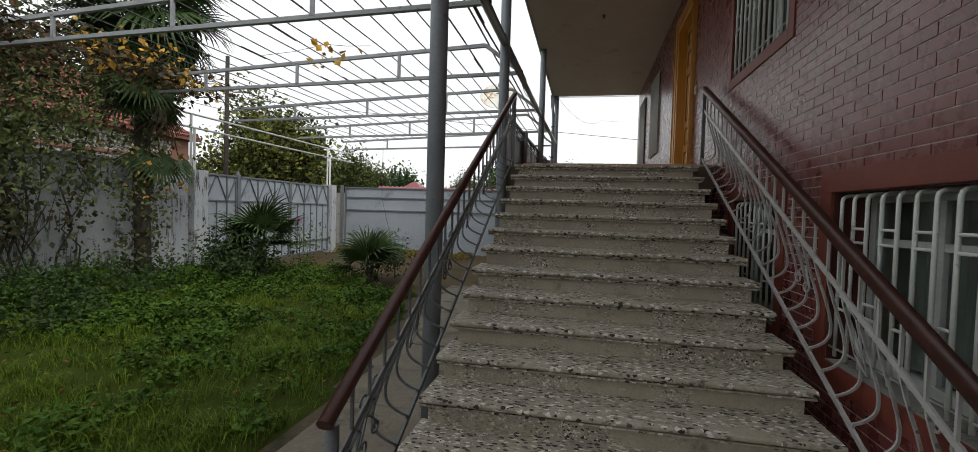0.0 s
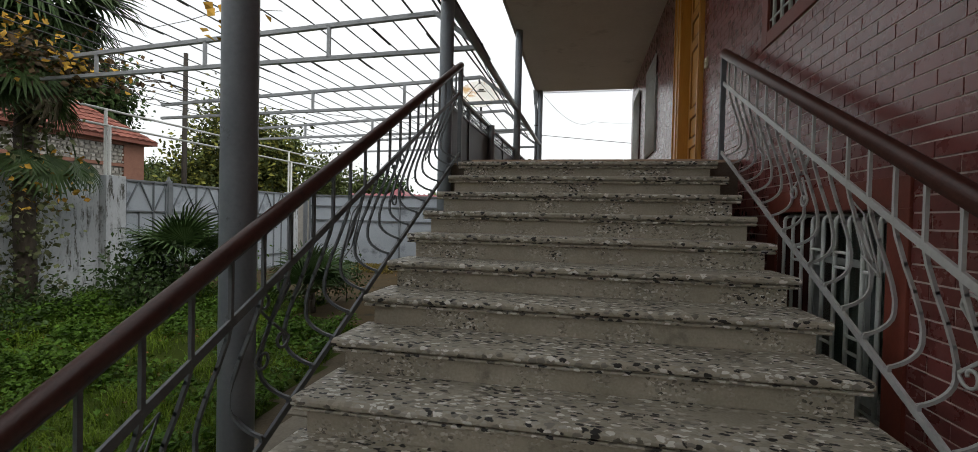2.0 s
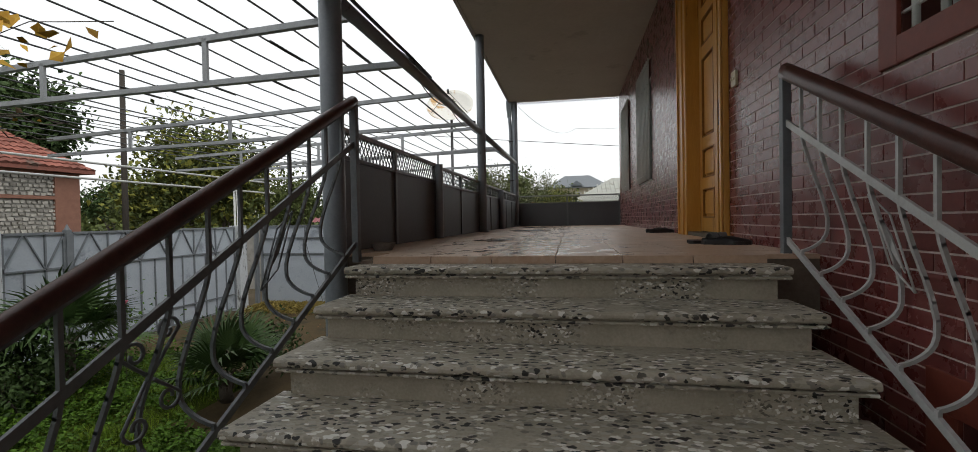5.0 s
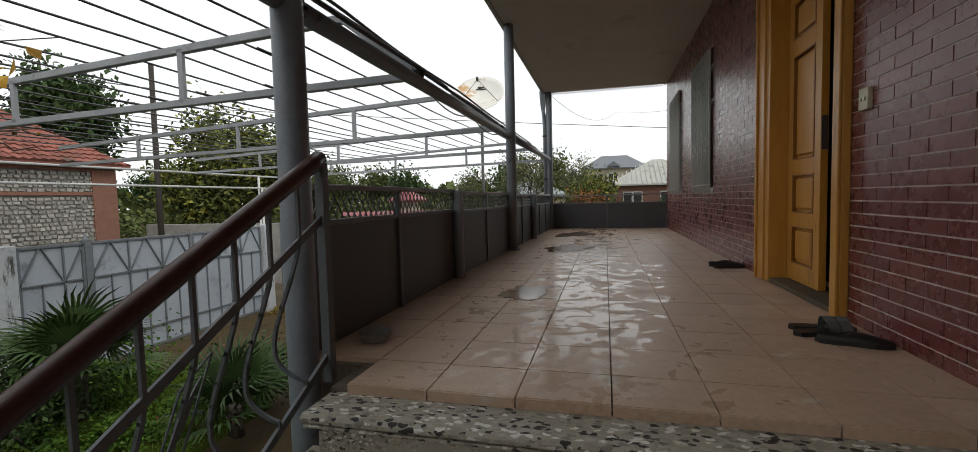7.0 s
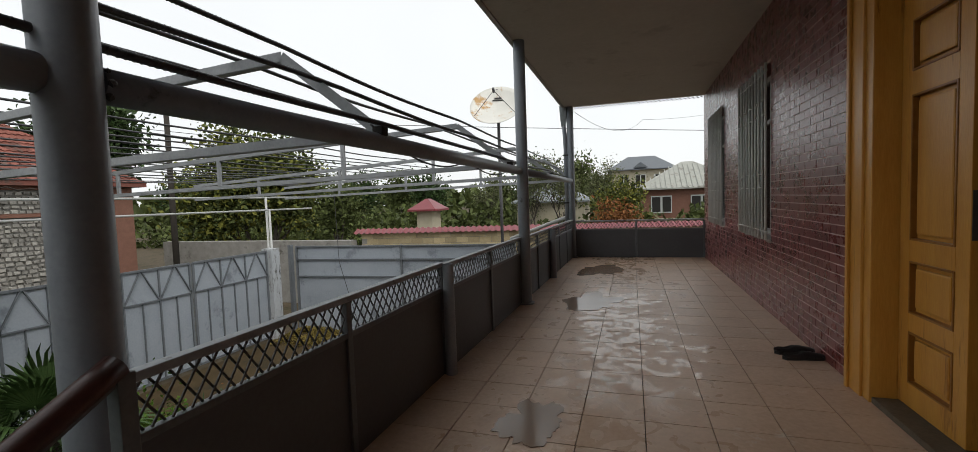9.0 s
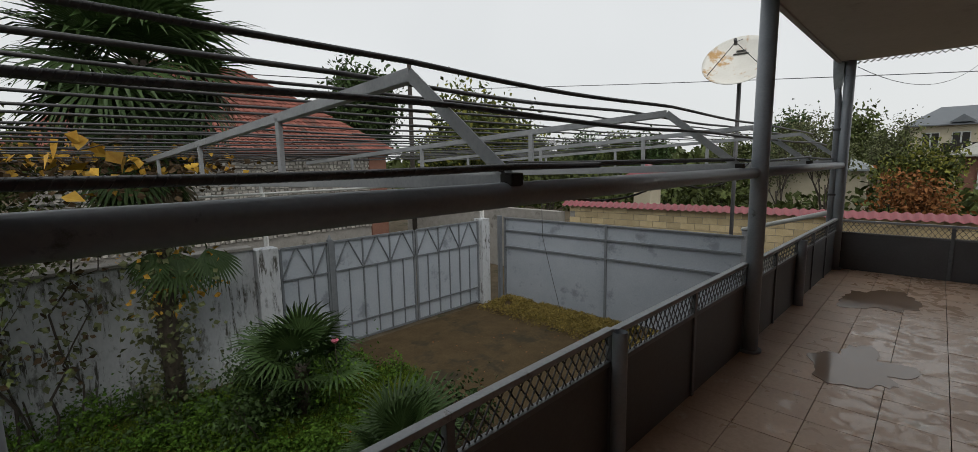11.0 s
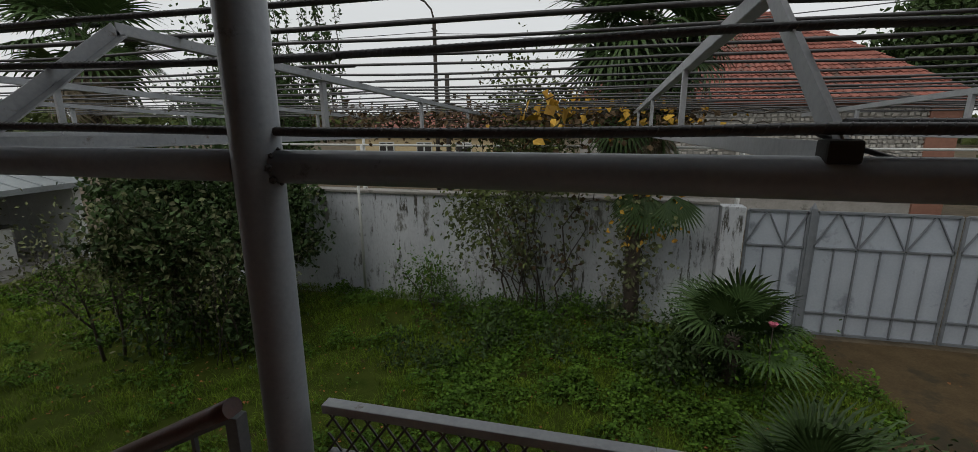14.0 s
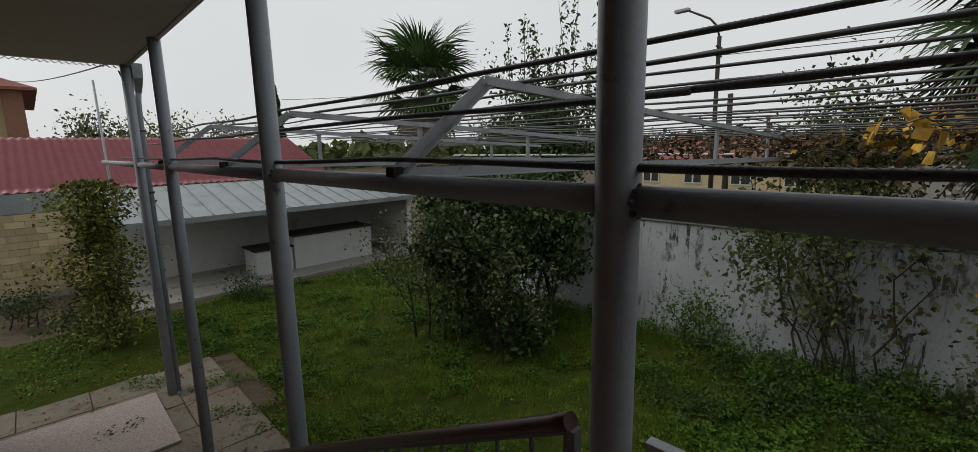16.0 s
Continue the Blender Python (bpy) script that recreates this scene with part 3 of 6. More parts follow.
def gate_leaf(y0, y1, diag):
    e = empty("gate_leaf", "pale blue-grey sheet-metal gate leaf with a welded slate frame", "gate", "yard gate", (YARDX + 0.02, y0, GZ))
    L, H = y1 - y0, 2.36
    boxes("sheet", [(-0.003, 0.003, 0.02, L - 0.02, 0.08, H)], M_GATE, e)
    def fr(name, p, q, w=0.045):
        bm = bmesh.new()
        bar(bm, (0.022, *p), (0.022, *q), w, 0.035, (1, 0, 0))
        return part(name, bm, M_GATEFRAME, e)
    for z in (0.10, 0.50, 1.72, H):
        fr("frame_rail", (0.025, z), (L - 0.025, z), 0.03 if z in (0.5, 1.72) else 0.045)
    fr("frame_stile", (0.02, 0.08), (0.02, H))
    fr("frame_stile", (L - 0.02, 0.08), (L - 0.02, H))
    n = max(1, round(L / 0.36))
    for k in range(1, n):
        y = L * k / n
        fr("rib", (y, 0.1), (y, H if k % 2 == 0 else 1.72), 0.026 if k % 2 == 0 else 0.016)
    k = 0
    while k + 1 <= n:
        ya, yb = L * k / n, L * (k + 1) / n
        if diag:
            fr("brace", (ya + 0.02, H - 0.02 if k % 2 else 1.74), (yb - 0.02, 1.74 if k % 2 else H - 0.02), 0.018)
        k += 1
    return e


gate_leaf(9.92, 10.92, True)
gate_leaf(11.02, 13.14, True)
gate_leaf(13.18, 15.32, True)
gp = empty("gate_post", "slate-painted square gate post with a cone finial", "post", at=(YARDX + 0.03, 10.97, GZ))
boxes("shaft", [(-0.05, 0.05, -0.05, 0.05, 0, 2.42)], M_GATEFRAME, gp, bevel=0.005)
bm = bmesh.new()
bmesh.ops.create_cone(bm, cap_ends=True, segments=12, radius1=0.05, radius2=0.008, depth=0.1, matrix=Matrix.Translation((0, 0, 2.47)))
part("finial", bm, M_GATEFRAME, gp, "small cone finial")


def sheet_panel(x0, x1, y0, y1):
    L = math.hypot(x1 - x0, y1 - y0)
    e = empty("sheet_fence", "pale blue-grey sheet fence panel with rusty water stains", "fence", "sheet-metal yard fence", (x0, y0, GZ))
    e.rotation_euler = (0, 0, math.atan2(y1 - y0, x1 - x0))
    H = 2.38
    boxes("sheet", [(0, L, -0.003, 0.003, 0.03, H)], M_GATE, e)
    for z in (1.55, 2.02, H):
        boxes("rail", [(0, L, -0.05, -0.003, z - 0.02, z + 0.02)], M_GATEFRAME, e)
    boxes("post", [(-0.025, 0.025, -0.06, -0.003, 0, H + 0.03)], M_GATEFRAME, e)
    return e


XS = [-8.45, -5.30, -2.3]
for a, b in zip(XS, XS[1:]):
    f = lambda x: 16.28 + (x + 8.45) * 0.07
    sheet_panel(a, b, f(a), f(b))
boxes_corner = boxes("corner_post", [(-0.05, 0.05, -0.05, 0.05, 0, 2.45)], M_GATEFRAME)
boxes_corner.location = (-8.52, 16.1, GZ)
tagged(boxes_corner, "slate-painted steel corner post", "post")

# ---- door ----
M_GRILLE = mat("white_grille_paint", (0.62, 0.64, 0.62), (0.76, 0.78, 0.75), 12, 0.45, 0, 0.1, 70, stain_sheen=(0.36, 0.35, 0.31), stain_scale=9, stain_at=0.62)
M_FRAMEWHITE = mat("aged_white_window_paint", (0.42, 0.44, 0.43), (0.55, 0.57, 0.55), 5, 0.5, 0, 0.15, 50, stain_sheen=(0.28, 0.28, 0.25), stain_scale=6, stain_at=0.6)
M_REVEAL = mat("dark_red_reveal_paint", (0.07, 0.018, 0.014), (0.11, 0.03, 0.022), 6, 0.5, 0, 0.15)
M_GLASS = bpy.data.materials.new("dim_window_glass")
M_GLASS.use_nodes = True
gp_ = M_GLASS.node_tree.nodes["Principled BSDF"]
gp_.inputs["Base Color"].default_value = (0.75, 0.82, 0.80, 1)
gp_.inputs["Transmission Weight"].default_value, gp_.inputs["Roughness"].default_value, gp_.inputs["IOR"].default_value = 1.0, 0.02, 1.45
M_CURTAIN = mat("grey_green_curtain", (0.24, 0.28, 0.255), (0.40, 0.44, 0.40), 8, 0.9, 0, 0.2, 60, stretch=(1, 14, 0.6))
# darkened curtain copy: carries the shade of the rooms behind the upper windows
M_CURTAINSHADE = mat("room_shade_curtain", (0.07, 0.078, 0.074), (0.12, 0.13, 0.122), 8, 0.9, 0, 0.2, 60, stretch=(1, 14, 0.6))
M_IVORY = mat("ivory_plastic", (0.50, 0.46, 0.32), (0.58, 0.53, 0.38), 20, 0.35, 0, 0.02)
M_STONE = mat("sill_stone", (0.25, 0.24, 0.22), (0.36, 0.35, 0.32), 6, 0.8, 0, 0.3, 60, stain_sheen=(0.15, 0.14, 0.12), stain_scale=5, stain_at=0.58)
M_THRESH = mat("worn_dark_wood", (0.07, 0.05, 0.03), (0.13, 0.10, 0.065), 8, 0.8, 0, 0.4, 60)
M_BLACKRUBBER = mat("black_shoe_leather", (0.008, 0.008, 0.009), (0.022, 0.021, 0.02), 15, 0.5, 0, 0.15, 90)
M_GREYSTRAP = mat("grey_sandal_strap", (0.10, 0.105, 0.10), (0.16, 0.165, 0.16), 20, 0.7, 0, 0.15, 120)

door = empty("door_1", "tall honey-varnished wooden double door, one leaf open", "door", at=(WX, 0, FLOOR))
door["kind"] = "structure"
H = 4.72 - FLOOR
for name, d in (("jamb", (-0.03, 0.22, 8.72, 8.81, 0, H)), ("jamb", (-0.03, 0.22, 7.63, 7.70, 0, H)), ("head", (-0.03, 0.22, 7.70, 8.72, H - 0.09, H)),
                ("casing", (-0.045, 0.0, 8.80, 8.97, 0, H + 0.12)), ("casing", (-0.045, 0.0, 7.55, 7.65, 0, H + 0.12)), ("casing", (-0.045, 0.0, 7.65, 8.80, H - 0.02, H + 0.12)),
                ("casing_bead", (-0.062, -0.045, 8.935, 8.97, 0, H + 0.12)), ("casing_bead", (-0.062, -0.045, 7.55, 7.575, 0, H + 0.12))):
    boxes(name, [d], M_DOOR, door, bevel=0.006)
boxes("threshold", [(-0.02, 0.24, 7.70, 8.72, 0.0, 0.035)], M_THRESH, door, "worn dark wooden threshold", 0.005)


def door_leaf(name, L, parent):
    """A leaf with stiles, rails and raised panels, lying along +y from its hinge."""
    leaf = boxes(name, [(0.0, 0.045, 0, 0.095, 0.04, H - 0.1), (0.0, 0.045, L - 0.095, L, 0.04, H - 0.1)], M_DOOR, parent, bevel=0.003)
    zs = [0.04, 0.17, 0.45, 0.55, 0.83, 0.94, 1.70, 1.82, 2.08, 2.19, 2.40, H - 0.1]
    boxes("rails", [(0.0, 0.045, 0.095, L - 0.095, a, b) for a, b in zip(zs[::2], zs[1::2])], M_DOOR, leaf, bevel=0.002)
    for a, b in zip(zs[1::2], zs[2::2]):
        bm, mo = bmesh.new(), bmesh.new()
        box(bm, 0.026, 0.036, 0.095, L - 0.095, a, b)
        w = 0.034
        box(bm, 0.006, 0.026, 0.10 + w, L - 0.10 - w, a + w, b - w, 0.009)
        box(mo, -0.004, 0.026, 0.095, 0.107, a, b, 0.003)
        box(mo, -0.004, 0.026, L - 0.107, L - 0.095, a, b, 0.003)
        box(mo, -0.004, 0.026, 0.107, L - 0.107, a, a + 0.012, 0.003)
        box(mo, -0.004, 0.026, 0.107, L - 0.107, b - 0.012, b, 0.003)
        part("raised_panel", bm, M_DOOR, leaf)
        part("moulding", mo, M_DOORDARK, leaf, "darker varnished moulding")
    return leaf


leaf = door_leaf("door_leaf", 0.55, door)
leaf.matrix_local = pose(0.10, 8.165, 0)
leaf2 = door_leaf("door_leaf", 0.46, door)
leaf2.matrix_local = pose(0.16, 7.715, 0, 0, 0, -82)
bm = bmesh.new()
box(bm, 0.004, 0.04, -0.003, 0.0, 0.98, 1.2)
part("lock_plate", bm, M_DARKSTEEL, leaf, "dark metal lock plate on the leaf edge")

sw = empty("light_switch", "ivory plastic double light switch on the brick wall", "switch", at=(WX, 7.40, 3.32))
boxes("plate", [(-0.022, 0.0, -0.045, 0.045, -0.055, 0.055)], M_IVORY, sw, bevel=0.006)
for dy in (-0.017, 0.017):
    bm = bmesh.new()
    tube(bm, [(-0.022, dy, 0), (-0.029, dy, 0)], 0.01, 10)
    part("button", bm, M_IVORY, sw)


# ---- windows ----
def window(name, y0, y1, z0, z1, label, depth=0.16, cols=2):
    e = empty(name, label, "window", at=(WX, y0, z0))
    e["kind"] = "structure"
    L, h = y1 - y0, z1 - z0
    for d in ((depth, depth + 0.06, 0, 0.06, 0, h), (depth, depth + 0.06, L - 0.06, L, 0, h), (depth, depth + 0.06, 0.06, L - 0.06, 0, 0.06), (depth, depth + 0.06, 0.06, L - 0.06, h - 0.06, h)):
        boxes("window_frame", [d], M_FRAMEWHITE, e, bevel=0.004)
    for k in range(1, cols):
        y = L * k / cols
        boxes("mullion", [(depth + 0.005, depth + 0.055, y - 0.03, y + 0.03, 0.06, h - 0.06)], M_FRAMEWHITE, e, bevel=0.004)
    boxes("transom", [(depth + 0.008, depth + 0.05, 0.06, L - 0.06, h * 0.72 - 0.02, h * 0.72 + 0.02)], M_FRAMEWHITE, e)
    for k in range(cols):
        a, b = L * k / cols + 0.03, L * (k + 1) / cols - 0.03
        pane = boxes("pane", [(depth + 0.03, depth + 0.034, a, b, 0.05, h - 0.05)], M_GLASS, e)
        pane.visible_shadow = False
    # a pleated curtain behind the glass
    bm = bmesh.new()
    n = int(L / 0.02)
    vs = [(bm.verts.new((depth + 0.17 + 0.018 * math.sin(k * 0.9), 0.02 + k * 0.02, 0.02)), bm.verts.new((depth + 0.17 + 0.018 * math.sin(k * 0.9 + 0.4), 0.02 + k * 0.02, h - 0.02))) for k in range(n)]
    gap = (int(n * 0.35), int(n * 0.52))
    for k in range(n - 1):
        if not gap[0] <= k < gap[1]:
            bm.faces.new((vs[k][0], vs[k + 1][0], vs[k + 1][1], vs[k][1]))
    part("curtain", bm, M_CURTAIN if z0 < FLOOR else M_CURTAINSHADE, e, "grey-green curtain behind the glass")
    boxes("window_sill", [(0.0, depth, 0, L, -0.03, 0.004)], M_STONE, e, bevel=0.004)
    for d in ((0.005, depth, 0.0, 0.006, 0.004, h), (0.005, depth, L - 0.006, L, 0.004, h), (0.005, depth, 0.006, L - 0.006, h - 0.006, h)):
        boxes("lining", [d], M_REVEAL, e, "dark red painted reveal")
    return e


def grille(y0, y1, z0, z1, off, lower=False):
    """A welded window grille: hoop-topped bars joined by short rungs at changing heights."""
    e = empty("window_grille", "white-painted steel window grille of hooped bars and rungs", "grille", "window grilles", (WX + off, y0, z0))
    L, h = y1 - y0, z1 - z0
    n = max(6, round(L / 0.125))
    st = L / n
    for k in range(n):
        y = st * (k + 0.5)
        bm = bmesh.new()
        r = 0.035
        if lower:
            pts = [(0.0, y, 0), (0.0, y, h - r)] + [(0.04 * (1 - math.cos(a)), y, h - r + r * math.sin(a)) for a in (0.5, 1.0, 1.57)] + [(0.16, y, h)]
        else:
            pts = [(0.0, y, 0.0), (0.0, y, h)]
        tube(bm, pts, 0.0105 if lower else 0.0125, 8)
        part("bar", bm, M_GRILLE, e)
    for k in range(n - 1):
        ya, yb = st * (k + 0.5), st * (k + 1.5)
        for z in ((0.30, 0.38) if k % 2 else (0.72, 0.80)):
            bm = bmesh.new()
            tube(bm, [(0, ya, z * h), (0, yb, z * h)], 0.0085, 6)
            part("rung", bm, M_GRILLE, e)
    for z in (0.05, 0.95 if not lower else 0.05):
        bm = bmesh.new()
        tube(bm, [(0, 0, z * h), (0, L, z * h)], 0.007, 6)
        part("cross_bar", bm, M_GRILLE, e)
    return e


def surround(y0, y1, z0, z1, w, name="window_surround"):
    e = empty(name, "oxide-red painted flat surround round a window", "trim", "window surrounds", (WX, 0, 0))
    for d in ((-0.012, 0.02, y0 - w, y1 + w, z1, z1 + w), (-0.012, 0.02, y0 - w, y0, z0 - w, z1), (-0.012, 0.02, y1, y1 + w, z0 - w, z1), (-0.012, 0.02, y0, y1, z0 - w, z0)):
        boxes("board", [d], M_REDPAINT, e, bevel=0.003)
    return e


window("window_1", 10.78, 12.08, 2.89, 4.64, "tall terrace window with white frame and grille")
window("window_2", 13.14, 14.43, 2.88, 4.64, "tall terrace window with white frame and grille")
window("window_3", 4.36, 5.76, 2.99, 4.60, "upper window beside the stairs with curtain")
window("window_4", 1.95, 3.60, 0.70, 1.71, "basement window with dim glass and drawn curtain", 0.2, 3)
window("window_5", 4.38, 5.50, 0.70, 1.71, "basement window beside the stairs with dim glass", 0.2, 2)
for a in ((10.78, 12.08, 2.89, 4.64, -0.03, False), (13.14, 14.43, 2.88, 4.64, -0.03, False), (4.36, 5.76, 2.99, 4.60, 0.01, False), (1.97, 3.58, 0.74, 1.69, 0.012, True), (4.40, 5.48, 0.74, 1.69, 0.012, True)):
    grille(*a)
surround(1.95, 3.60, 0.70, 1.71, 0.13)
surround(4.38, 5.50, 0.70, 1.71, 0.13)
surround(4.36, 5.76, 2.99, 4.60, 0.10)

# ---- stair railings ----
YB, YT = 2.08, 6.36


def railing(x, out, paint, label, RS, belly=0.135, thick=1.0):
    e = empty("stair_railing", label, "railing", "stair railings", (x, 0, 0))
    top = lambda y: 3.035 + RS * (y - YT)
    def line(name, dz, w, h, m, y0=YB, y1=YT):
        bm = bmesh.new()
        bar(bm, (0, y0, top(y0) + dz), (0, y1, top(y1) + dz), w, h)
        return part(name, bm, m, e)
    # moulded handrail
    bm = bmesh.new()
    prof = [(-0.027, -0.016), (-0.032, 0.0), (-0.030, 0.014), (-0.02, 0.026), (0, 0.031), (0.02, 0.026), (0.030, 0.014), (0.032, 0.0), (0.027, -0.016), (0.012, -0.02), (-0.012, -0.02)]
    rings = []
    ends = [(YB - 0.06, top(YB - 0.06) + 0.02), (YT - 0.06, top(YT - 0.06) + 0.02), (YT - 0.005, top(YT - 0.005) + 0.02)]
    for y, z in ends:
        rings.append([bm.verts.new((px, y - pz * 0.45 * thick, z + pz * 0.9 * thick)) for px, pz in prof])
    for a, b in zip(rings, rings[1:]):
        for k in range(len(prof)):
            f = bm.faces.new((a[k], a[(k + 1) % len(prof)], b[(k + 1) % len(prof)], b[k]))
            f.smooth = True
    bm.faces.new(rings[0])
    bm.faces.new(rings[-1][::-1])
    part("handrail", bm, M_HANDRAIL, e, "moulded maroon plastic handrail with scuffs")
    line("upper_rail", -0.225, 0.012, 0.03, paint)
    line("bottom_rail", -0.80, 0.014, 0.028, paint)
    line("rail_core", -0.008, 0.03, 0.012, paint)
    for y, z0 in ((YT, FLOOR - 0.04), (YB, GZ)):
        bm = bmesh.new()
        if y == YT:
            box(bm, -0.02, 0.02, y - 0.02, y + 0.02, z0, top(y), 0.003)
        else:
            tube(bm, [(0, y, z0), (0, y, top(y) - 0.03)], 0.028, 14)
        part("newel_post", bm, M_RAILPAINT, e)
    n = int((YT - YB) / 0.163)
    for k in range(1, n + 1):
        y = YB + (YT - YB) * k / (n + 1)
        t, b = top(y), top(y) - 0.79
        bm = bmesh.new()
        path = [(0, b)]
        for s in range(9):
            u = s / 8
            path.append((out * belly * math.sin(min(1, u * 1.25) * math.pi / 2) ** 1.2 if u < 0.8 else out * belly, b + 0.02 + 0.15 * u ** 1.6))
        for u in (0.15, 0.35, 0.6, 0.85, 1.0):
            v = u * u * (3 - 2 * u) * 0.5 + u * 0.5
            path.append((out * belly * (1 - v), b + 0.17 + (t - 0.225 - b - 0.17) * u))
        path.append((0, t - 0.01))
        pts = [(px, y, pz) for px, pz in path]
        for p, q in zip(pts, pts[1:]):
            d = Vector(q) - Vector(p)
            bar(bm, Vector(p) - d * 0.06, Vector(q) + d * 0.06, 0.013, 0.013, (0, 1, 0))
        part("baluster", bm, paint, e)
        # ornaments between some balusters
        if k % 8 == 3:
            for sgn in (-1, 1):
                for up in (1, -1):
                    bm = bmesh.new()
                    cz = t - 0.225 - 0.24
                    pts = []
                    for s in range(16):
                        a = s / 15 * 2.1 * math.pi
                        r = 0.046 - 0.0023 * s
                        pts.append((out * 0.075, y + sgn * (0.058 + r * math.cos(a)), cz + RS * sgn * 0.05 + up * (0.11 + r * math.sin(a))))
                    pts = [(out * 0.085, y + sgn * 0.012, cz + up * 0.01)] + pts[::1]
                    tube(bm, pts, 0.0065, 6)
                    part("scroll", bm, paint, e, "curled wrought-iron scroll")
        if k % 8 == 7:
            bm = bmesh.new()
            cz = t - 0.45
            vs = [bm.verts.new((out * (0.07 + o), y + a, cz + c)) for o in (-0.003, 0.003) for a, c in ((-0.075, -0.11), (0.005, -0.02), (0.075, 0.11), (-0.005, 0.02))]
            for f in ((0, 1, 2, 3), (7, 6, 5, 4), (0, 4, 5, 1), (1, 5, 6, 2), (2, 6, 7, 3), (3, 7, 4, 0)):
                bm.faces.new([vs[i] for i in f])
            part("diamond_plate", bm, paint, e, "flat diamond-shaped plate")
            bm = bmesh.new()
            for a, c in (((-0.12, -0.17), (0.0, -0.09)), ((0.0, -0.09), (0.12, 0.17)), ((0.12, 0.17), (0.0, 0.09)), ((0.0, 0.09), (-0.12, -0.17))):
                tube(bm, [(out * 0.07, y + a[0], cz + a[1]), (out * 0.07, y + c[0], cz + c[1])], 0.004, 5)
            part("diamond_frame", bm, paint, e)
    return e


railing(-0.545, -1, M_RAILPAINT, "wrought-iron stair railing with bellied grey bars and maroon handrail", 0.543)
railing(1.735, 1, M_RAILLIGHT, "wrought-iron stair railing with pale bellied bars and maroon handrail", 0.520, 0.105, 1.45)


# ---- shoes on the terrace ----
def shoe(at, turn, strap):
    if strap:
        e = empty("sandal", "worn grey and black slip-on sandal on the tiles", "shoe", "footwear by the door", at)
    else:
        e = empty("shoe", "black leather slip-on shoe on the tiles", "shoe", "footwear by the door", at)
    e.rotation_euler = (0, 0, radians(turn))
    bm = bmesh.new()
    half = [(0, 0.032), (0.05, 0.037), (0.12, 0.034), (0.19, 0.047), (0.245, 0.04), (0.275, 0.02)]
    out = [(x, w) for x, w in half] + [(0.283, 0)] + [(x, -w) for x, w in half[::-1]] + [(-0.018, 0)]
    lo = [bm.verts.new((x, y, 0)) for x, y in out]
    hi = [bm.verts.new((x, y, 0.022)) for x, y in out]
    bm.faces.new(lo[::-1])
    bm.faces.new(hi)
    for k in range(len(out)):
        bm.faces.new((lo[k], lo[(k + 1) % len(out)], hi[(k + 1) % len(out)], hi[k]))
    part("sole", bm, M_BLACKRUBBER, e)
    if strap:
        for x0, w in ((0.13, 0.05), (0.19, 0.05)):
            bm = bmesh.new()
            rings = []
            for s in range(9):
                a = math.pi * s / 8
                rings.append([bm.verts.new((x0 + dx, 0.046 * math.cos(a), 0.02 + (0.05 + k * 0.004) * math.sin(a))) for dx, k in ((0, 0), (w, 0), (w, 1), (0, 1))])
            for a, b in zip(rings, rings[1:]):
                for k in range(4):
                    bm.faces.new((a[k], a[(k + 1) % 4], b[(k + 1) % 4], b[k]))
            part("strap", bm, M_GREYSTRAP, e, "grey fabric strap")
    else:
        bm = bmesh.new()
        rings = []
        for x, w, h, op in ((-0.012, 0.02, 0.055, 1), (0.02, 0.034, 0.06, 1), (0.07, 0.036, 0.052, 1), (0.12, 0.036, 0.06, 0), (0.17, 0.042, 0.056, 0), (0.22, 0.042, 0.044, 0), (0.265, 0.028, 0.034, 0), (0.28, 0.008, 0.026, 0)):
            rings.append([bm.verts.new((x, w * math.cos(a), 0.02 + (h - 0.02) * (math.sin(a) if not op else min(math.sin(a), 0.75) * (0.9 if abs(math.cos(a)) > 0.5 else 0.15)))) for a in [math.pi * s / 10 for s in range(11)]])
        for a, b in zip(rings, rings[1:]):
            for k in range(10):
                f = bm.faces.new((a[k], a[k + 1], b[k + 1], b[k]))
                f.smooth = True
        part("upper", bm, M_BLACKRUBBER, e)
    return e


shoe((1.60, 9.40, FLOOR), 12, False)
shoe((1.58, 9.52, FLOOR), 18, False)
shoe((1.52, 7.34, FLOOR), -2, True)
shoe((1.50, 7.22, FLOOR), 14, True)
shoe((1.56, 7.13, FLOOR), -12, False)
bm = bmesh.new()
bmesh.ops.create_cone(bm, cap_ends=False, segments=24, radius1=0.06, radius2=0.085, depth=0.05, matrix=Matrix.Translation((0, 0, 0.025)))
bmesh.ops.create_circle(bm, cap_ends=True, radius=0.06, segments=24, matrix=Matrix.Translation((0, 0, 0.006)))
bowl = tagged(part("bowl", bm, M_CONC), "small shallow grey bowl beside the fence", "bowl")
bowl.location = (-0.56, 6.78, FLOOR)

# ---- plants ----
M_LAWN = mat("mossy_lawn_soil", (0.022, 0.038, 0.005), (0.058, 0.074, 0.014), 3, 0.95, 0, 0.5, 50, spec=0.04, stain_sheen=(0.05, 0.037, 0.02), stain_scale=1.1, stain_at=0.6)


def leafmat(name, a, b, rough=0.6):
    return mat(name, a, b, 2.0, rough, 0, 0.0, 30, vary=0.45, island=True, spec=0.12)


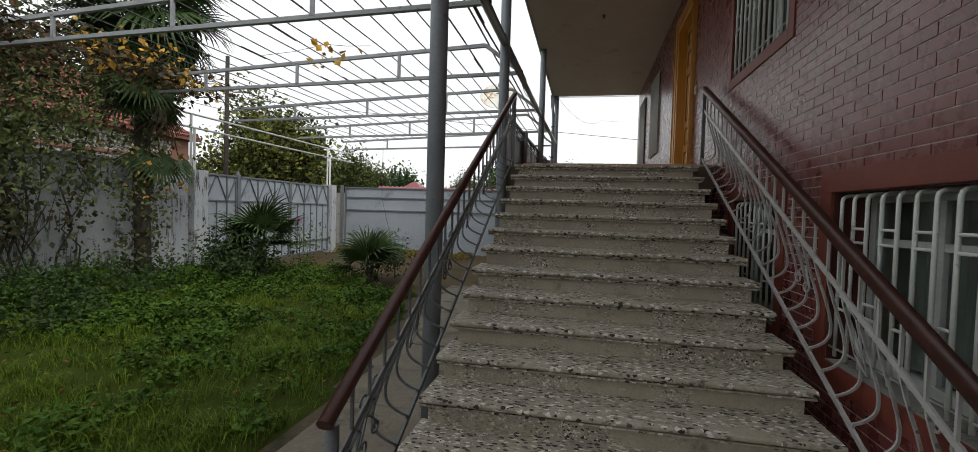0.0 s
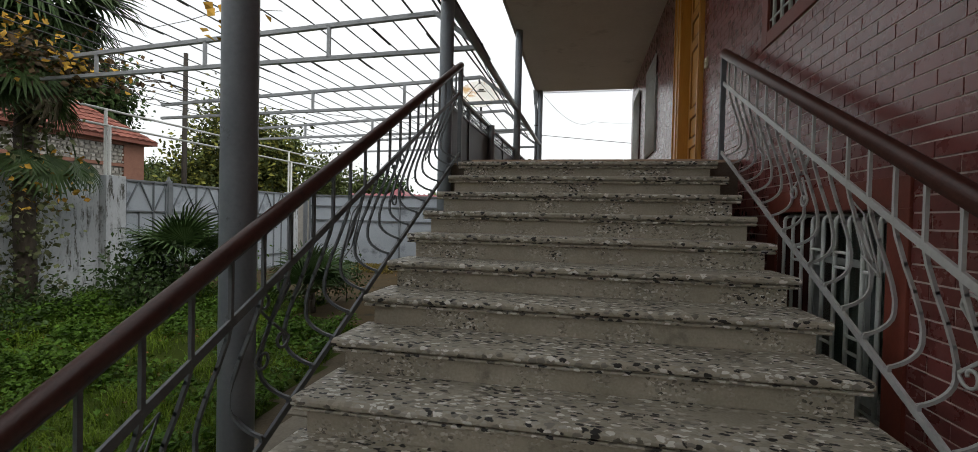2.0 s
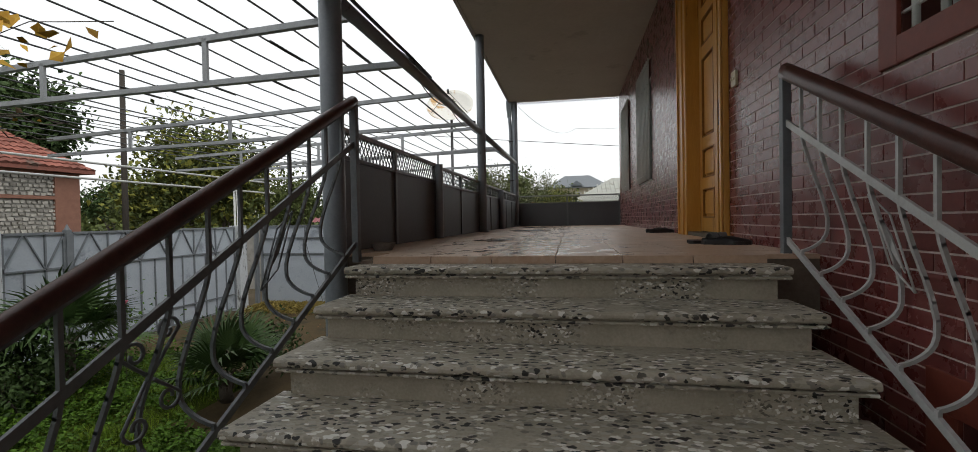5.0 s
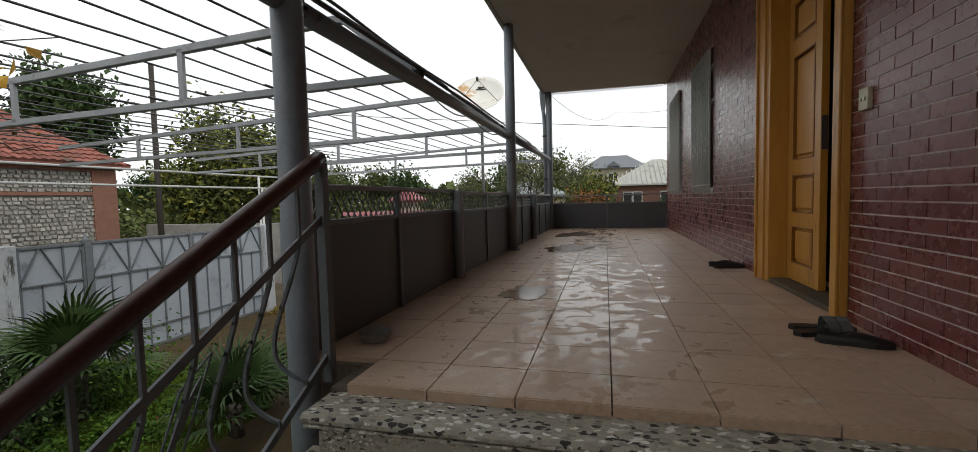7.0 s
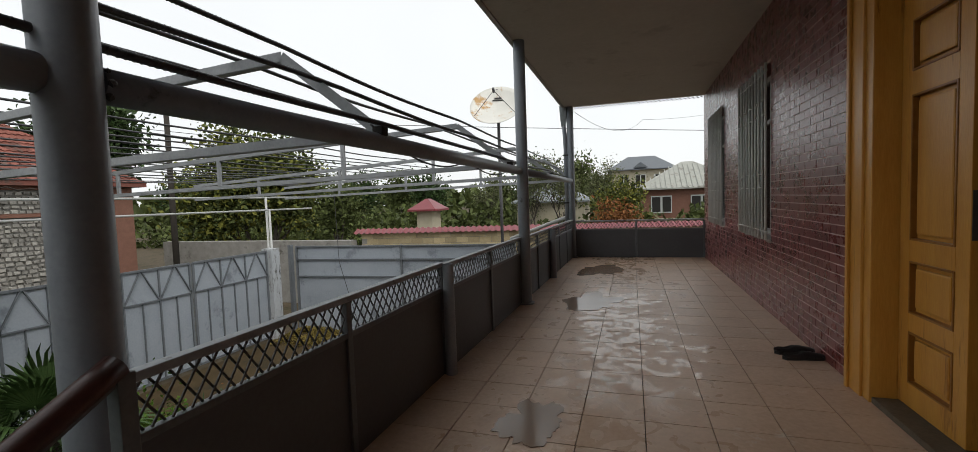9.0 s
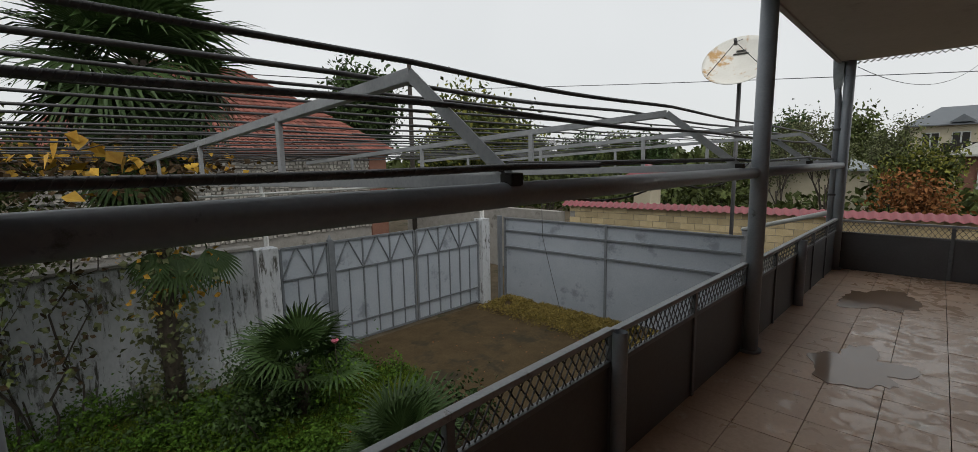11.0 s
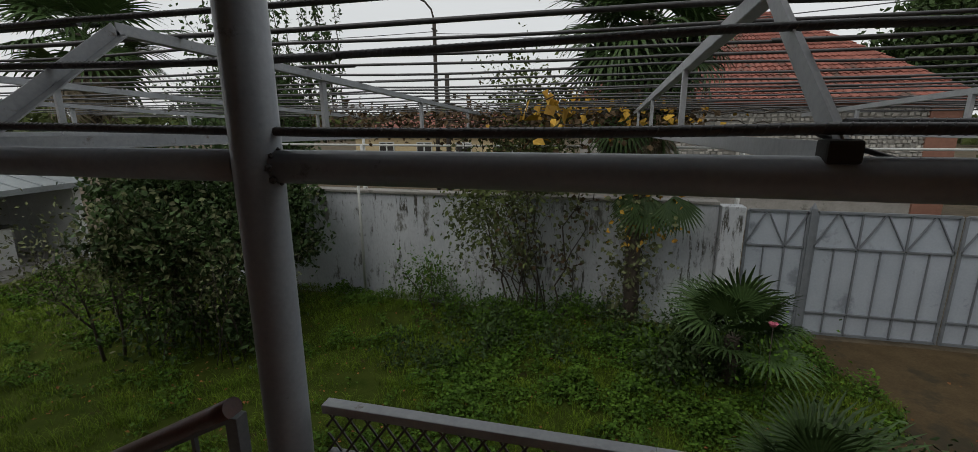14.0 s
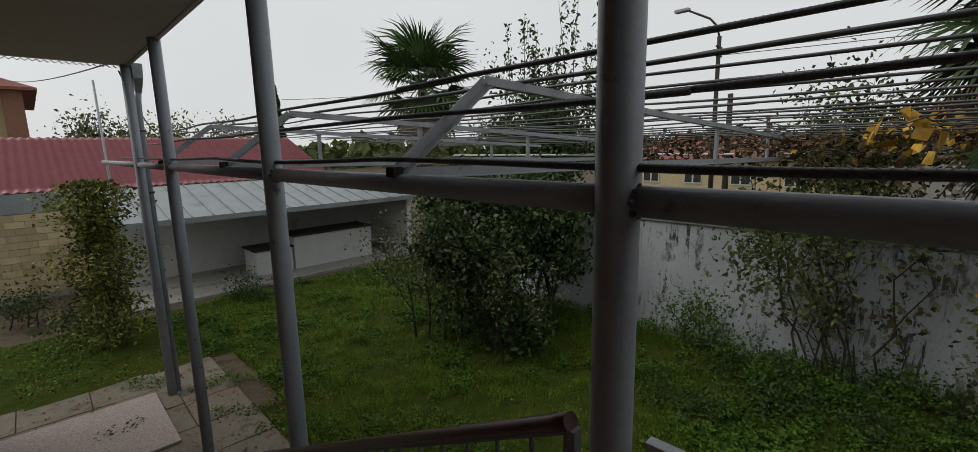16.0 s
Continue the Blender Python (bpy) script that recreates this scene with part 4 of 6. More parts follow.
M_GRASS = leafmat("grass_blades", (0.062, 0.122, 0.008), (0.145, 0.205, 0.018))
M_WEED = leafmat("weed_leaves", (0.030, 0.078, 0.008), (0.095, 0.168, 0.022))
M_PALM = mat("palm_frond", (0.028, 0.062, 0.017), (0.064, 0.105, 0.031), 5, 0.5, 0, 0.1, 40, vary=0.3, spec=0.25)
M_PALMDRY = mat("dry_palm_frond", (0.10, 0.082, 0.05), (0.18, 0.15, 0.095), 5, 0.8, 0, 0.1, 40, vary=0.3)
M_BARK = mat("fibrous_bark", (0.030, 0.024, 0.018), (0.085, 0.068, 0.05), 12, 0.95, 0, 0.9, 70, stretch=(1, 1, 0.4))
M_DARKLEAF = leafmat("dark_evergreen_leaf", (0.024, 0.048, 0.014), (0.062, 0.098, 0.034), 0.5)
M_VINELEAF = leafmat("dull_vine_leaf", (0.08, 0.095, 0.042), (0.16, 0.17, 0.085))
M_YELLOWLEAF = leafmat("yellow_vine_leaf", (0.34, 0.16, 0.022), (0.52, 0.35, 0.06))
M_RUSTLEAF = leafmat("rusty_leaf", (0.16, 0.06, 0.025), (0.26, 0.12, 0.04))
M_OLIVELEAF = leafmat("olive_tree_leaf", (0.05, 0.068, 0.02), (0.10, 0.12, 0.04))
M_YGREEN = leafmat("yellowing_tree_leaf", (0.12, 0.14, 0.03), (0.24, 0.23, 0.05))
M_DRYLEAF = leafmat("withered_vine_leaf", (0.055, 0.038, 0.022), (0.12, 0.08, 0.042))
M_TWIG = mat("dark_twig", (0.035, 0.028, 0.022), (0.075, 0.06, 0.047), 10, 0.9, 0, 0.4, 60)
M_PINK = mat("pink_petal", (0.65, 0.12, 0.22), (0.75, 0.22, 0.32), 20, 0.5, 0, 0.05)
rng = np.random.default_rng(7)


def cloud(name, c, size, material, parent=None, flat=0.0, fold=0.25, aspect=0.55, label="", smooth=False):
    """Many small folded leaves, one at each centre, turned at random; flat 1 lays them level."""
    c = np.asarray(c, float)
    n = len(c)
    d = rng.normal(size=(n, 3))
    d[:, 2] *= 1 - flat * 0.85
    d /= np.linalg.norm(d, axis=1)[:, None]
    h = rng.normal(size=(n, 3))
    if flat:
        h = h * (1 - flat) + np.array([0, 0, 1.6]) * flat
    s = np.cross(d, h)
    s /= np.linalg.norm(s, axis=1)[:, None] + 1e-9
    u = np.cross(s, d)
    L = (size * rng.uniform(0.55, 1.3, n))[:, None]
    w = L * aspect * 0.5
    base, tip = c - d * L * 0.5, c + d * L * 0.5 - np.array([0, 0, 1]) * L * 0.12
    lo = c - d * L * 0.08 + u * w * fold
    v = np.empty((n, 4, 3))
    v[:, 0], v[:, 1], v[:, 2], v[:, 3] = base, lo + s * w, tip, lo - s * w
    k = np.arange(n)[:, None] * 4
    f = np.concatenate([k + np.array([[0, 1, 2]]), k + np.array([[0, 2, 3]])], 1).reshape(-1, 3)
    me = bpy.data.meshes.new(name)
    me.from_pydata(v.reshape(-1, 3).tolist(), [], f.tolist())
    me.materials.append(material)
    ob = new(name, me)
    if parent is not None:
        ob.parent = parent
    if label:
        ob["label"] = label
    return ob


def lump(x, y):
    return noise.noise((x * 0.55, y * 0.55, 3.1)) * 0.5 + noise.noise((x * 1.7, y * 1.7, 8.2)) * 0.3


def in_yard(x, y):
    """Where plants grow: not on the drive, the paths or the shed apron."""
    if y < -2.9 + 0.3 * noise.noise((x, 0, 6)) and y > -6.7 and x < 6:
        return True
    if x > -1.55 - 0.25 * noise.noise((0, y * 0.8, 1)) - max(0, y - 3) * 0.2:
        return False
    if y > 11.2 + 0.7 * noise.noise((x * 0.7, 0, 2)) and x > -8.6:
        return False
    if x > -5.6 and y > 8.6 + 0.5 * noise.noise((x, 0, 5)):
        return y < 10.4 and x < -4.2
    if y < -6.6 or (y < -0.2 and x > -1.9):
        return False
    return True


bm = bmesh.new()
bmesh.ops.create_grid(bm, x_segments=110, y_segments=110, size=1)
for v in bm.verts:
    x, y = -1.35 + v.co.x * 7.25, 2.3 + v.co.y * 9.3
    e = min(1, (x + 8.6) * 2, ((-1.2 if y > -2.9 else 5.8) - x) * 2, (11.6 - y) * 1.4, (y + 7) * 1.4)
    v.co = (x, y, GZ + (0.015 + 0.10 * max(0, lump(x, y))) * max(e, 0) + (0.12 * max(0, min(1, (-6.0 - x) / 2.5)) if y < 10 else 0) * max(e, 0) + (-0.02 if e <= 0 or not in_yard(x, y) else 0))
    v.co.z = v.co.z if in_yard(x, y) else GZ - 0.02
for f in bm.faces:
    f.smooth = True
tagged(part("lawn", bm, M_LAWN), "uneven overgrown lawn soil", "ground", kind="structure")


def rise(x, y):
    return GZ + 0.015 + 0.10 * max(0, lump(x, y)) + (0.12 * max(0, min(1, (-6.0 - x) / 2.5)) if y < 10 else 0)


# grass blades
P = []
while len(P) < 125000:
    x, y = rng.uniform(-8.6, -1.3 if rng.random() < 0.75 else 5.0), rng.uniform(-6.6, 11.6)
    if in_yard(x, y) and rng.random() < 0.45 + 0.9 * noise.noise((x * 0.9, y * 0.9, 4)) + 0.7 * noise.noise((x * 3.1, y * 3.1, 14)):
        P.append((x, y))
P = np.array(P)
n = len(P)
z = np.array([rise(x, y) for x, y in P])
hgt = rng.uniform(0.03, 0.115, n) * np.array([1 + 0.8 * noise.noise((x * 0.6, y * 0.6, 9)) + 1.1 * max(0, noise.noise((x * 3.1, y * 3.1, 14))) for x, y in P])
a = rng.uniform(0, 2 * np.pi, n)
lean = rng.uniform(0.4, 1.5, n) * hgt
dx, dy = np.cos(a), np.sin(a)
wd = rng.uniform(0.0018, 0.0045, n)
V = np.empty((n, 5, 3))
V[:, 0] = np.stack([P[:, 0] - dy * wd, P[:, 1] + dx * wd, z - 0.01], 1)
V[:, 1] = np.stack([P[:, 0] + dy * wd, P[:, 1] - dx * wd, z - 0.01], 1)
mid = np.stack([P[:, 0] + dx * lean * 0.35, P[:, 1] + dy * lean * 0.35, z + hgt * 0.65], 1)
V[:, 2] = mid + np.stack([dy * wd * 0.7, -dx * wd * 0.7, wd * 0], 1)
V[:, 3] = mid - np.stack([dy * wd * 0.7, -dx * wd * 0.7, wd * 0], 1)
V[:, 4] = np.stack([P[:, 0] + dx * lean, P[:, 1] + dy * lean, z + hgt * 0.9], 1)
k = np.arange(n)[:, None] * 5
F = np.concatenate([k + np.array([[0, 1, 2]]), k + np.array([[0, 2, 3]]), k + np.array([[3, 2, 4]])], 1).reshape(-1, 3)
me = bpy.data.meshes.new("grass")
me.from_pydata(V.reshape(-1, 3).tolist(), [], F.tolist())
me.materials.append(M_GRASS)
tagged(new("grass", me), "long damp uncut grass over the yard", "grass", kind="stuff")

# leafy weeds in patches
P = []
while len(P) < 66000:
    x, y = rng.uniform(-8.6, -1.3 if rng.random() < 0.75 else 5.0), rng.uniform(-6.6, 11.4)
    d = noise.noise((x * 0.8, y * 0.8, 12)) + 0.18 * (y > 5.0) + 0.15 * (x < -6.5) + 0.2 * (x > -2.3) - 0.25 * (-1 < y < 4.5)
    if in_yard(x, y) and rng.random() < 0.05 + 1.4 * d + 1.1 * noise.noise((x * 2.6, y * 2.6, 7)):
        k = max(0, noise.noise((x * 2.6, y * 2.6, 7)))
        P.append((x, y, rise(x, y) + rng.uniform(0.01, 0.07 + 0.16 * max(0, d) + 0.35 * k)))
tagged(cloud("weeds", P, 0.058, M_WEED, flat=0.6, aspect=0.75), "low leafy weeds and nettles among the grass", "weeds", kind="stuff")
# weeds creeping over the edges of the paving
P = [(x, y, GZ + 0.02 + h) for x, y, h in zip(rng.uniform(-2.6, 0.4, 9000), rng.uniform(-4.2, 1.0, 9000), rng.uniform(0, 0.09, 9000)) if noise.noise((x * 1.5, y * 1.5, 21)) > 0.16 + 0.10 * (x + 1.6)]
tagged(cloud("edge_weeds", P, 0.05, M_WEED, flat=0.6, aspect=0.7), "low weeds creeping over the paving edge", "weeds", kind="stuff")
# fallen leaves
P = [(x, y, rise(x, y) + 0.06) for x, y in zip(rng.uniform(-8.4, -1.2, 900), rng.uniform(-6, 11, 900)) if in_yard(x, y)]
P += [(x, y, GZ + 0.03) for x, y in zip(rng.uniform(-1.9, 1.2, 620), rng.uniform(-4.0, 1.2, 620))]
P += [(x, y, GZ + 0.012) for x, y in zip(rng.uniform(-7.5, -1.5, 160), rng.uniform(11, 16, 160))]
tagged(cloud("fallen_leaves", P, 0.05, M_RUSTLEAF, flat=0.85, aspect=0.8), "scattered brown fallen leaves", "leaves", kind="stuff")
# dry brown growth along the sheet fence
P = [(x, y, GZ + h) for x, y, h in zip(rng.uniform(-8.3, -3.4, 20000), 16.25 - 1.5 * rng.beta(1.0, 2.2, 20000), rng.uniform(0, 0.16, 20000)) if noise.noise((x * 1.6, y * 1.6, 3)) > -0.3]
M_DRYGRASS = leafmat("dry_weed", (0.15, 0.115, 0.03), (0.27, 0.21, 0.065))
tagged(cloud("dry_weeds", P, 0.085, M_DRYGRASS, flat=0.35, aspect=0.3), "dry yellow-brown weeds along the sheet fence", "weeds", kind="stuff")


def frond_mesh(name, r, segs, spread, droop, material):
    """A fan leaf: stalk along +x, then a fan of narrow blades."""
    bm = bmesh.new()
    for k in range(segs):
        a = radians(-spread / 2 + spread * k / (segs - 1))
        L = r * (0.72 + 0.28 * math.cos(a * 0.75)) * random.uniform(0.9, 1.08)
        w = 0.035 * r
        d, s = Vector((math.cos(a), math.sin(a), 0)), Vector((-math.sin(a), math.cos(a), 0))
        prev = None
        for u, ww in ((0.03, 0.3), (0.45, 1.0), (0.75, 0.75), (1.0, 0.06)):
            c = d * L * u + Vector((0, 0, 0.10 * r * math.sin(u * 2.2) - droop * r * u ** 3 * random.uniform(0.7, 1.3)))
            up = Vector((0, 0, 0.3 * w * ww))
            row = [bm.verts.new(c - s * w * ww + up), bm.verts.new(c), bm.verts.new(c + s * w * ww + up)]
            if prev:
                bm.faces.new((prev[0], prev[1], row[1], row[0]))
                bm.faces.new((prev[1], prev[2], row[2], row[1]))
            prev = row
    bmesh.ops.translate(bm, verts=bm.verts, vec=(r * 0.75, 0, 0.0))
    tube(bm, [(0, 0, 0), (r * 0.4, 0, 0.03 * r), (r * 0.77, 0, 0)], 0.012 * r + 0.003, 5)
    me = bpy.data.meshes.new(name)
    bm.to_mesh(me)
    bm.free()
    me.materials.append(material)
    return me


FRONDS = [frond_mesh("frond", 1.0, 26, 230, 0.22, M_PALM), frond_mesh("frond", 1.0, 28, 250, 0.4, M_PALM), frond_mesh("frond", 1.0, 24, 210, 0.12, M_PALM)]
DRYFRONDS = [frond_mesh("dry_frond", 1.0, 20, 120, 0.7, M_PALMDRY)]


def fan_palm(at, height, n, size, label, low=-35, dry=0, trunk_r=0.11, sunk=0.0):
    e = empty("fan_palm", label, "palm", "fan palms", at)
    bm = bmesh.new()
    tube(bm, [(0.02 * math.sin(k), 0.02 * math.cos(k * 1.3), height * k / 8) for k in range(9)], trunk_r * 1.1, 12, True, trunk_r)
    for k in range(int(height * 60)):
        a, z = random.uniform(0, 6.28), random.uniform(0, height)
        p = Vector((math.cos(a) * trunk_r * 0.95, math.sin(a) * trunk_r * 0.95, z))
        bar(bm, p, p + Vector((math.cos(a) * 0.05, math.sin(a) * 0.05, random.uniform(0.02, 0.09))), 0.022, 0.012)
    part("trunk", bm, M_BARK, e, "fibrous shaggy trunk")
    for k in range(n + dry):
        dead = k >= n
        o = new("dry_frond" if dead else "frond", random.choice(DRYFRONDS if dead else FRONDS))
        o.parent = e
        u = (k + 0.5) / n
        pitch = -75 + random.uniform(-8, 8) if dead else 78 - (78 - low) * u + random.uniform(-9, 9)
        sc = size * random.uniform(0.85, 1.1)
        o.matrix_local = pose(0, 0, height - 0.02 - random.uniform(0, 0.15), 0, 0, k * 137.5 + random.uniform(-12, 12)) @ pose(trunk_r * 0.5, 0, 0, random.uniform(-20, 20), -pitch, 0) @ Matrix.Scale(sc, 4)
    return e


tall = fan_palm((-8.25, 7.98, GZ), 5.55, 58, 0.98, "tall fan palm with ivy-clad trunk by the yard wall", -96, 7, 0.13)
fan_palm((-6.6, 9.36, GZ), 0.82, 18, 0.66, "bushy young fan palm in the overgrown bed", -8, 0, 0.10)
fan_palm((-4.05, 9.45, GZ), 0.42, 13, 0.60, "small young fan palm beside the drive", 5, 0, 0.08)
fan_palm((-12.75, -10.5, GZ), 6.95, 26, 1.9, "tall fan palm beyond the yard against the sky", -48, 5, 0.16)
# lower fronds hanging from the ivy-clad palm
HANG = frond_mesh("frond", 1.0, 19, 115, 0.06, M_PALM)
for y, z, tz, ry, sc in ((0.32, 3.12, -10, 77, 0.82), (0.85, 3.08, 28, 73, 0.76), (-0.1, 3.0, -50, 80, 0.6)):
    o = new("frond", HANG)
    o.parent = tall
    o.matrix_local = pose(0.08, y * 0.6, z - GZ, 0, 0, tz) @ pose(0, 0, 0, 0, ry, 0) @ Matrix.Scale(sc, 4)

# skirt of old fronds hanging down the trunk
for k in range(20):
    o = new("frond", HANG if k % 4 else DRYFRONDS[0])
    o.parent = tall
    o.matrix_local = pose(0, 0, random.uniform(4.1, 5.35), 0, 0, k * 137.5) @ pose(0.1, 0, 0, random.uniform(-25, 25), random.uniform(52, 86), 0) @ Matrix.Scale(random.uniform(0.62, 0.85), 4)

# pink flower over the young palm
fl = empty("flower", "single pink rose-like flower on a thin stem", "flower", at=(-5.85, 9.59, GZ))
bm = bmesh.new()
tube(bm, [(0, 0, 0), (0.02, 0.01, 0.6), (0, 0, 1.33)], 0.006, 5)
part("stem", bm, M_TWIG, fl)
for k in range(6):
    bm = bmesh.new()
    bmesh.ops.create_icosphere(bm, subdivisions=1, radius=0.045, matrix=pose(math.cos(k * 1.05) * 0.032, math.sin(k * 1.05) * 0.032, 1.34, 0, -50, k * 60) @ Matrix.Diagonal((1, 0.8, 0.25, 1)))
    part("petal", bm, M_PINK, fl)
P = rng.normal(size=(420, 3)) * np.array([0.28, 0.28, 0.3]) + np.array([0.05, 0.1, 0.75])
cloud("leaves", P, 0.06, M_WEED, fl, aspect=0.6)


def branches(bm, p, d, L, r, depth, tips, spread=0.6, up=0.15):
    """Tapered limbs that fork; collects the outer points."""
    p, d = Vector(p), Vector(d).normalized()
    pts, q, dd = [p], p.copy(), d.copy()
    for k in range(4):
        dd = (dd + Vector((random.uniform(-1, 1), random.uniform(-1, 1), random.uniform(-0.6, 1))) * 0.16 + Vector((0, 0, up * 0.3))).normalized()
        q = q + dd * L / 4
        pts.append(q.copy())
        if depth <= 1:
            tips.append(q.copy())
    tube(bm, pts, r, 6 if r > 0.02 else 4, True, r * 0.55)
    if depth > 0:
        for k in range(random.choice((2, 3, 3))):
            o = Vector((random.uniform(-1, 1), random.uniform(-1, 1), random.uniform(-0.5, 1)))
            branches(bm, pts[random.choice((2, 3, 4))], dd + o * spread * 1.4, L * random.uniform(0.6, 0.85), r * 0.55, depth - 1, tips, spread, up)


def tree(name, label, at, height, leaf, size, per, depth=4, spread=0.6, up=0.15, r=0.09, puff=0.35, trunk=0.3, stems=1, extra=None, lean=(0, 0)):
    e = empty(name, label, "bush" if "bush" in name else ("vine" if "vine" in name else "tree"), at=at)
    tips, trunks = [], []
    for s in range(stems):
        bm = bmesh.new()
        trunks.append(bm)
        branches(bm, (random.uniform(-0.15, 0.15) * stems, random.uniform(-0.15, 0.15) * stems, -0.05), (random.uniform(-0.3, 0.3) + lean[0], random.uniform(-0.3, 0.3) + lean[1], 1), height * trunk, r, depth, tips, spread, up)
    top = max(t.z for t in tips)
    k = height / top
    for bm in trunks:
        for v in bm.verts:
            v.co.z *= k
        part("trunk", bm, M_TWIG, e, "bare forked trunk and limbs")
    T = np.array([[t.x, t.y, t.z * k] for t in tips])
    c = T[rng.integers(0, len(T), per)] + rng.normal(size=(per, 3)) * puff
    c = c[c[:, 2] > 0.05]
    if extra:
        m = rng.random(len(c)) < extra[1]
        cloud("crown_tint", c[m], size, extra[0], e)
        c = c[~m]
    cloud("crown", c, size, leaf, e)
    return e


random.seed(11)
tree("evergreen_bush", "large dark evergreen bush spreading over the lawn", (-6.2, 0.55, GZ), 3.3, M_DARKLEAF, 0.115, 9500, 5, 0.85, 0.1, 0.035, 0.15, 0.26, 6, (M_VINELEAF, 0.30))
tree("evergreen_bush", "large dark evergreen bush spreading over the lawn", (-7.3, 0.2, GZ), 3.8, M_DARKLEAF, 0.13, 20000, 4, 0.95, 0.0, 0.05, 0.24, 0.28, 7, (M_VINELEAF, 0.05))
tree("thin_bush", "low leafy skirt of shoots under the evergreen", (-5.8, 0.7, GZ), 1.1, M_DARKLEAF, 0.11, 2600, 3, 1.0, 0.0, 0.02, 0.26, 0.34, 7)
tree("thin_bush", "straggly half-bare bush with pale twigs", (-5.5, -0.7, GZ), 2.6, M_VINELEAF, 0.075, 3600, 4, 0.8, 0.0, 0.03, 0.3, 0.36, 4)
tree("laurel_tree", "tall laurel with upright leafy shoots above the wall", (-10.6, -1.4, GZ), 6.7, M_DARKLEAF, 0.14, 9000, 4, 0.45, 0.5, 0.09, 0.3, 0.36, 3)
canes = empty("arching_canes", "thin arching canes with pale leaves in front of the evergreen", "bush", at=(-5.5, 1.2, GZ))
for k in range(13):
    bm = bmesh.new()
    a, h, out = random.uniform(0, 6.28), random.uniform(1.3, 2.3), random.uniform(0.5, 1.2)
    x0, y0 = random.uniform(-0.5, 0.4), random.uniform(-0.6, 0.5)
    pts = [(x0 + out * math.cos(a) * u, y0 + out * math.sin(a) * u, h * math.sin(u * 2.3) * 0.95) for u in (0, 0.15, 0.3, 0.45, 0.6, 0.75, 0.9, 1.0)]
    tube(bm, pts, 0.009, 5, True, 0.003)
    cane = part("cane", bm, M_TWIG, canes)
    T = np.array(pts[2:])
    cloud("leaves", T[rng.integers(0, len(T), 46)] + rng.normal(size=(46, 3)) * 0.075, 0.085, M_VINELEAF, cane, aspect=0.5)
sh = empty("laurel_shoots", "upright leafy laurel shoots rising against the sky", "bush", at=(-10.6, -1.4, GZ))
for k in range(22):
    x, y, z0, z1 = random.uniform(-0.9, 0.9), random.uniform(-1.3, 1.9), 4.4, random.uniform(6.0, 8.1)
    bm = bmesh.new()
    tube(bm, [(x, y, z0 - 1), (x + random.uniform(-0.1, 0.1), y, (z0 + z1) / 2), (x + random.uniform(-0.15, 0.15), y + random.uniform(-0.15, 0.15), z1)], 0.018, 5, True, 0.005)
    s = part("shoot", bm, M_TWIG, sh)
    u = rng.uniform(0, 1, 120)
    cloud("leaves", np.stack([x + rng.normal(0, 0.075, 120), y + rng.normal(0, 0.075, 120), z0 + (z1 - z0) * u], 1), 0.15, M_DARKLEAF, s, aspect=0.45)

# climbing vine on the yard wall
vine = empty("wall_vine", "leafy climbing vine with bare twisted stems on the yard wall", "vine", at=(-8.4, 6.2, GZ))
tips = []
for k in range(9):
    bm = bmesh.new()
    y0 = random.uniform(-1.3, 1.3)
    pts = [(0.1, y0 * 0.5, 0)]
    for s in range(1, 11):
        z = s / 10 * random.uniform(3.6, 4.1)
        pts.append((0.0 + random.uniform(-0.1, 0.12) + (0.25 if z > 2.4 else 0), y0 * (0.5 + s / 12) + random.uniform(-0.16, 0.16), z))
    tube(bm, pts, random.uniform(0.012, 0.028), 6, True, 0.006)
    tips += pts[3:]
    part("stem", bm, M_TWIG, vine)
T = np.array(tips)
c = T[rng.integers(0, len(T), 1500)] + rng.normal(size=(1500, 3)) * np.array([0.10, 0.13, 0.18])
c[:, 0] = np.abs(c[:, 0]) + 0.0
cloud("leaves", c[:950], 0.11, M_VINELEAF, vine, aspect=0.8)
cloud("withered_leaves", c[950:], 0.10, M_DRYLEAF, vine, aspect=0.8, label="withered brown leaves")
# ivy on the palm trunk
c = np.stack([rng.normal(0, 0.24, 1500), rng.normal(0, 0.26, 1500), rng.uniform(0.2, 4.9, 1500) ], 1)
ivy = empty("trunk_ivy", "ivy and vine leaves wrapped round the palm trunk", "ivy", at=(-8.2, 7.96, GZ))
cloud("leaves", c, 0.10, M_VINELEAF, ivy, aspect=0.8)
c = np.stack([rng.normal(0.15, 0.22, 110), rng.normal(0.1, 0.35, 110), rng.uniform(1.7, 2.7, 110)], 1)
cloud("yellow_leaves", c, 0.09, M_YELLOWLEAF, ivy, aspect=0.85, label="yellowing leaves")

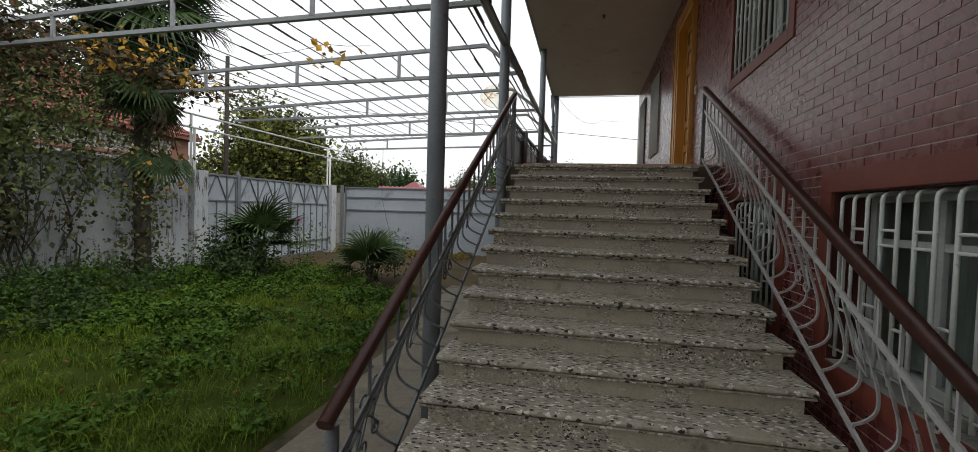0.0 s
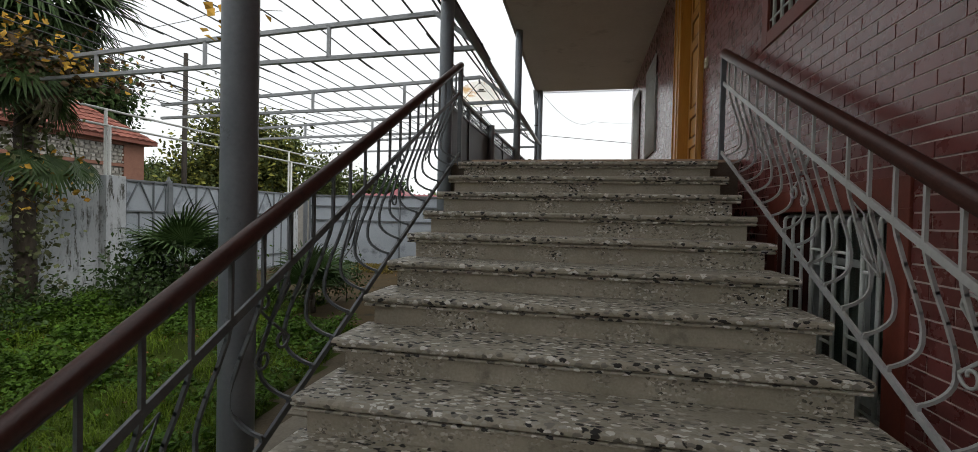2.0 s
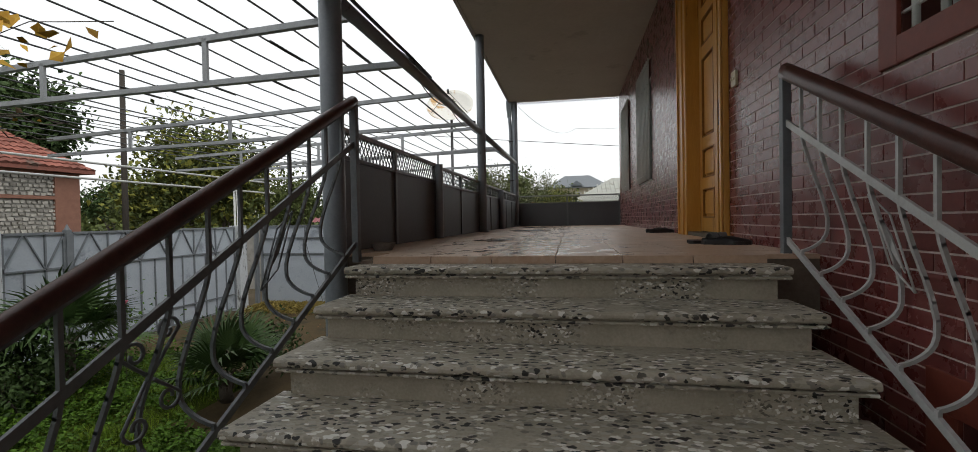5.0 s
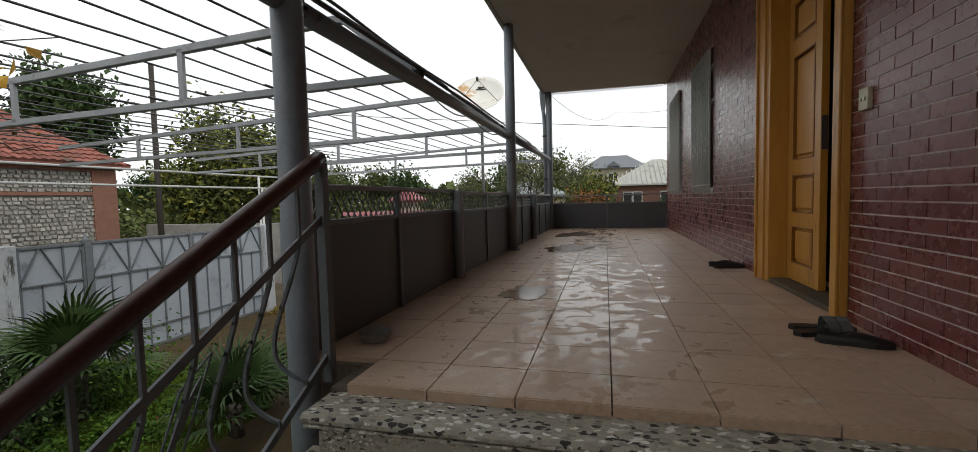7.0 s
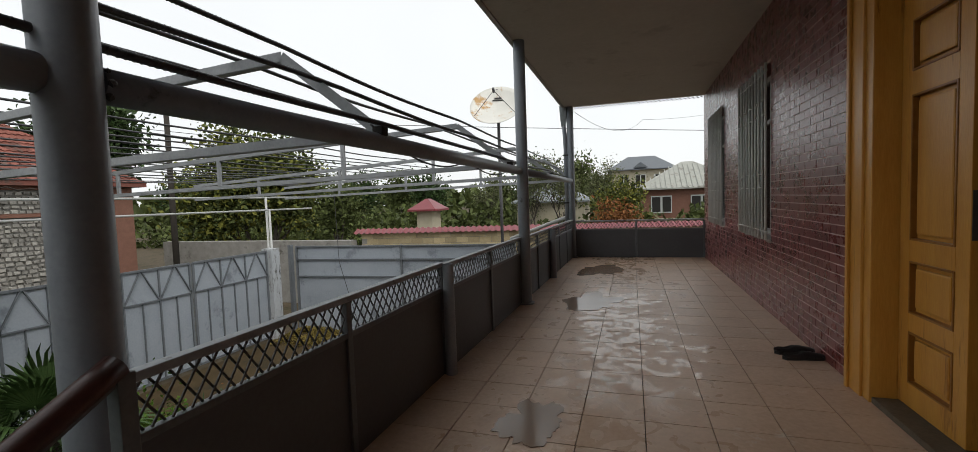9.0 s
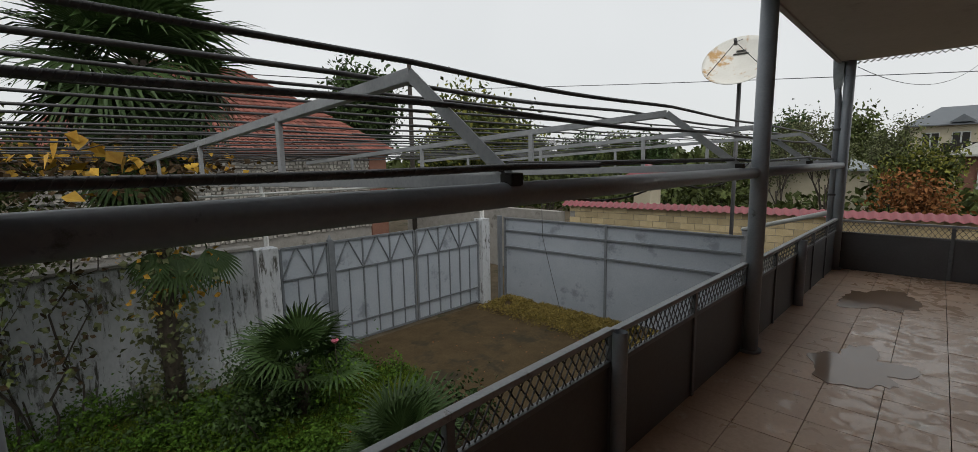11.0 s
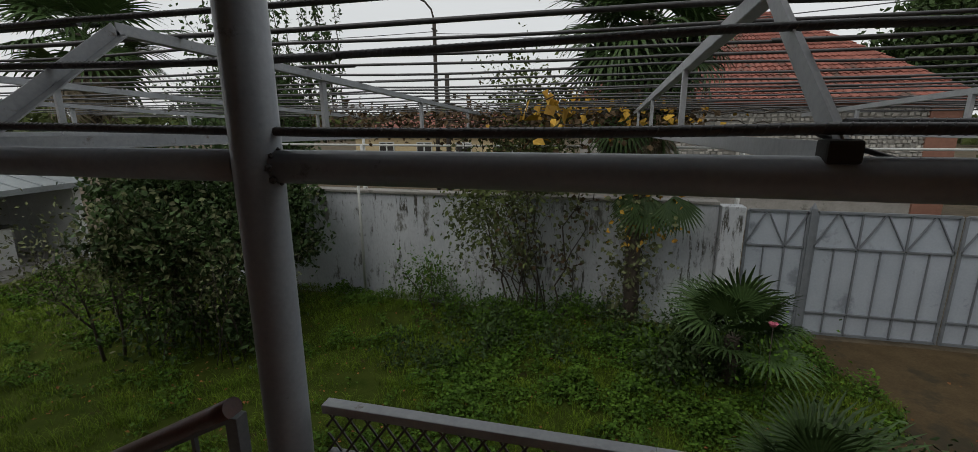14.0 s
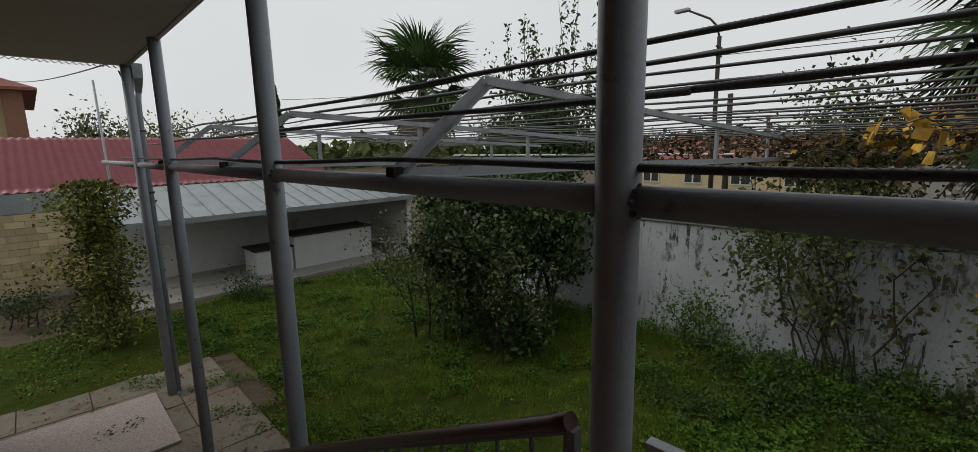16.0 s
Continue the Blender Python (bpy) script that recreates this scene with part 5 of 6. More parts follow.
# grape vine tangled along the pergola edge
gv = empty("grape_vine", "tangled bare grape vine over the pergola with yellow leaves", "vine", at=(-7.6, 0, 3.9))
for k in range(46):
    bm = bmesh.new()
    y = random.uniform(2.2, 8.6)
    p, pts = Vector((random.uniform(-0.8, 0.6), y, random.uniform(-0.15, 0.12))), []
    d = random.uniform(-1, 1)
    for s in range(10):
        pts.append(p.copy())
        p = p + Vector((random.uniform(-0.14, 0.14), 0.17 * (1 if d > 0 else -1) + random.uniform(-0.05, 0.05), random.uniform(-0.08, 0.08)))
    tube(bm, pts, random.uniform(0.004, 0.011), 5)
    part("cane", bm, M_TWIG, gv)
c = np.stack([rng.normal(0.0, 0.5, 1700), rng.uniform(2.2, 8.8, 1700), rng.normal(-0.08, 0.16, 1700)], 1)
cloud("dry_leaves", c, 0.10, M_DRYLEAF, gv, aspect=0.85)
c = np.concatenate([rng.normal(size=(130, 3)) * np.array([0.4, 0.55, 0.15]) + np.array([0.4, 6.8, 0.04]), rng.normal(size=(70, 3)) * np.array([0.35, 0.45, 0.12]) + np.array([0.3, 8.1, 0.0])])
cloud("yellow_leaves", c, 0.115, M_YELLOWLEAF, gv, aspect=0.9, label="bright yellow vine leaves")
sp = empty("vine_sprig", "thin vine cane hanging from the pergola with yellow leaves", "vine", at=(-3.6, 6.9, 3.92))
bm = bmesh.new()
tube(bm, [(-1.4, 0.3, 0.08), (-0.6, 0.1, 0.05), (0, 0, 0.1), (0.4, -0.1, 0.02), (0.7, 0.1, 0.08)], 0.004, 5)
part("cane", bm, M_TWIG, sp)
cloud("yellow_leaves", rng.normal(size=(16, 3)) * np.array([0.2, 0.12, 0.1]) + np.array([0.05, 0, -0.06]), 0.11, M_YELLOWLEAF, sp, aspect=0.9)

tree("wall_tree", "dull-green twiggy tree climbing over the yard wall", (-8.15, 6.15, GZ), 5.3, M_OLIVELEAF, 0.095, 7400, 5, 0.8, 0.05, 0.017, 0.20, 0.24, 3)
tree("thin_bush", "dark undergrowth beneath the young palm", (-6.75, 9.3, GZ), 0.85, M_DARKLEAF, 0.09, 3000, 2, 0.9, 0.0, 0.02, 0.28, 0.4, 5)
for y in (4.6, 5.6, 6.6, 7.4):
    tree("thin_bush", "low dark weeds and shrubs at the foot of the wall", (-8.15, y, GZ), random.uniform(0.3, 0.55), M_WEED, 0.07, 900, 2, 0.9, 0.0, 0.012, 0.16, 0.4, 4)
# low shrubs whose dark leaf colour stands in for the shade lying here
for x, y, h in ((-7.5, 5.2, 0.42), (-7.1, 6.3, 0.36), (-7.7, 7.1, 0.5), (-6.6, 4.4, 0.3)):
    tree("thin_bush", "low undergrowth in front of the yard wall, its shade put into dark leaves", (x, y, GZ), h, M_DARKLEAF, 0.075, 1100, 2, 1.1, 0.0, 0.01, 0.2, 0.5, 5)
tree("thin_bush", "dark leafy shrub under the climbing plants", (-8.1, 3.9, GZ), 1.1, M_WEED, 0.07, 1200, 2, 0.8, 0.0, 0.02, 0.22, 0.4, 3)
tree("thin_bush", "dark shrub beside the small palm", (-3.9, 10.2, GZ), 0.9, M_DARKLEAF, 0.08, 1400, 2, 0.7, 0.1, 0.02, 0.18, 0.4, 3)
lv = empty("leafy_vine", "yellow-green climber heaped on a pole near the far pergola end", "vine", at=(-0.3, -5.0, GZ))
for k in range(6):
    bm = bmesh.new()
    tube(bm, [(random.uniform(-0.25, 0.25), random.uniform(-0.25, 0.25), 3.4 * q / 6) for q in range(7)], 0.02, 6, True, 0.008)
    part("stem", bm, M_TWIG, lv)
u = rng.uniform(0.02, 1, 8000) ** 0.8
w = 0.14 + 0.22 * np.sin(u * 9) ** 2 + 0.12 * (1 - u)
c = np.stack([rng.normal(0, 1, 8000) * w, rng.normal(0, 1, 8000) * w, 3.5 * u], 1)
m = rng.random(8000) < 0.62
cloud("leaves", c[~m], 0.09, M_OLIVELEAF, lv, aspect=0.6)
cloud("yellow_leaves", c[m], 0.09, M_YGREEN, lv, aspect=0.6)
for x, y, h in ((1.2, -7.6, 0.9), (-3.4, -6.2, 0.6), (0.2, -6.4, 0.5)):
    tree("thin_bush", "low dark shrub near the shed", (x, y, GZ), h, M_DARKLEAF, 0.07, 1100, 2, 0.8, 0.0, 0.02, 0.2, 0.4, 3)

# ---- beyond the yard ----
M_LIME = mat("yellow_limestone_block", (0.38, 0.30, 0.165), (0.52, 0.43, 0.265), 5, 0.9, 0, 0.4, 50, vary=0.22)
M_LIMES = mat("yellow_limestone_blocks", (0.38, 0.30, 0.165), (0.52, 0.43, 0.265), 5, 0.9, 0, 0.4, 50, vary=0.22, island=True)
M_REDSHEET = mat("red_tile_sheet", (0.18, 0.04, 0.048), (0.26, 0.062, 0.072), 2, 0.42, 0, 0.08, 30, stain_sheen=(0.19, 0.03, 0.035), stain_scale=2, stain_at=0.6)
M_CLAY = mat("clay_roof_tile", (0.175, 0.06, 0.044), (0.27, 0.102, 0.076), 5, 0.85, 0, 0.3, 40, vary=0.3, island=True, stain_sheen=(0.11, 0.075, 0.06), stain_scale=1.2, stain_at=0.56)
M_COBBLE = mat("river_cobble", (0.22, 0.21, 0.185), (0.40, 0.385, 0.35), 6, 0.85, 0, 0.3, 40, vary=0.3, island=True)
M_REDBRICK = mat("red_house_brick", (0.17, 0.08, 0.055), (0.25, 0.125, 0.088), 7, 0.9, 0, 0.4, 60)
M_SLATEROOF = mat("dark_grey_sheet_roof", (0.10, 0.115, 0.13), (0.15, 0.165, 0.18), 1.5, 0.5, 0.1, 0.1, 20)
M_PALEROOF = mat("weathered_pale_roof", (0.30, 0.31, 0.28), (0.42, 0.42, 0.38), 2, 0.7, 0, 0.2, 30, stain_sheen=(0.21, 0.2, 0.17), stain_scale=1.5, stain_at=0.56)
M_CREAM = mat("cream_render", (0.42, 0.38, 0.28), (0.52, 0.47, 0.36), 2, 0.9, 0, 0.2, 30)
M_ZINC = mat("zinc_shed_roof", (0.20, 0.225, 0.235), (0.31, 0.34, 0.35), 2, 0.5, 0.3, 0.1, 30, stain_sheen=(0.2, 0.22, 0.21), stain_scale=1.4, stain_at=0.56)
M_WHITEWASH = mat("dull_whitewash", (0.46, 0.47, 0.46), (0.58, 0.59, 0.58), 2, 0.9, 0, 0.25, 30, stain_sheen=(0.33, 0.34, 0.32), stain_scale=1.3, stain_at=0.58)
M_DISH = mat("white_dish_with_rust", (0.62, 0.61, 0.56), (0.72, 0.71, 0.66), 3, 0.45, 0, 0.05, 30, stain_sheen=(0.46, 0.27, 0.09), stain_scale=1.7, stain_at=0.52)
M_WOODPOLE = mat("dark_tarred_pole", (0.022, 0.018, 0.014), (0.05, 0.042, 0.034), 8, 0.9, 0, 0.4, 60)
M_GASPIPE = mat("pale_gas_pipe", (0.46, 0.47, 0.45), (0.56, 0.57, 0.55), 6, 0.5, 0, 0.08)


def block_wall(name, p, q, z0, z1, bl, bh, material, label, parts=True):
    """A wall of coursed blocks between two plan points."""
    e = empty(name, label, "wall", at=(p[0], p[1], 0))
    e["kind"] = "structure"
    L = math.hypot(q[0] - p[0], q[1] - p[1])
    e.rotation_euler = (0, 0, math.atan2(q[1] - p[1], q[0] - p[0]))
    boxes("core", [(0, L, 0.01, 0.22, z0, z1)], M_CONC, e)
    bm = bmesh.new()
    box(bm, 0.006, bl - 0.006, -0.012, 0.012, 0.006, bh - 0.006)
    me = bpy.data.meshes.new("block")
    bm.to_mesh(me)
    bm.free()
    me.materials.append(material)
    r, z = 0, z1 - bh
    while z > z0:
        x = -bl / 2 * (r % 2)
        while x < L - bl * 0.4:
            if x >= 0:
                o = new("block", me)
                o.parent = e
                o.location = (x, random.uniform(-0.004, 0.004), z)
            x += bl
        r += 1
        z -= bh
    return e


bwall = block_wall("neighbour_wall", (-8.5, 19.6), (8.5, 22.0), 1.05, 2.36, 0.40, 0.19, M_LIME, "yellow limestone block wall of the next plot")
boxes("lower_wall", [(0, 17.1, 0.0, 0.22, GZ, 1.05)], M_CONC, bwall)


def wavy(name, parent, L, run, z0, rise_, material, pitch=0.21, step=0.35):
    """A tile-profiled sheet rising along +y, waves across x, with a lap at each step."""
    bm = bmesh.new()
    nx, rows = int(L / (pitch / 6)) + 1, []
    nstep = max(1, round(run / step))
    for s in range(nstep):
        for u, lift in ((s / nstep, 0.022), ((s + 1) / nstep, 0.0)):
            rows.append([bm.verts.new((k * pitch / 6, run * u, z0 + rise_ * u + lift + 0.022 * math.cos(k / 6 * 2 * math.pi))) for k in range(nx)])
    for a, b in zip(rows, rows[1:]):
        for k in range(nx - 1):
            f = bm.faces.new((a[k], a[k + 1], b[k + 1], b[k]))
            f.smooth = True
    return part(name, bm, material, parent)


cop = empty("wall_coping", "red tile-profiled metal coping on the limestone wall", "coping", at=(-8.7, 19.42, 0))
cop.rotation_euler = (0, 0, math.atan2(2.4, 17.0))
wavy("front_slope", cop, 17.4, 0.32, 2.34, 0.17, M_REDSHEET, 0.2, 0.3)
bk = wavy("back_slope", cop, 17.4, 0.32, 2.34, 0.17, M_REDSHEET, 0.2, 0.3)
bk.matrix_local = Matrix.Translation((17.4, 0.64, 0)) @ Matrix.Rotation(math.pi, 4, "Z")
tagged(boxes("street_wall_far", [(-17.5, -8.7, 19.3, 19.6, GZ, 2.15)], M_CONC, bevel=0.01), "grey rendered wall across the lane", "wall", kind="structure")


def hip_roof(parent, x0, x1, y0, y1, ze, zr, inset_x, inset_y, material, name="roof", over=0.4):
    bm = bmesh.new()
    a = [bm.verts.new(c) for c in ((x0 - over, y0 - over, ze), (x1 + over, y0 - over, ze), (x1 + over, y1 + over, ze), (x0 - over, y1 + over, ze))]
    r = [bm.verts.new(c) for c in ((x0 + inset_x, y0 + inset_y, zr), (x1 - inset_x, y0 + inset_y, zr), (x1 - inset_x, y1 - inset_y, zr), (x0 + inset_x, y1 - inset_y, zr))]
    for k in range(4):
        bm.faces.new((a[k], a[(k + 1) % 4], r[(k + 1) % 4], r[k]))
    bm.faces.new(r)
    b = [bm.verts.new((v.co.x, v.co.y, ze - 0.12)) for v in a]
    for k in range(4):
        bm.faces.new((b[k], b[(k + 1) % 4], a[(k + 1) % 4], a[k]))
    bm.faces.new(b[::-1])
    return part(name, bm, material, parent)


def far_window(parent, x, y, z, w, h, axis="x"):
    d = (-w / 2, w / 2, -0.06, 0.04, -h / 2, h / 2) if axis == "x" else (-0.04, 0.06, -w / 2, w / 2, -h / 2, h / 2)
    f = boxes("window", [d], M_FRAMEWHITE, parent)
    f.location = (x, y, z)
    for sx in (-1, 1):
        p0, p1 = (sx * w / 4 - w / 5, sx * w / 4 + w / 5)
        d = (p0, p1, -0.075, -0.03, -h / 2 + 0.1, h / 2 - 0.1) if axis == "x" else (0.03, 0.075, p0, p1, -h / 2 + 0.1, h / 2 - 0.1)
        boxes("pane", [d], M_DARK, f)
    return f


# house of river cobbles with a clay-tile roof, across the lane
ch = empty("cobble_house", "old cobble-walled house with a red clay tile roof", "house", at=(0, 0, 0))
boxes("wall", [(-28, -17.6, 6.5, 18.2, GZ, 4.4)], M_CONC, ch)
hip_roof(ch, -28, -17.6, 6.5, 18.2, 4.45, 8.1, 4.6, 4.3, M_CLAY)
verts, faces = [], []
def add_box(verts, faces, cx, cy, cz, a, b, c, sq=0.0):
    k = len(verts)
    for sx, sy, sz in ((-1, -1, -1), (1, -1, -1), (1, 1, -1), (-1, 1, -1), (-1, -1, 1), (1, -1, 1), (1, 1, 1), (-1, 1, 1)):
        verts.append((cx + sx * a / 2 * random.uniform(1 - sq, 1), cy + sy * b / 2 * random.uniform(1 - sq, 1), cz + sz * c / 2 * random.uniform(1 - sq, 1)))
    faces.extend([tuple(k + i for i in f) for f in ((3, 2, 1, 0), (4, 5, 6, 7), (0, 1, 5, 4), (1, 2, 6, 5), (2, 3, 7, 6), (3, 0, 4, 7))])


def stuff(name, verts, faces, material, parent):
    me = bpy.data.meshes.new(name)
    me.from_pydata(verts, [], faces)
    me.materials.append(material)
    o = new(name, me)
    o.parent = parent
    o["kind"] = "stuff"
    return o


z = 1.2
while z < 4.2:
    y = 7.0
    while y < 17.4:
        w = random.uniform(0.13, 0.24)
        if not 3.3 < z < 3.5:
            add_box(verts, faces, -17.58, y + w / 2, z + random.uniform(-0.02, 0.02), random.uniform(0.08, 0.16), w - 0.025, random.uniform(0.09, 0.135), 0.4)
        y += w
    z += 0.145
stuff("cobbles", verts, faces, M_COBBLE, ch)
boxes("brick_corner", [(-17.66, -17.5, 17.4, 18.25, GZ, 4.3)], M_REDBRICK, ch)
boxes("brick_band", [(-17.6, -17.5, 6.5, 17.4, 3.34, 3.46)], M_REDBRICK, ch)
boxes("brick_band", [(-17.6, -17.5, 6.5, 17.4, 4.2, 4.34)], M_REDBRICK, ch)
# tile courses on the two slopes that face the yard
verts, faces = [], []
def tiles_on(A, B, C, D, nu, nv):
    """Overlapping roof tiles over a slope with eave A-B and ridge D-C."""
    A, B, C, D = (Vector(v) for v in (A, B, C, D))
    nrm = (B - A).cross(D - A).normalized()
    if nrm.z < 0:
        nrm = -nrm
    for j in range(nv):
        for i in range(nu):
            u0, u1, v0, v1 = i / nu, (i + 0.92) / nu, j / nv, (j + 1.1) / nv
            P = lambda u, v: (A.lerp(B, u)).lerp(D.lerp(C, u), v)
            k = len(verts)
            lift = nrm * random.uniform(0.05, 0.075)
            a, b, c, d = P(u0, v0) + lift, P(u1, v0) + lift, P(u1, min(v1, 1)) + nrm * 0.015, P(u0, min(v1, 1)) + nrm * 0.015
            m = (a + b) / 2 + nrm * 0.05
            n2 = (c + d) / 2 + nrm * 0.05
            verts.extend([tuple(w) for w in (a, m, b, c, n2, d, P(u0, v0), P(u1, v0))])
            faces.extend([(k, k + 1, k + 4, k + 5), (k + 1, k + 2, k + 3, k + 4), (k, k + 6, k + 7, k + 2, k + 1)])


tiles_on((-17.2, 6.1, 4.45), (-17.2, 18.6, 4.45), (-22.2, 13.9, 8.1), (-22.2, 10.8, 8.1), 46, 22)
tiles_on((-17.2, 18.6, 4.45), (-28.4, 18.6, 4.45), (-23.4, 13.9, 8.1), (-22.2, 13.9, 8.1), 40, 22)
stuff("roof_tiles", verts, faces, M_CLAY, ch)

# brick house with a pale roof
h2 = empty("brick_house", "red brick house with a weathered pale sheet roof", "house", at=(0, 0, 0))
boxes("wall", [(1.4, 14.0, 48.2, 58, GZ, 3.75)], M_REDBRICK, h2)
boxes("plinth_band", [(1.3, 14.1, 48.1, 48.2, 0.9, 1.25)], M_CREAM, h2)
hip_roof(h2, 1.4, 9.6, 48.2, 58, 3.85, 6.3, 3.6, 4.0, M_PALEROOF, over=0.6)
for k in range(22):
    boxes("roof_rib", [(-0.04, 0.04, 0, 4.6, 0, 0.06)], M_PALEROOF, h2).matrix_local = Matrix.Translation((0.9 + k * 0.42, 47.6, 3.87)) @ Matrix.Rotation(math.atan2(2.45, 4.6), 4, "X") @ Matrix.Diagonal((1, min(1, 0.12 + (min(k, 21 - k)) / 9), 1, 1))
for x in (3.0, 6.2, 9.4):
    far_window(h2, x, 48.15, 2.45, 1.7, 1.5)
# grey-roofed house further off
h3 = empty("grey_roof_house", "large distant house with a dark grey hipped roof", "house", at=(0, 0, 0))
boxes("wall", [(-2.4, 6.6, 81, 92, GZ, 7.2)], M_CREAM, h3)
hip_roof(h3, -2.4, 6.6, 81, 92, 7.3, 9.6, 2.4, 4.6, M_SLATEROOF, over=0.7)
bm = bmesh.new()
vs = [bm.verts.new(c) for c in ((0.8, 80.2, 7.5), (3.0, 80.2, 7.5), (1.9, 80.2, 8.35), (1.9, 83.6, 8.35))]
for f in ((0, 1, 2), (1, 3, 2), (0, 2, 3)):
    bm.faces.new([vs[i] for i in f])
part("dormer", bm, M_SLATEROOF, h3)
for x in (-0.6, 1.9, 4.6):
    far_window(h3, x, 80.98, 5.6, 1.5, 1.7)
boxes("balcony", [(0.4, 4.8, 79.8, 81, 4.2, 4.4), (0.4, 4.8, 79.8, 79.9, 4.4, 5.2)], M_DARK, h3)
# red-roofed outbuildings
for x0, x1, y0, y1, ze, zr in ((-13.4, -11.7, 33, 35, 2.9, 3.6),):
    g = empty("red_roof_outbuilding", "small outbuilding with a red sheet roof", "shed", "outbuildings", (0, 0, 0))
    boxes("wall", [(x0 + 0.3, x1 - 0.3, y0 + 0.3, y1 - 0.3, GZ, ze)], M_CREAM, g)
    hip_roof(g, x0, x1, y0, y1, ze, zr, (x1 - x0) * 0.45, (y1 - y0) * 0.4, M_REDSHEET, over=0.15)
g = empty("pale_outbuilding", "low pale outbuilding with a sheet roof among trees", "shed", "outbuildings", (0, 0, 0))
boxes("wall", [(-8.4, -3.0, 42, 47, GZ, 3.0)], M_CREAM, g)
hip_roof(g, -8.4, -3.0, 42, 47, 3.1, 4.6, 2.5, 2.2, M_ZINC, over=0.4)
g = empty("yellow_house", "cream stone house across the lane", "house", at=(0, 0, 0))
boxes("wall", [(-44, -37, -14, 2, GZ, 2.6)], M_LIME, g)
for y in (-11, -7.5, -4, -0.5):
    far_window(g, -36.98, y, 1.4, 1.4, 1.3, "y")
hip_roof(g, -44, -37, -14, 2, 2.7, 4.6, 3.3, 4.0, M_CLAY)

# shed with a zinc roof and the long red-roofed building behind
sh2 = empty("open_shed", "open-fronted whitewashed shed with a zinc lean-to roof", "shed", at=(0, 0, 0))
boxes("back_wall", [(-9.65, -0.9, -10.5, -10.3, GZ, 2.7)], M_WHITEWASH, sh2)
boxes("side_wall", [(-9.75, -9.55, -10.3, -7.55, GZ, 2.15)], M_WHITEWASH, sh2)
boxes("apron", [(-9.85, -0.9, -10.3, -7.15, GZ, GZ + 0.08)], M_CONC, sh2)
bm = bmesh.new()
for z0 in (0, -0.04):
    vs = [bm.verts.new(c) for c in ((-9.85, -7.25, 2.16 + z0), (-0.8, -7.25, 2.16 + z0), (-0.8, -10.6, 2.86 + z0), (-9.85, -10.6, 2.86 + z0))]
    bm.faces.new(vs)
part("roof", bm, M_ZINC, sh2)
boxes("fascia", [(-9.85, -0.8, -7.27, -7.23, 2.02, 2.17)], M_ZINC, sh2)
for k in range(17):
    s = boxes("roof_seam", [(-0.012, 0.012, 0, 3.38, 0, 0.035)], M_ZINC, sh2)
    s.matrix_local = Matrix.Translation((-9.2 + k * 0.52, -7.26, 2.165)) @ Matrix.Rotation(math.pi, 4, "Z") @ Matrix.Rotation(math.atan2(0.7, 3.35), 4, "X")
for y0, x0, x1, h in ((-8.5, -8.32, -5.43, 1.06), (-8.5, -5.36, -4.2, 0.74)):
    st = empty("masonry_stove", "whitewashed masonry stove block with a dark slab top", "stove", "stove blocks in the shed", (0, 0, 0))
    boxes("body", [(x0, x1, -9.3, y0 + 0.3, GZ + 0.08, h)], M_WHITEWASH, st, bevel=0.01)
    boxes("slab", [(x0 - 0.05, x1 + 0.05, -9.35, y0 + 0.35, h, h + 0.05)], M_DARK, st, "dark slab top")
rb = empty("red_roof_building", "long building with a red tile-profiled metal roof", "building", at=(-8.2, -10.75, 0))
wavy("roof_slope", rb, 20.0, 4.2, 2.88, 1.62, M_REDSHEET, 0.22, 0.35).matrix_local = Matrix.Rotation(math.pi, 4, "Z") @ Matrix.Translation((-20, 0, 0))
boxes("wall", [(0, 20, -8.5, -0.25, GZ, 2.86)], M_CREAM, rb)
boxes("gutter_band", [(7.4, 20, -0.25, 0.05, 2.33, 2.86)], M_ZINC, rb)
block_wall("limestone_wall", (9.0, -10.7), (-0.85, -10.7), GZ, 2.32, 0.40, 0.19, M_LIME, "limestone block wall under the red roof").rotation_euler = (0, 0, math.pi)
cb = empty("stone_house", "cream stone house with a brown tiled hip roof", "house", at=(0, 0, 0))
boxes("wall", [(0.6, 9, -34, -23, GZ, 6.8)], M_LIME, cb)
boxes("corner_pilaster", [(0.3, 1.0, -23.3, -22.7, GZ, 6.8)], M_REDBRICK, cb)
hip_roof(cb, 0.6, 9, -34, -23, 6.9, 8.8, 3.6, 3.8, M_CLAY, over=0.8)


# ---- poles, wires, pipes, dish ----
def pole(name, at, h, r, label, material=M_WOODPOLE):
    e = empty(name, label, "pole", at=at)
    bm = bmesh.new()
    tube(bm, [(0, 0, 0), (0, 0, h * 0.5), (0.03, 0, h)], r, 10, True, r * 0.75)
    part("shaft", bm, material, e)
    return e


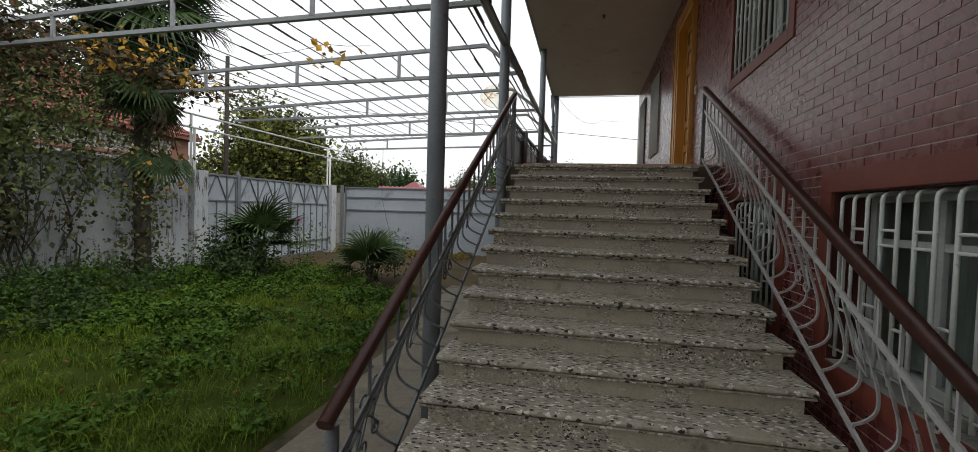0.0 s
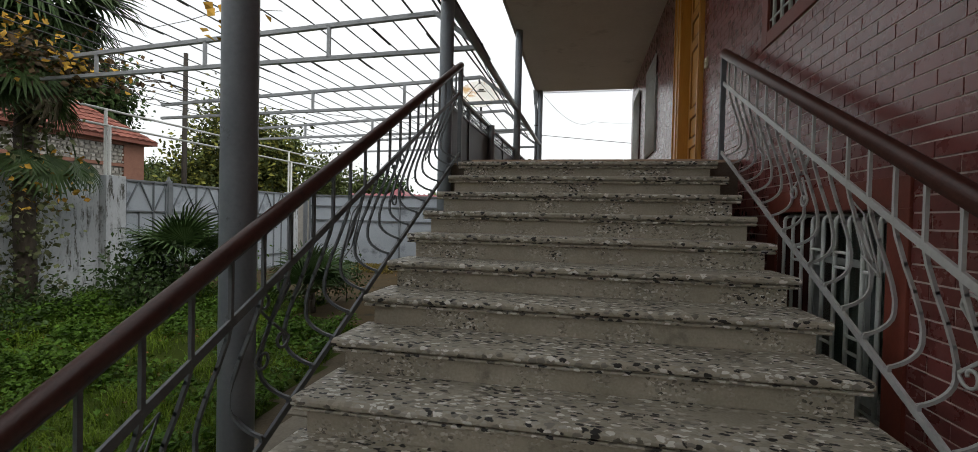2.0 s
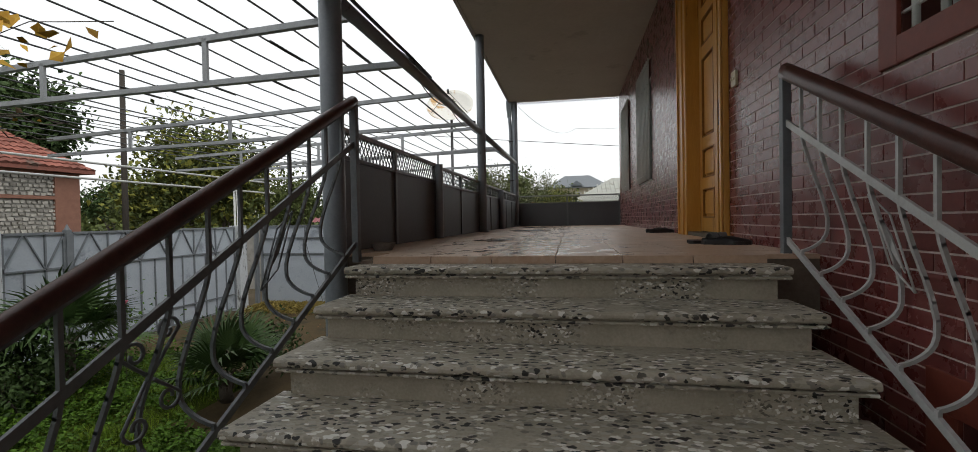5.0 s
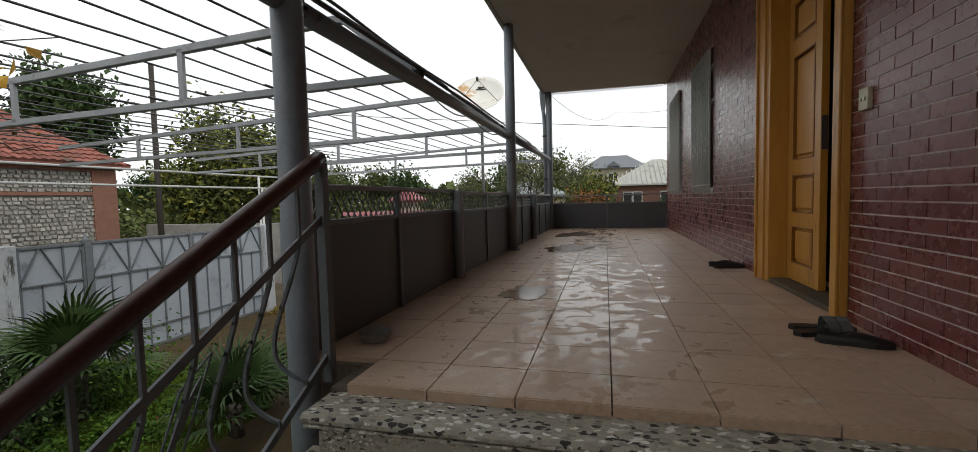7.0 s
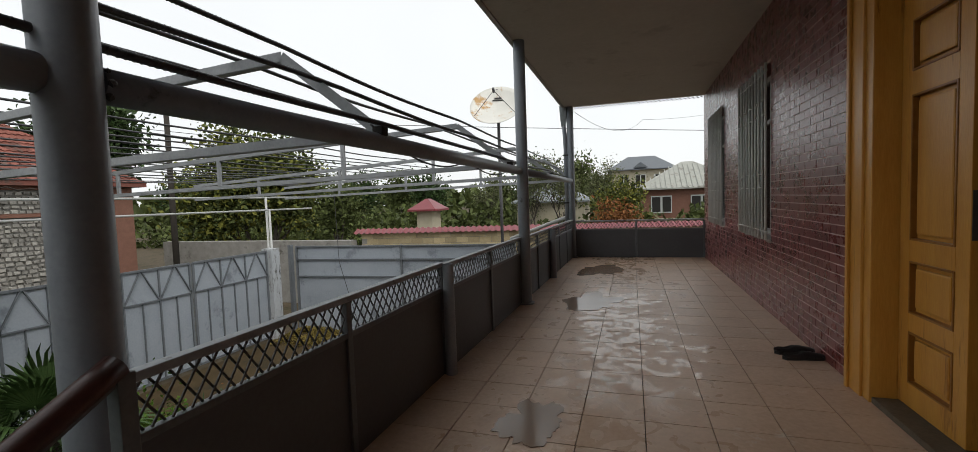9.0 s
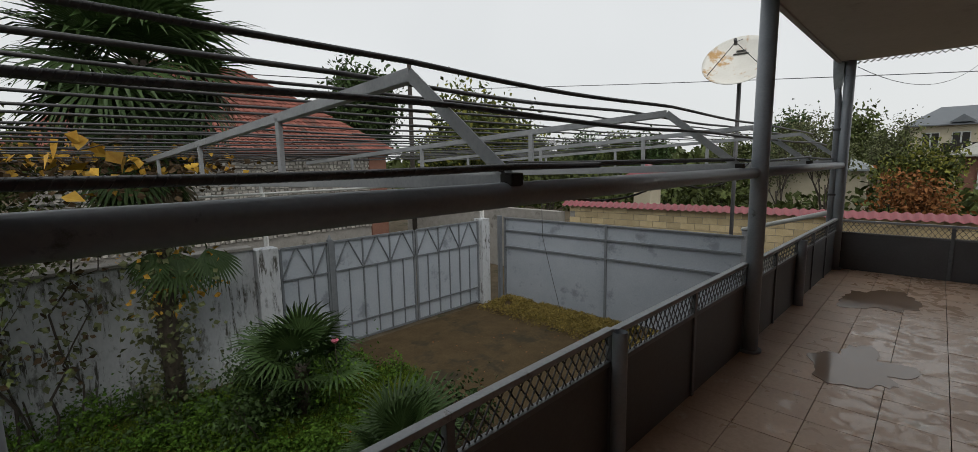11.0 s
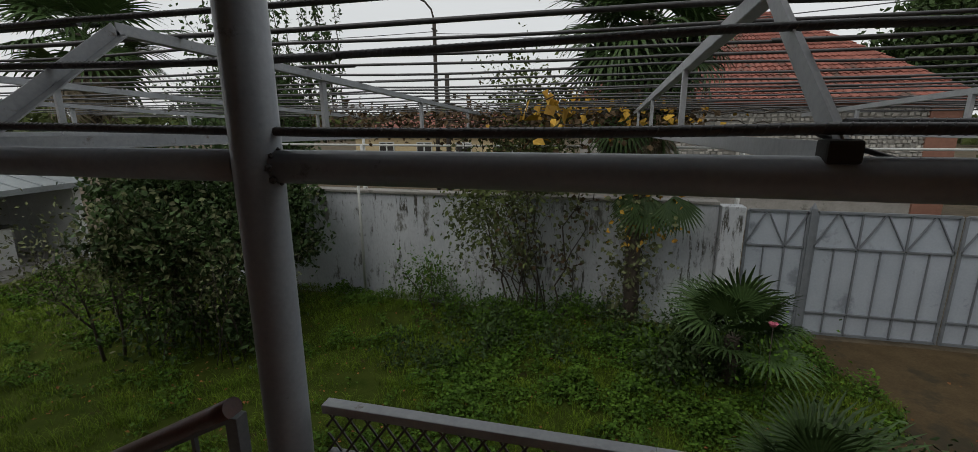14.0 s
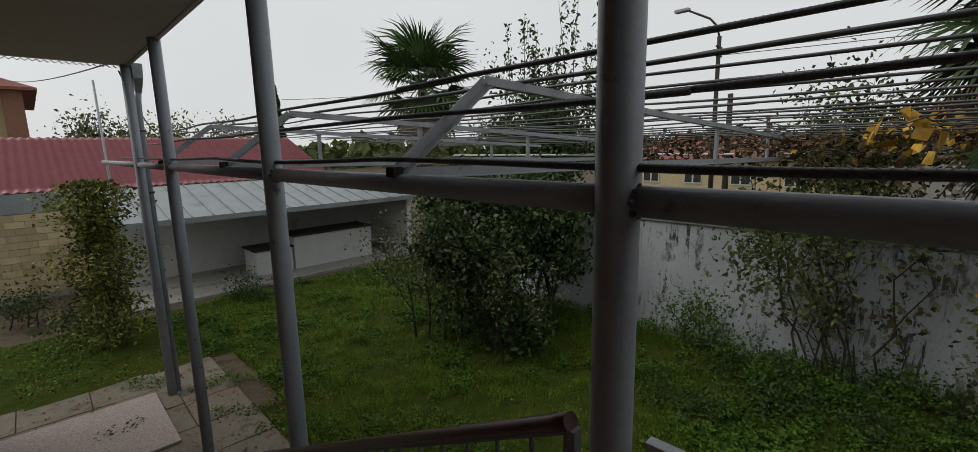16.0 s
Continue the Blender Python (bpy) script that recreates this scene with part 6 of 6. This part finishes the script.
pole("utility_pole", (-15.5, 18.25, GZ), 8.2, 0.11, "dark tarred utility pole beyond the gate")
lp = pole("street_lamp", (-24.0, -1.55, GZ), 9.1, 0.13, "dark street lamp pole with a bent arm")
bm = bmesh.new()
tube(bm, [(0, 0, 9.0), (0.0, -0.15, 9.6), (0, -0.5, 10.0), (0.1, -1.6, 10.6)], 0.05, 8)
part("arm", bm, M_WOODPOLE, lp)
boxes("lamp_head", [(-0.1, 0.25, -2.2, -1.5, 10.55, 10.7)], M_ZINC, lp, bevel=0.03)
for z in (8.2, 8.6):
    bm = bmesh.new()
    tube(bm, [(-0.35, 0, z), (0.35, 0, z)], 0.05, 6)
    part("insulator_arm", bm, M_WOODPOLE, lp)
pole("wooden_pole", (-20.4, 0.3, GZ), 6.0, 0.14, "short dark wooden pole by the lane")
pole("thin_pole", (-0.75, -6.3, GZ), 5.6, 0.03, "thin grey steel pole at the pergola end", M_STEEL)


def wire(pts, r, label, sag=0.4, parent=None):
    out = []
    for p, q in zip(pts, pts[1:]):
        p, q = Vector(p), Vector(q)
        for k in range(17):
            u = k / 16
            out.append(p.lerp(q, u) - Vector((0, 0, sag * 4 * u * (1 - u))))
    bm = bmesh.new()
    tube(bm, [p for k, p in enumerate(out) if k == 0 or (p - out[k - 1]).length > 1e-4], r, 5)
    return tagged(part("cable", bm, M_DARKSTEEL), label, "cable", "overhead cables")


wire([(-26, 28.7, 9.2), (13, 39.9, 6.9)], 0.02, "thin overhead power line against the sky", 0.15)
wire([(-24, -1.55, 8.1), (-24, 30, 8.0)], 0.018, "thin overhead line from the street lamp", 0.4)
wire([(-24, -1.55, 8.4), (-12.4, -26, 7.4)], 0.018, "thin overhead line from the street lamp", 0.5)
wire([(-24, -1.55, 8.3), (-15.5, 18.25, 7.2)], 0.018, "thin overhead line from the street lamp", 0.4)
wire([(EAVE + 0.1, -1.85, 5.1), (-3.0, -12, 4.7), (-14, -26, 6)], 0.012, "thin cable from the roof corner", 0.5)
wire([(0.9, -24, 7.4), (EAVE + 0.2, -1.85, 5.2)], 0.012, "thin cable from the roof corner", 0.2)
wire([(EAVE + 0.2, Y1, 5.1), (1.0, Y1 + 9, 6.2), (8, Y1 + 14, 8)], 0.005, "slack thin cable at the roof corner", 0.4)
wire([(POSTX - 0.02, 7.75, 3.80), (POSTX - 0.02, 9.2, 3.72), (POSTX - 0.02, 10.8, 3.79)], 0.006, "black cable looped along the pipe beam", 0.12)
wire([(-6.75, 15.75, 3.7), (-6.85, 15.95, 1.9), (-6.4, 16.15, GZ + 0.02)], 0.008, "loose black cable hanging into the yard", 0.04)

for z, x in ((3.66, -8.95), (3.32, -8.85)):
    gpz = empty("gas_pipe", "pale steel gas pipe running above the yard wall and gate", "pipe", "gas pipes", (x, 0, z))
    bm = bmesh.new()
    tube(bm, [(0, -4, 0), (0, 6, 0), (0, 17.5, 0)], 0.024, 10)
    part("pipe", bm, M_GASPIPE, gpz)
    for y in (2.2, 9.8, 15.75):
        bm = bmesh.new()
        tube(bm, [(0.02, y, GZ - z), (0.02, y, 0)], 0.03, 10)
        part("support", bm, M_GASPIPE, gpz)
bm = bmesh.new()
tube(bm, [(-2.35, 16.75, 2.40), (-0.72, 15.3, 2.98)], 0.04, 10)
tagged(part("slanting_pipe", bm, M_GASPIPE), "pale pipe slanting from the sheet fence to the terrace post", "pipe")
boxes_g = boxes("fence_end_post", [(-2.34, -2.24, 16.68, 16.78, GZ, 2.42)], M_STEEL, bevel=0.005)
tagged(boxes_g, "grey square post at the sheet fence end", "post")

pole("pipe_pole", (-8.5, 2.25, GZ), 3.35, 0.035, "pale steel pole standing against the yard wall", M_GASPIPE)

dish = empty("satellite_dish", "large rusty white satellite dish on a pole", "satellite dish", at=(-3.1, 18.5, GZ))
bm = bmesh.new()
tube(bm, [(0, 0.1, 0), (0, 0.1, 6.0)], 0.045, 10)
part("mast", bm, M_DARKSTEEL, dish)
bm = bmesh.new()
rings = []
for k in range(9):
    r = 0.76 * k / 8
    rings.append([bm.verts.new((r * math.cos(a * math.pi / 16), r * math.sin(a * math.pi / 16) * 1.06, 0.24 * (r / 0.76) ** 2)) for a in range(32)] if k else [bm.verts.new((0, 0, 0))])
for k in range(32):
    bm.faces.new((rings[0][0], rings[1][k], rings[1][(k + 1) % 32]))
for a, b in zip(rings[1:], rings[2:]):
    for k in range(32):
        f = bm.faces.new((a[k], b[k], b[(k + 1) % 32], a[(k + 1) % 32]))
        f.smooth = True
bowl_ = part("reflector", bm, M_DISH, dish, "white reflector streaked with rust")
bowl_.matrix_local = pose(0, 0, 6.04) @ look((0, 0, 0), (-0.1, 0.8, -0.68)).to_3x3().to_4x4()
md = bowl_.modifiers.new("thick", "SOLIDIFY")
md.thickness = 0.012
bm = bmesh.new()
for a in (90, 215, 325):
    tube(bm, [(0.72 * math.cos(radians(a)), 0.72 * math.sin(radians(a)), 0.22), (0, 0, 0.72)], 0.009, 5)
part("feed_struts", bm, M_DARKSTEEL, bowl_)
bm = bmesh.new()
tube(bm, [(0, 0, 0.66), (0, 0, 0.80)], 0.035, 10)
part("feed_horn", bm, M_DARKSTEEL, bowl_)
bm = bmesh.new()
box(bm, -0.16, 0.16, 0.36, 0.40, 0.085, 0.09)
box(bm, -0.10, 0.10, 0.42, 0.48, 0.105, 0.11)
part("logo_marks", bm, M_DARK, bowl_, "plain dark printed marks")


# ---- downpipes at the roof corners ----
def downpipe(at, bottom, side):
    e = empty("downpipe", "zinc rain hopper and downpipe strapped to the post", "downpipe", "downpipes", at)
    bm = bmesh.new()
    vs = []
    for z, w, d in ((0.05, 0.11, 0.07), (-0.16, 0.10, 0.06), (-0.36, 0.04, 0.04)):
        vs.append([bm.verts.new((sx * d, sy * w + (0.0 if z > -0.2 else side * 0.05), z)) for sx, sy in ((-1, -1), (1, -1), (1, 1), (-1, 1))])
    for a, b in zip(vs, vs[1:]):
        for k in range(4):
            bm.faces.new((a[k], a[(k + 1) % 4], b[(k + 1) % 4], b[k]))
    part("hopper", bm, M_ZINC, e)
    bm = bmesh.new()
    tube(bm, [(0, side * 0.05, -0.33), (0.02, side * 0.06, -0.5), (0.03, side * 0.04, -0.8), (0.03, side * 0.04, bottom - at[2])], 0.042, 12)
    part("pipe", bm, M_POST, e)
    for z in (-0.95, -1.9):
        bm = bmesh.new()
        box(bm, -0.02, 0.16, side * 0.04 - 0.05, side * 0.04 + 0.05, z, z + 0.03)
        part("strap", bm, M_DARKSTEEL, e)
    return e


downpipe((edge_x(Y1) - 0.13, Y1 - 0.06, CEIL - 0.02), FLOOR + 0.2, -1)
downpipe((POSTX - 0.13, -1.78, CEIL - 0.02), GZ, -1)

# ---- paving, slab and drive ----
M_PAVE = mat("dirty_paving_concrete", (0.11, 0.094, 0.068), (0.205, 0.178, 0.138), 3.5, 0.9, 0, 0.45, 45, stain_sheen=(0.09, 0.075, 0.05), stain_scale=1.8, stain_at=0.55)
M_PEBBLE = mat("pinkish_pebble_dash", (0.17, 0.135, 0.12), (0.52, 0.43, 0.40), 30, 0.85, 0, 0.9, 110, stain_sheen=(0.16, 0.125, 0.10), stain_scale=2, stain_at=0.6)
pv = tagged(new("path"), "cracked grey concrete slabs along the house", "path", kind="structure")
y = -3.0
while y < 9.5:
    x = -1.55 - max(0, y - 3) * 0.14
    while x < WX - 0.05:
        w = random.uniform(0.75, 1.0)
        xb = min(x + w, WX)
        if not (2.3 < y < 6.3 and SL < x + w / 2 < SR) and y < 2.3 or x < -0.55:
            xb2 = xb if y < 2.2 else min(xb, -0.50)
            if xb2 - x > 0.1:
                s = boxes("slab", [(0.008, xb2 - x - 0.008, 0.008, 0.86, -0.1, 0.012 + random.uniform(0, 0.01))], M_PAVE, pv, bevel=0.01)
                s.location = (x, y, GZ)
                s.rotation_euler = (random.uniform(-0.006, 0.006), random.uniform(-0.006, 0.006), random.uniform(-0.01, 0.01))
        x = xb
    y += 0.87
tagged(boxes("terrazzo_slab", [(-0.5, WX - 0.05, -1.95, -0.1, GZ + 0.026, GZ + 0.06)], M_PEBBLE, bevel=0.01), "pinkish pebbled slab laid on the paving", "slab")
M_DIRT = mat("damp_drive_dirt", (0.052, 0.036, 0.018), (0.10, 0.072, 0.038), 2.2, 0.9, 0, 0.5, 40, spec=0.12, stain_sheen=(0.045, 0.038, 0.024), stain_scale=0.9, stain_at=0.54)
bm = bmesh.new()
bmesh.ops.create_grid(bm, x_segments=50, y_segments=40, size=1)
for v in bm.verts:
    x, y = -4.6 + v.co.x * 3.95, 12.5 + v.co.y * 3.9
    v.co = (x, y, GZ + 0.006 + 0.018 * max(0, lump(x * 2, y * 2)))
tagged(part("drive", bm, M_DIRT), "damp brown dirt drive inside the gate", "ground", kind="structure")

# ---- puddles on the terrace ----
M_WATER = bpy.data.materials.new("rain_water")
M_WATER.use_nodes = True
wp_ = M_WATER.node_tree.nodes["Principled BSDF"]
wp_.inputs["Roughness"].default_value, wp_.inputs["IOR"].default_value = 0.03, 1.5
wp_.inputs["Base Color"].default_value = (0.25, 0.165, 0.108, 1)
wp_.inputs["Transmission Weight"].default_value = 0.0
wp_.inputs["Specular IOR Level"].default_value = 0.4
wet(M_WATER, 0.22, 0.07)


def puddle(x, y, rx, ry, seed):
    bm = bmesh.new()
    vs = []
    for k in range(56):
        a = k / 56 * 2 * math.pi
        r = 1 + 0.75 * noise.noise((math.cos(a) * 1.5, math.sin(a) * 1.5, seed)) + 0.3 * noise.noise((math.cos(a) * 5, math.sin(a) * 5, seed))
        vs.append(bm.verts.new((rx * r * math.cos(a), ry * r * math.sin(a), 0)))
    f = bm.faces.new(vs)
    r = bmesh.ops.extrude_face_region(bm, geom=[f])
    bmesh.ops.translate(bm, verts=[v for v in r["geom"] if isinstance(v, bmesh.types.BMVert)], vec=(0, 0, 0.0025))
    ob = tagged(part("puddle", bm, M_WATER), "shallow rain puddle on the tiles", "puddle", "puddles on the terrace")
    ob.location = (x, y, FLOOR + 0.0015)
    return ob


puddle(0.02, 8.05, 0.17, 0.25, 1.0)
puddle(0.12, 11.1, 0.26, 0.40, 2.3)
puddle(0.0, 13.4, 0.36, 0.55, 3.7)
boxes("soffit_hook", [(0.58, 0.62, 9.2, 9.26, CEIL - 0.04, CEIL)], M_DARKSTEEL)
tagged(bpy.data.objects["soffit_hook"], "small dark lamp hook under the soffit", "hook")

# ---- trees beyond ----
random.seed(23)
tree("dark_tree", "dark evergreen tree behind the clay-roofed house", (-26.5, 23.0, GZ), 9.4, M_DARKLEAF, 0.34, 14000, 4, 0.5, 0.3, 0.16, 0.55, 0.34)
tree("yellowing_tree", "round tree turning yellow behind the lane", (-17.6, 24.6, GZ), 7.6, M_OLIVELEAF, 0.30, 14000, 4, 0.7, 0.2, 0.14, 0.7, 0.34, 2, (M_YGREEN, 0.35))
tree("blossom_tree", "pale-leaved tree by the lane wall", (-12.5, 23.5, GZ), 4.3, M_OLIVELEAF, 0.2, 3500, 4, 0.6, 0.2, 0.1, 0.45, 0.34)
tree("orange_bush", "rust-orange autumn bush behind the limestone wall", (0.0, 38, GZ), 4.6, M_OLIVELEAF, 0.22, 5200, 3, 0.45, 0.15, 0.08, 0.42, 0.36, 3, (M_YGREEN, 0.45))
tree("orange_bush", "low rust-orange autumn bush behind the limestone wall", (-0.4, 34, GZ), 3.0, M_RUSTLEAF, 0.2, 1800, 3, 0.5, 0.1, 0.06, 0.4, 0.36, 3)
for x, y, h in ((-3.6, 36, 6.2), (-6.5, 40, 6.6), (-1.8, 44, 6.4), (-11, 42, 5.6)):
    tree("bare_tree", "thin half-bare autumn tree behind the wall", (x, y, GZ), h, M_VINELEAF, 0.17, 2600, 5, 0.5, 0.35, 0.09, 0.35, 0.3, 2)
for k in range(11):
    x = -62 + k * 5.6 + random.uniform(-1.5, 1.5)
    tree("tree", "distant dark tree in the line beyond the plots", (x, random.uniform(52, 66), GZ), random.uniform(5.5, 8.5), M_DARKLEAF if k % 2 else M_OLIVELEAF, 0.42, 3200, 4, 0.6, 0.2, 0.14, 0.8, 0.32)
for x, y, h, m in ((-2.6, -24, 6.0, M_VINELEAF), (-5.0, -26, 5.6, M_YGREEN), (-10.5, -27, 6.0, M_VINELEAF), (-31, 8, 4.6, M_OLIVELEAF), (-30, 3, 4.2, M_RUSTLEAF), (-21, -13, 6.2, M_DARKLEAF), (-17, -8, 5.2, M_DARKLEAF)):
    tree("tree", "half-bare autumn tree beyond the yard", (x, y, GZ), h, m, 0.22, 2600, 4, 0.6, 0.25, 0.1, 0.5, 0.32)
# overgrown plots between the limestone wall and the far trees
P = []
while len(P) < 15000:
    x, y = rng.uniform(-46, 12), rng.uniform(37, 52)
    h = 2.2 + 2.4 * noise.noise((x * 0.22, y * 0.22, 17)) + 1.2 * noise.noise((x * 0.8, y * 0.5, 19))
    if h > 0.6 and not (0.5 < x < 15 and y > 46) and not (-9.2 < x < -2.2 and y > 41):
        P.append((x, y, GZ + h * rng.uniform(0, 1)))
tagged(cloud("thicket", P, 0.55, M_OLIVELEAF, aspect=0.65), "dull green scrub and hedges over the neighbouring plots", "scrub", kind="stuff")
# woods that close the horizon
P = []
for k in range(26000):
    a = rng.uniform(0, 2 * np.pi)
    d = rng.uniform(95, 150)
    h = 5.5 + 3.0 * noise.noise((math.cos(a) * 9, math.sin(a) * 9, 2)) + 2.0 * noise.noise((math.cos(a) * 31, math.sin(a) * 31, 5))
    P.append((d * math.cos(a), d * math.sin(a), GZ + h * rng.uniform(0.0, 1.0) ** 0.8))
tagged(cloud("far_woods", P, 2.4, M_OLIVELEAF, aspect=0.7), "dull distant woods along the horizon", "woods", kind="stuff")
cy = empty("cypress", "narrow dark cypress on the skyline", "tree", at=(-13.6, -30.3, GZ))
bm = bmesh.new()
tube(bm, [(0, 0, 0), (0, 0, 8.8)], 0.16, 8, True, 0.03)
part("trunk", bm, M_BARK, cy)
u = rng.uniform(0, 1, 4200)
a = rng.uniform(0, 6.283, 4200)
r = (0.75 * (1 - u) ** 0.6 * np.sqrt(rng.uniform(0.2, 1, 4200))) * (1 + 0.25 * np.sin(u * 40 + a * 2))
cloud("crown", np.stack([r * np.cos(a), r * np.sin(a), 1.5 + 7.5 * u], 1), 0.26, M_DARKLEAF, cy)

# ---- floor tiles and wall bricks ----
TS = 0.335


def tile_data(lx, ly):
    bm = bmesh.new()
    box(bm, 0.0012, lx - 0.0012, 0.0012, ly - 0.0012, -0.022, 0.0)
    for v in bm.verts:
        if v.co.z > -0.01:
            v.co.x += 0.0015 if v.co.x < lx / 2 else -0.0015
            v.co.y += 0.0015 if v.co.y < ly / 2 else -0.0015
    me = bpy.data.meshes.new("tile")
    bm.to_mesh(me)
    bm.free()
    me.materials.append(M_TILE)
    return me


tiles = tagged(new("floor_terrace"), "brown ceramic floor tiles, wet and worn, with puddles", "floor", kind="structure")
full = tile_data(TS, TS)
xs = [-0.78] + [0.604 - TS * 3 + TS * k for k in range(7)] + [WX]
for i in range(len(xs) - 1):
    y, first = 6.53 - TS, True
    while y < Y1 - 0.05:
        ya = y if not first else NOSE_Y + 0.20
        yb = min(y + TS, Y1 - 0.03)
        w = xs[i + 1] - xs[i]
        first = False
        y += TS
        if ya < 6.4 and (xs[i] < -0.45 or xs[i] > 1.5):
            if xs[i] > 1.5:
                ya = NOSE_Y + 0.24
            else:
                continue
        me = full if abs(w - TS) < 1e-4 and abs(yb - ya - TS) < 1e-4 else tile_data(w, yb - ya)
        o = new("tile", me)
        o.parent = tiles
        o.location = (xs[i], ya, FLOOR + random.uniform(-0.0006, 0.0006))
        o.rotation_euler = (random.uniform(-0.0012, 0.0012), random.uniform(-0.0012, 0.0012), 0)
# nosing tiles at the head of the stairs
for i in range(1, len(xs) - 2):
    a, b = max(xs[i], SL), min(xs[i + 1], SR)
    if b - a > 0.05:
        boxes("nosing_tile", [(a + 0.003, b - 0.003, NOSE_Y + 0.192, NOSE_Y + 0.202, NOSE_Z + 0.001, FLOOR - 0.002)], M_TILE, tiles)

BL, BH, J = 0.243, 0.066, 0.006


def brick_data(L):
    bm = bmesh.new()
    box(bm, 0, 0.006, 0, L - J, 0, BH - J)
    for v in bm.verts:
        if v.co.x < 0.003:
            v.co.y += 0.001 if v.co.y < L / 2 else -0.001
            v.co.z += 0.001 if v.co.z < BH / 2 else -0.001
    bmesh.ops.delete(bm, geom=[f for f in bm.faces if f.calc_center_median().x > 0.0055], context="FACES")
    bmesh.ops.recalc_face_normals(bm, faces=bm.faces)
    me = bpy.data.meshes.new("brick")
    bm.to_mesh(me)
    bm.free()
    me.materials.append(M_BRICK)
    return me


full_brick = brick_data(BL)
BLOCK = [(7.55, 8.97, FLOOR, 4.84)] + HOLES[1:3] + [(4.26, 5.86, 2.89, 4.70), (1.82, 3.73, 0.57, 1.84), (4.25, 5.63, 0.57, 1.84)]
verts, faces = [], []
row, z, count = 0, -0.154, 0
while z < CEIL - 0.02:
    y = -2.53 - (BL / 2 if row % 2 else 0)
    hs = [h for h in BLOCK if h[2] - 0.01 < z + BH / 2 < h[3] + 0.01]
    while y < Y1:
        spans = [(max(y, Y0), min(y + BL, Y1 + J))] if y + BL > Y0 + 0.03 else []
        for h in hs:
            nxt = []
            for a, b in spans:
                if h[1] <= a or h[0] >= b:
                    nxt.append((a, b))
                else:
                    if a < h[0]:
                        nxt.append((a, h[0] + J))
                    if b > h[1]:
                        nxt.append((h[1], b))
            spans = nxt
        for a, b in spans:
            if b - a < 0.03:
                continue
            near = 6.2 < a < 7.6 and 2.1 < z < 4.2
            dx = random.uniform(-0.0008, 0.0008)
            if near and count < 300:
                o = new("brick", full_brick if abs(b - a - BL) < 1e-4 else brick_data(b - a))
                o.parent = wall_house
                o.location = (WX + dx, a, z)
                count += 1
            elif not (z < FLOOR - 0.05 and a > 6.6):
                k, e, c = len(verts), 0.001, b - J
                zt = z + BH - J
                verts += [(WX + dx, a + e, z + e), (WX + dx, c - e, z + e), (WX + dx, c - e, zt - e), (WX + dx, a + e, zt - e), (WX + 0.006, a, z), (WX + 0.006, c, z), (WX + 0.006, c, zt), (WX + 0.006, a, zt)]
                faces += [(k + 3, k + 2, k + 1, k), (k, k + 1, k + 5, k + 4), (k + 1, k + 2, k + 6, k + 5), (k + 2, k + 3, k + 7, k + 6), (k + 3, k, k + 4, k + 7)]
        y += BL
    row += 1
    z += BH
me = bpy.data.meshes.new("brickwork")
me.from_pydata(verts, [], faces)
me.materials.append(M_BRICKS)
bw = new("brickwork", me)
bw.parent = wall_house
bw["kind"] = "stuff"
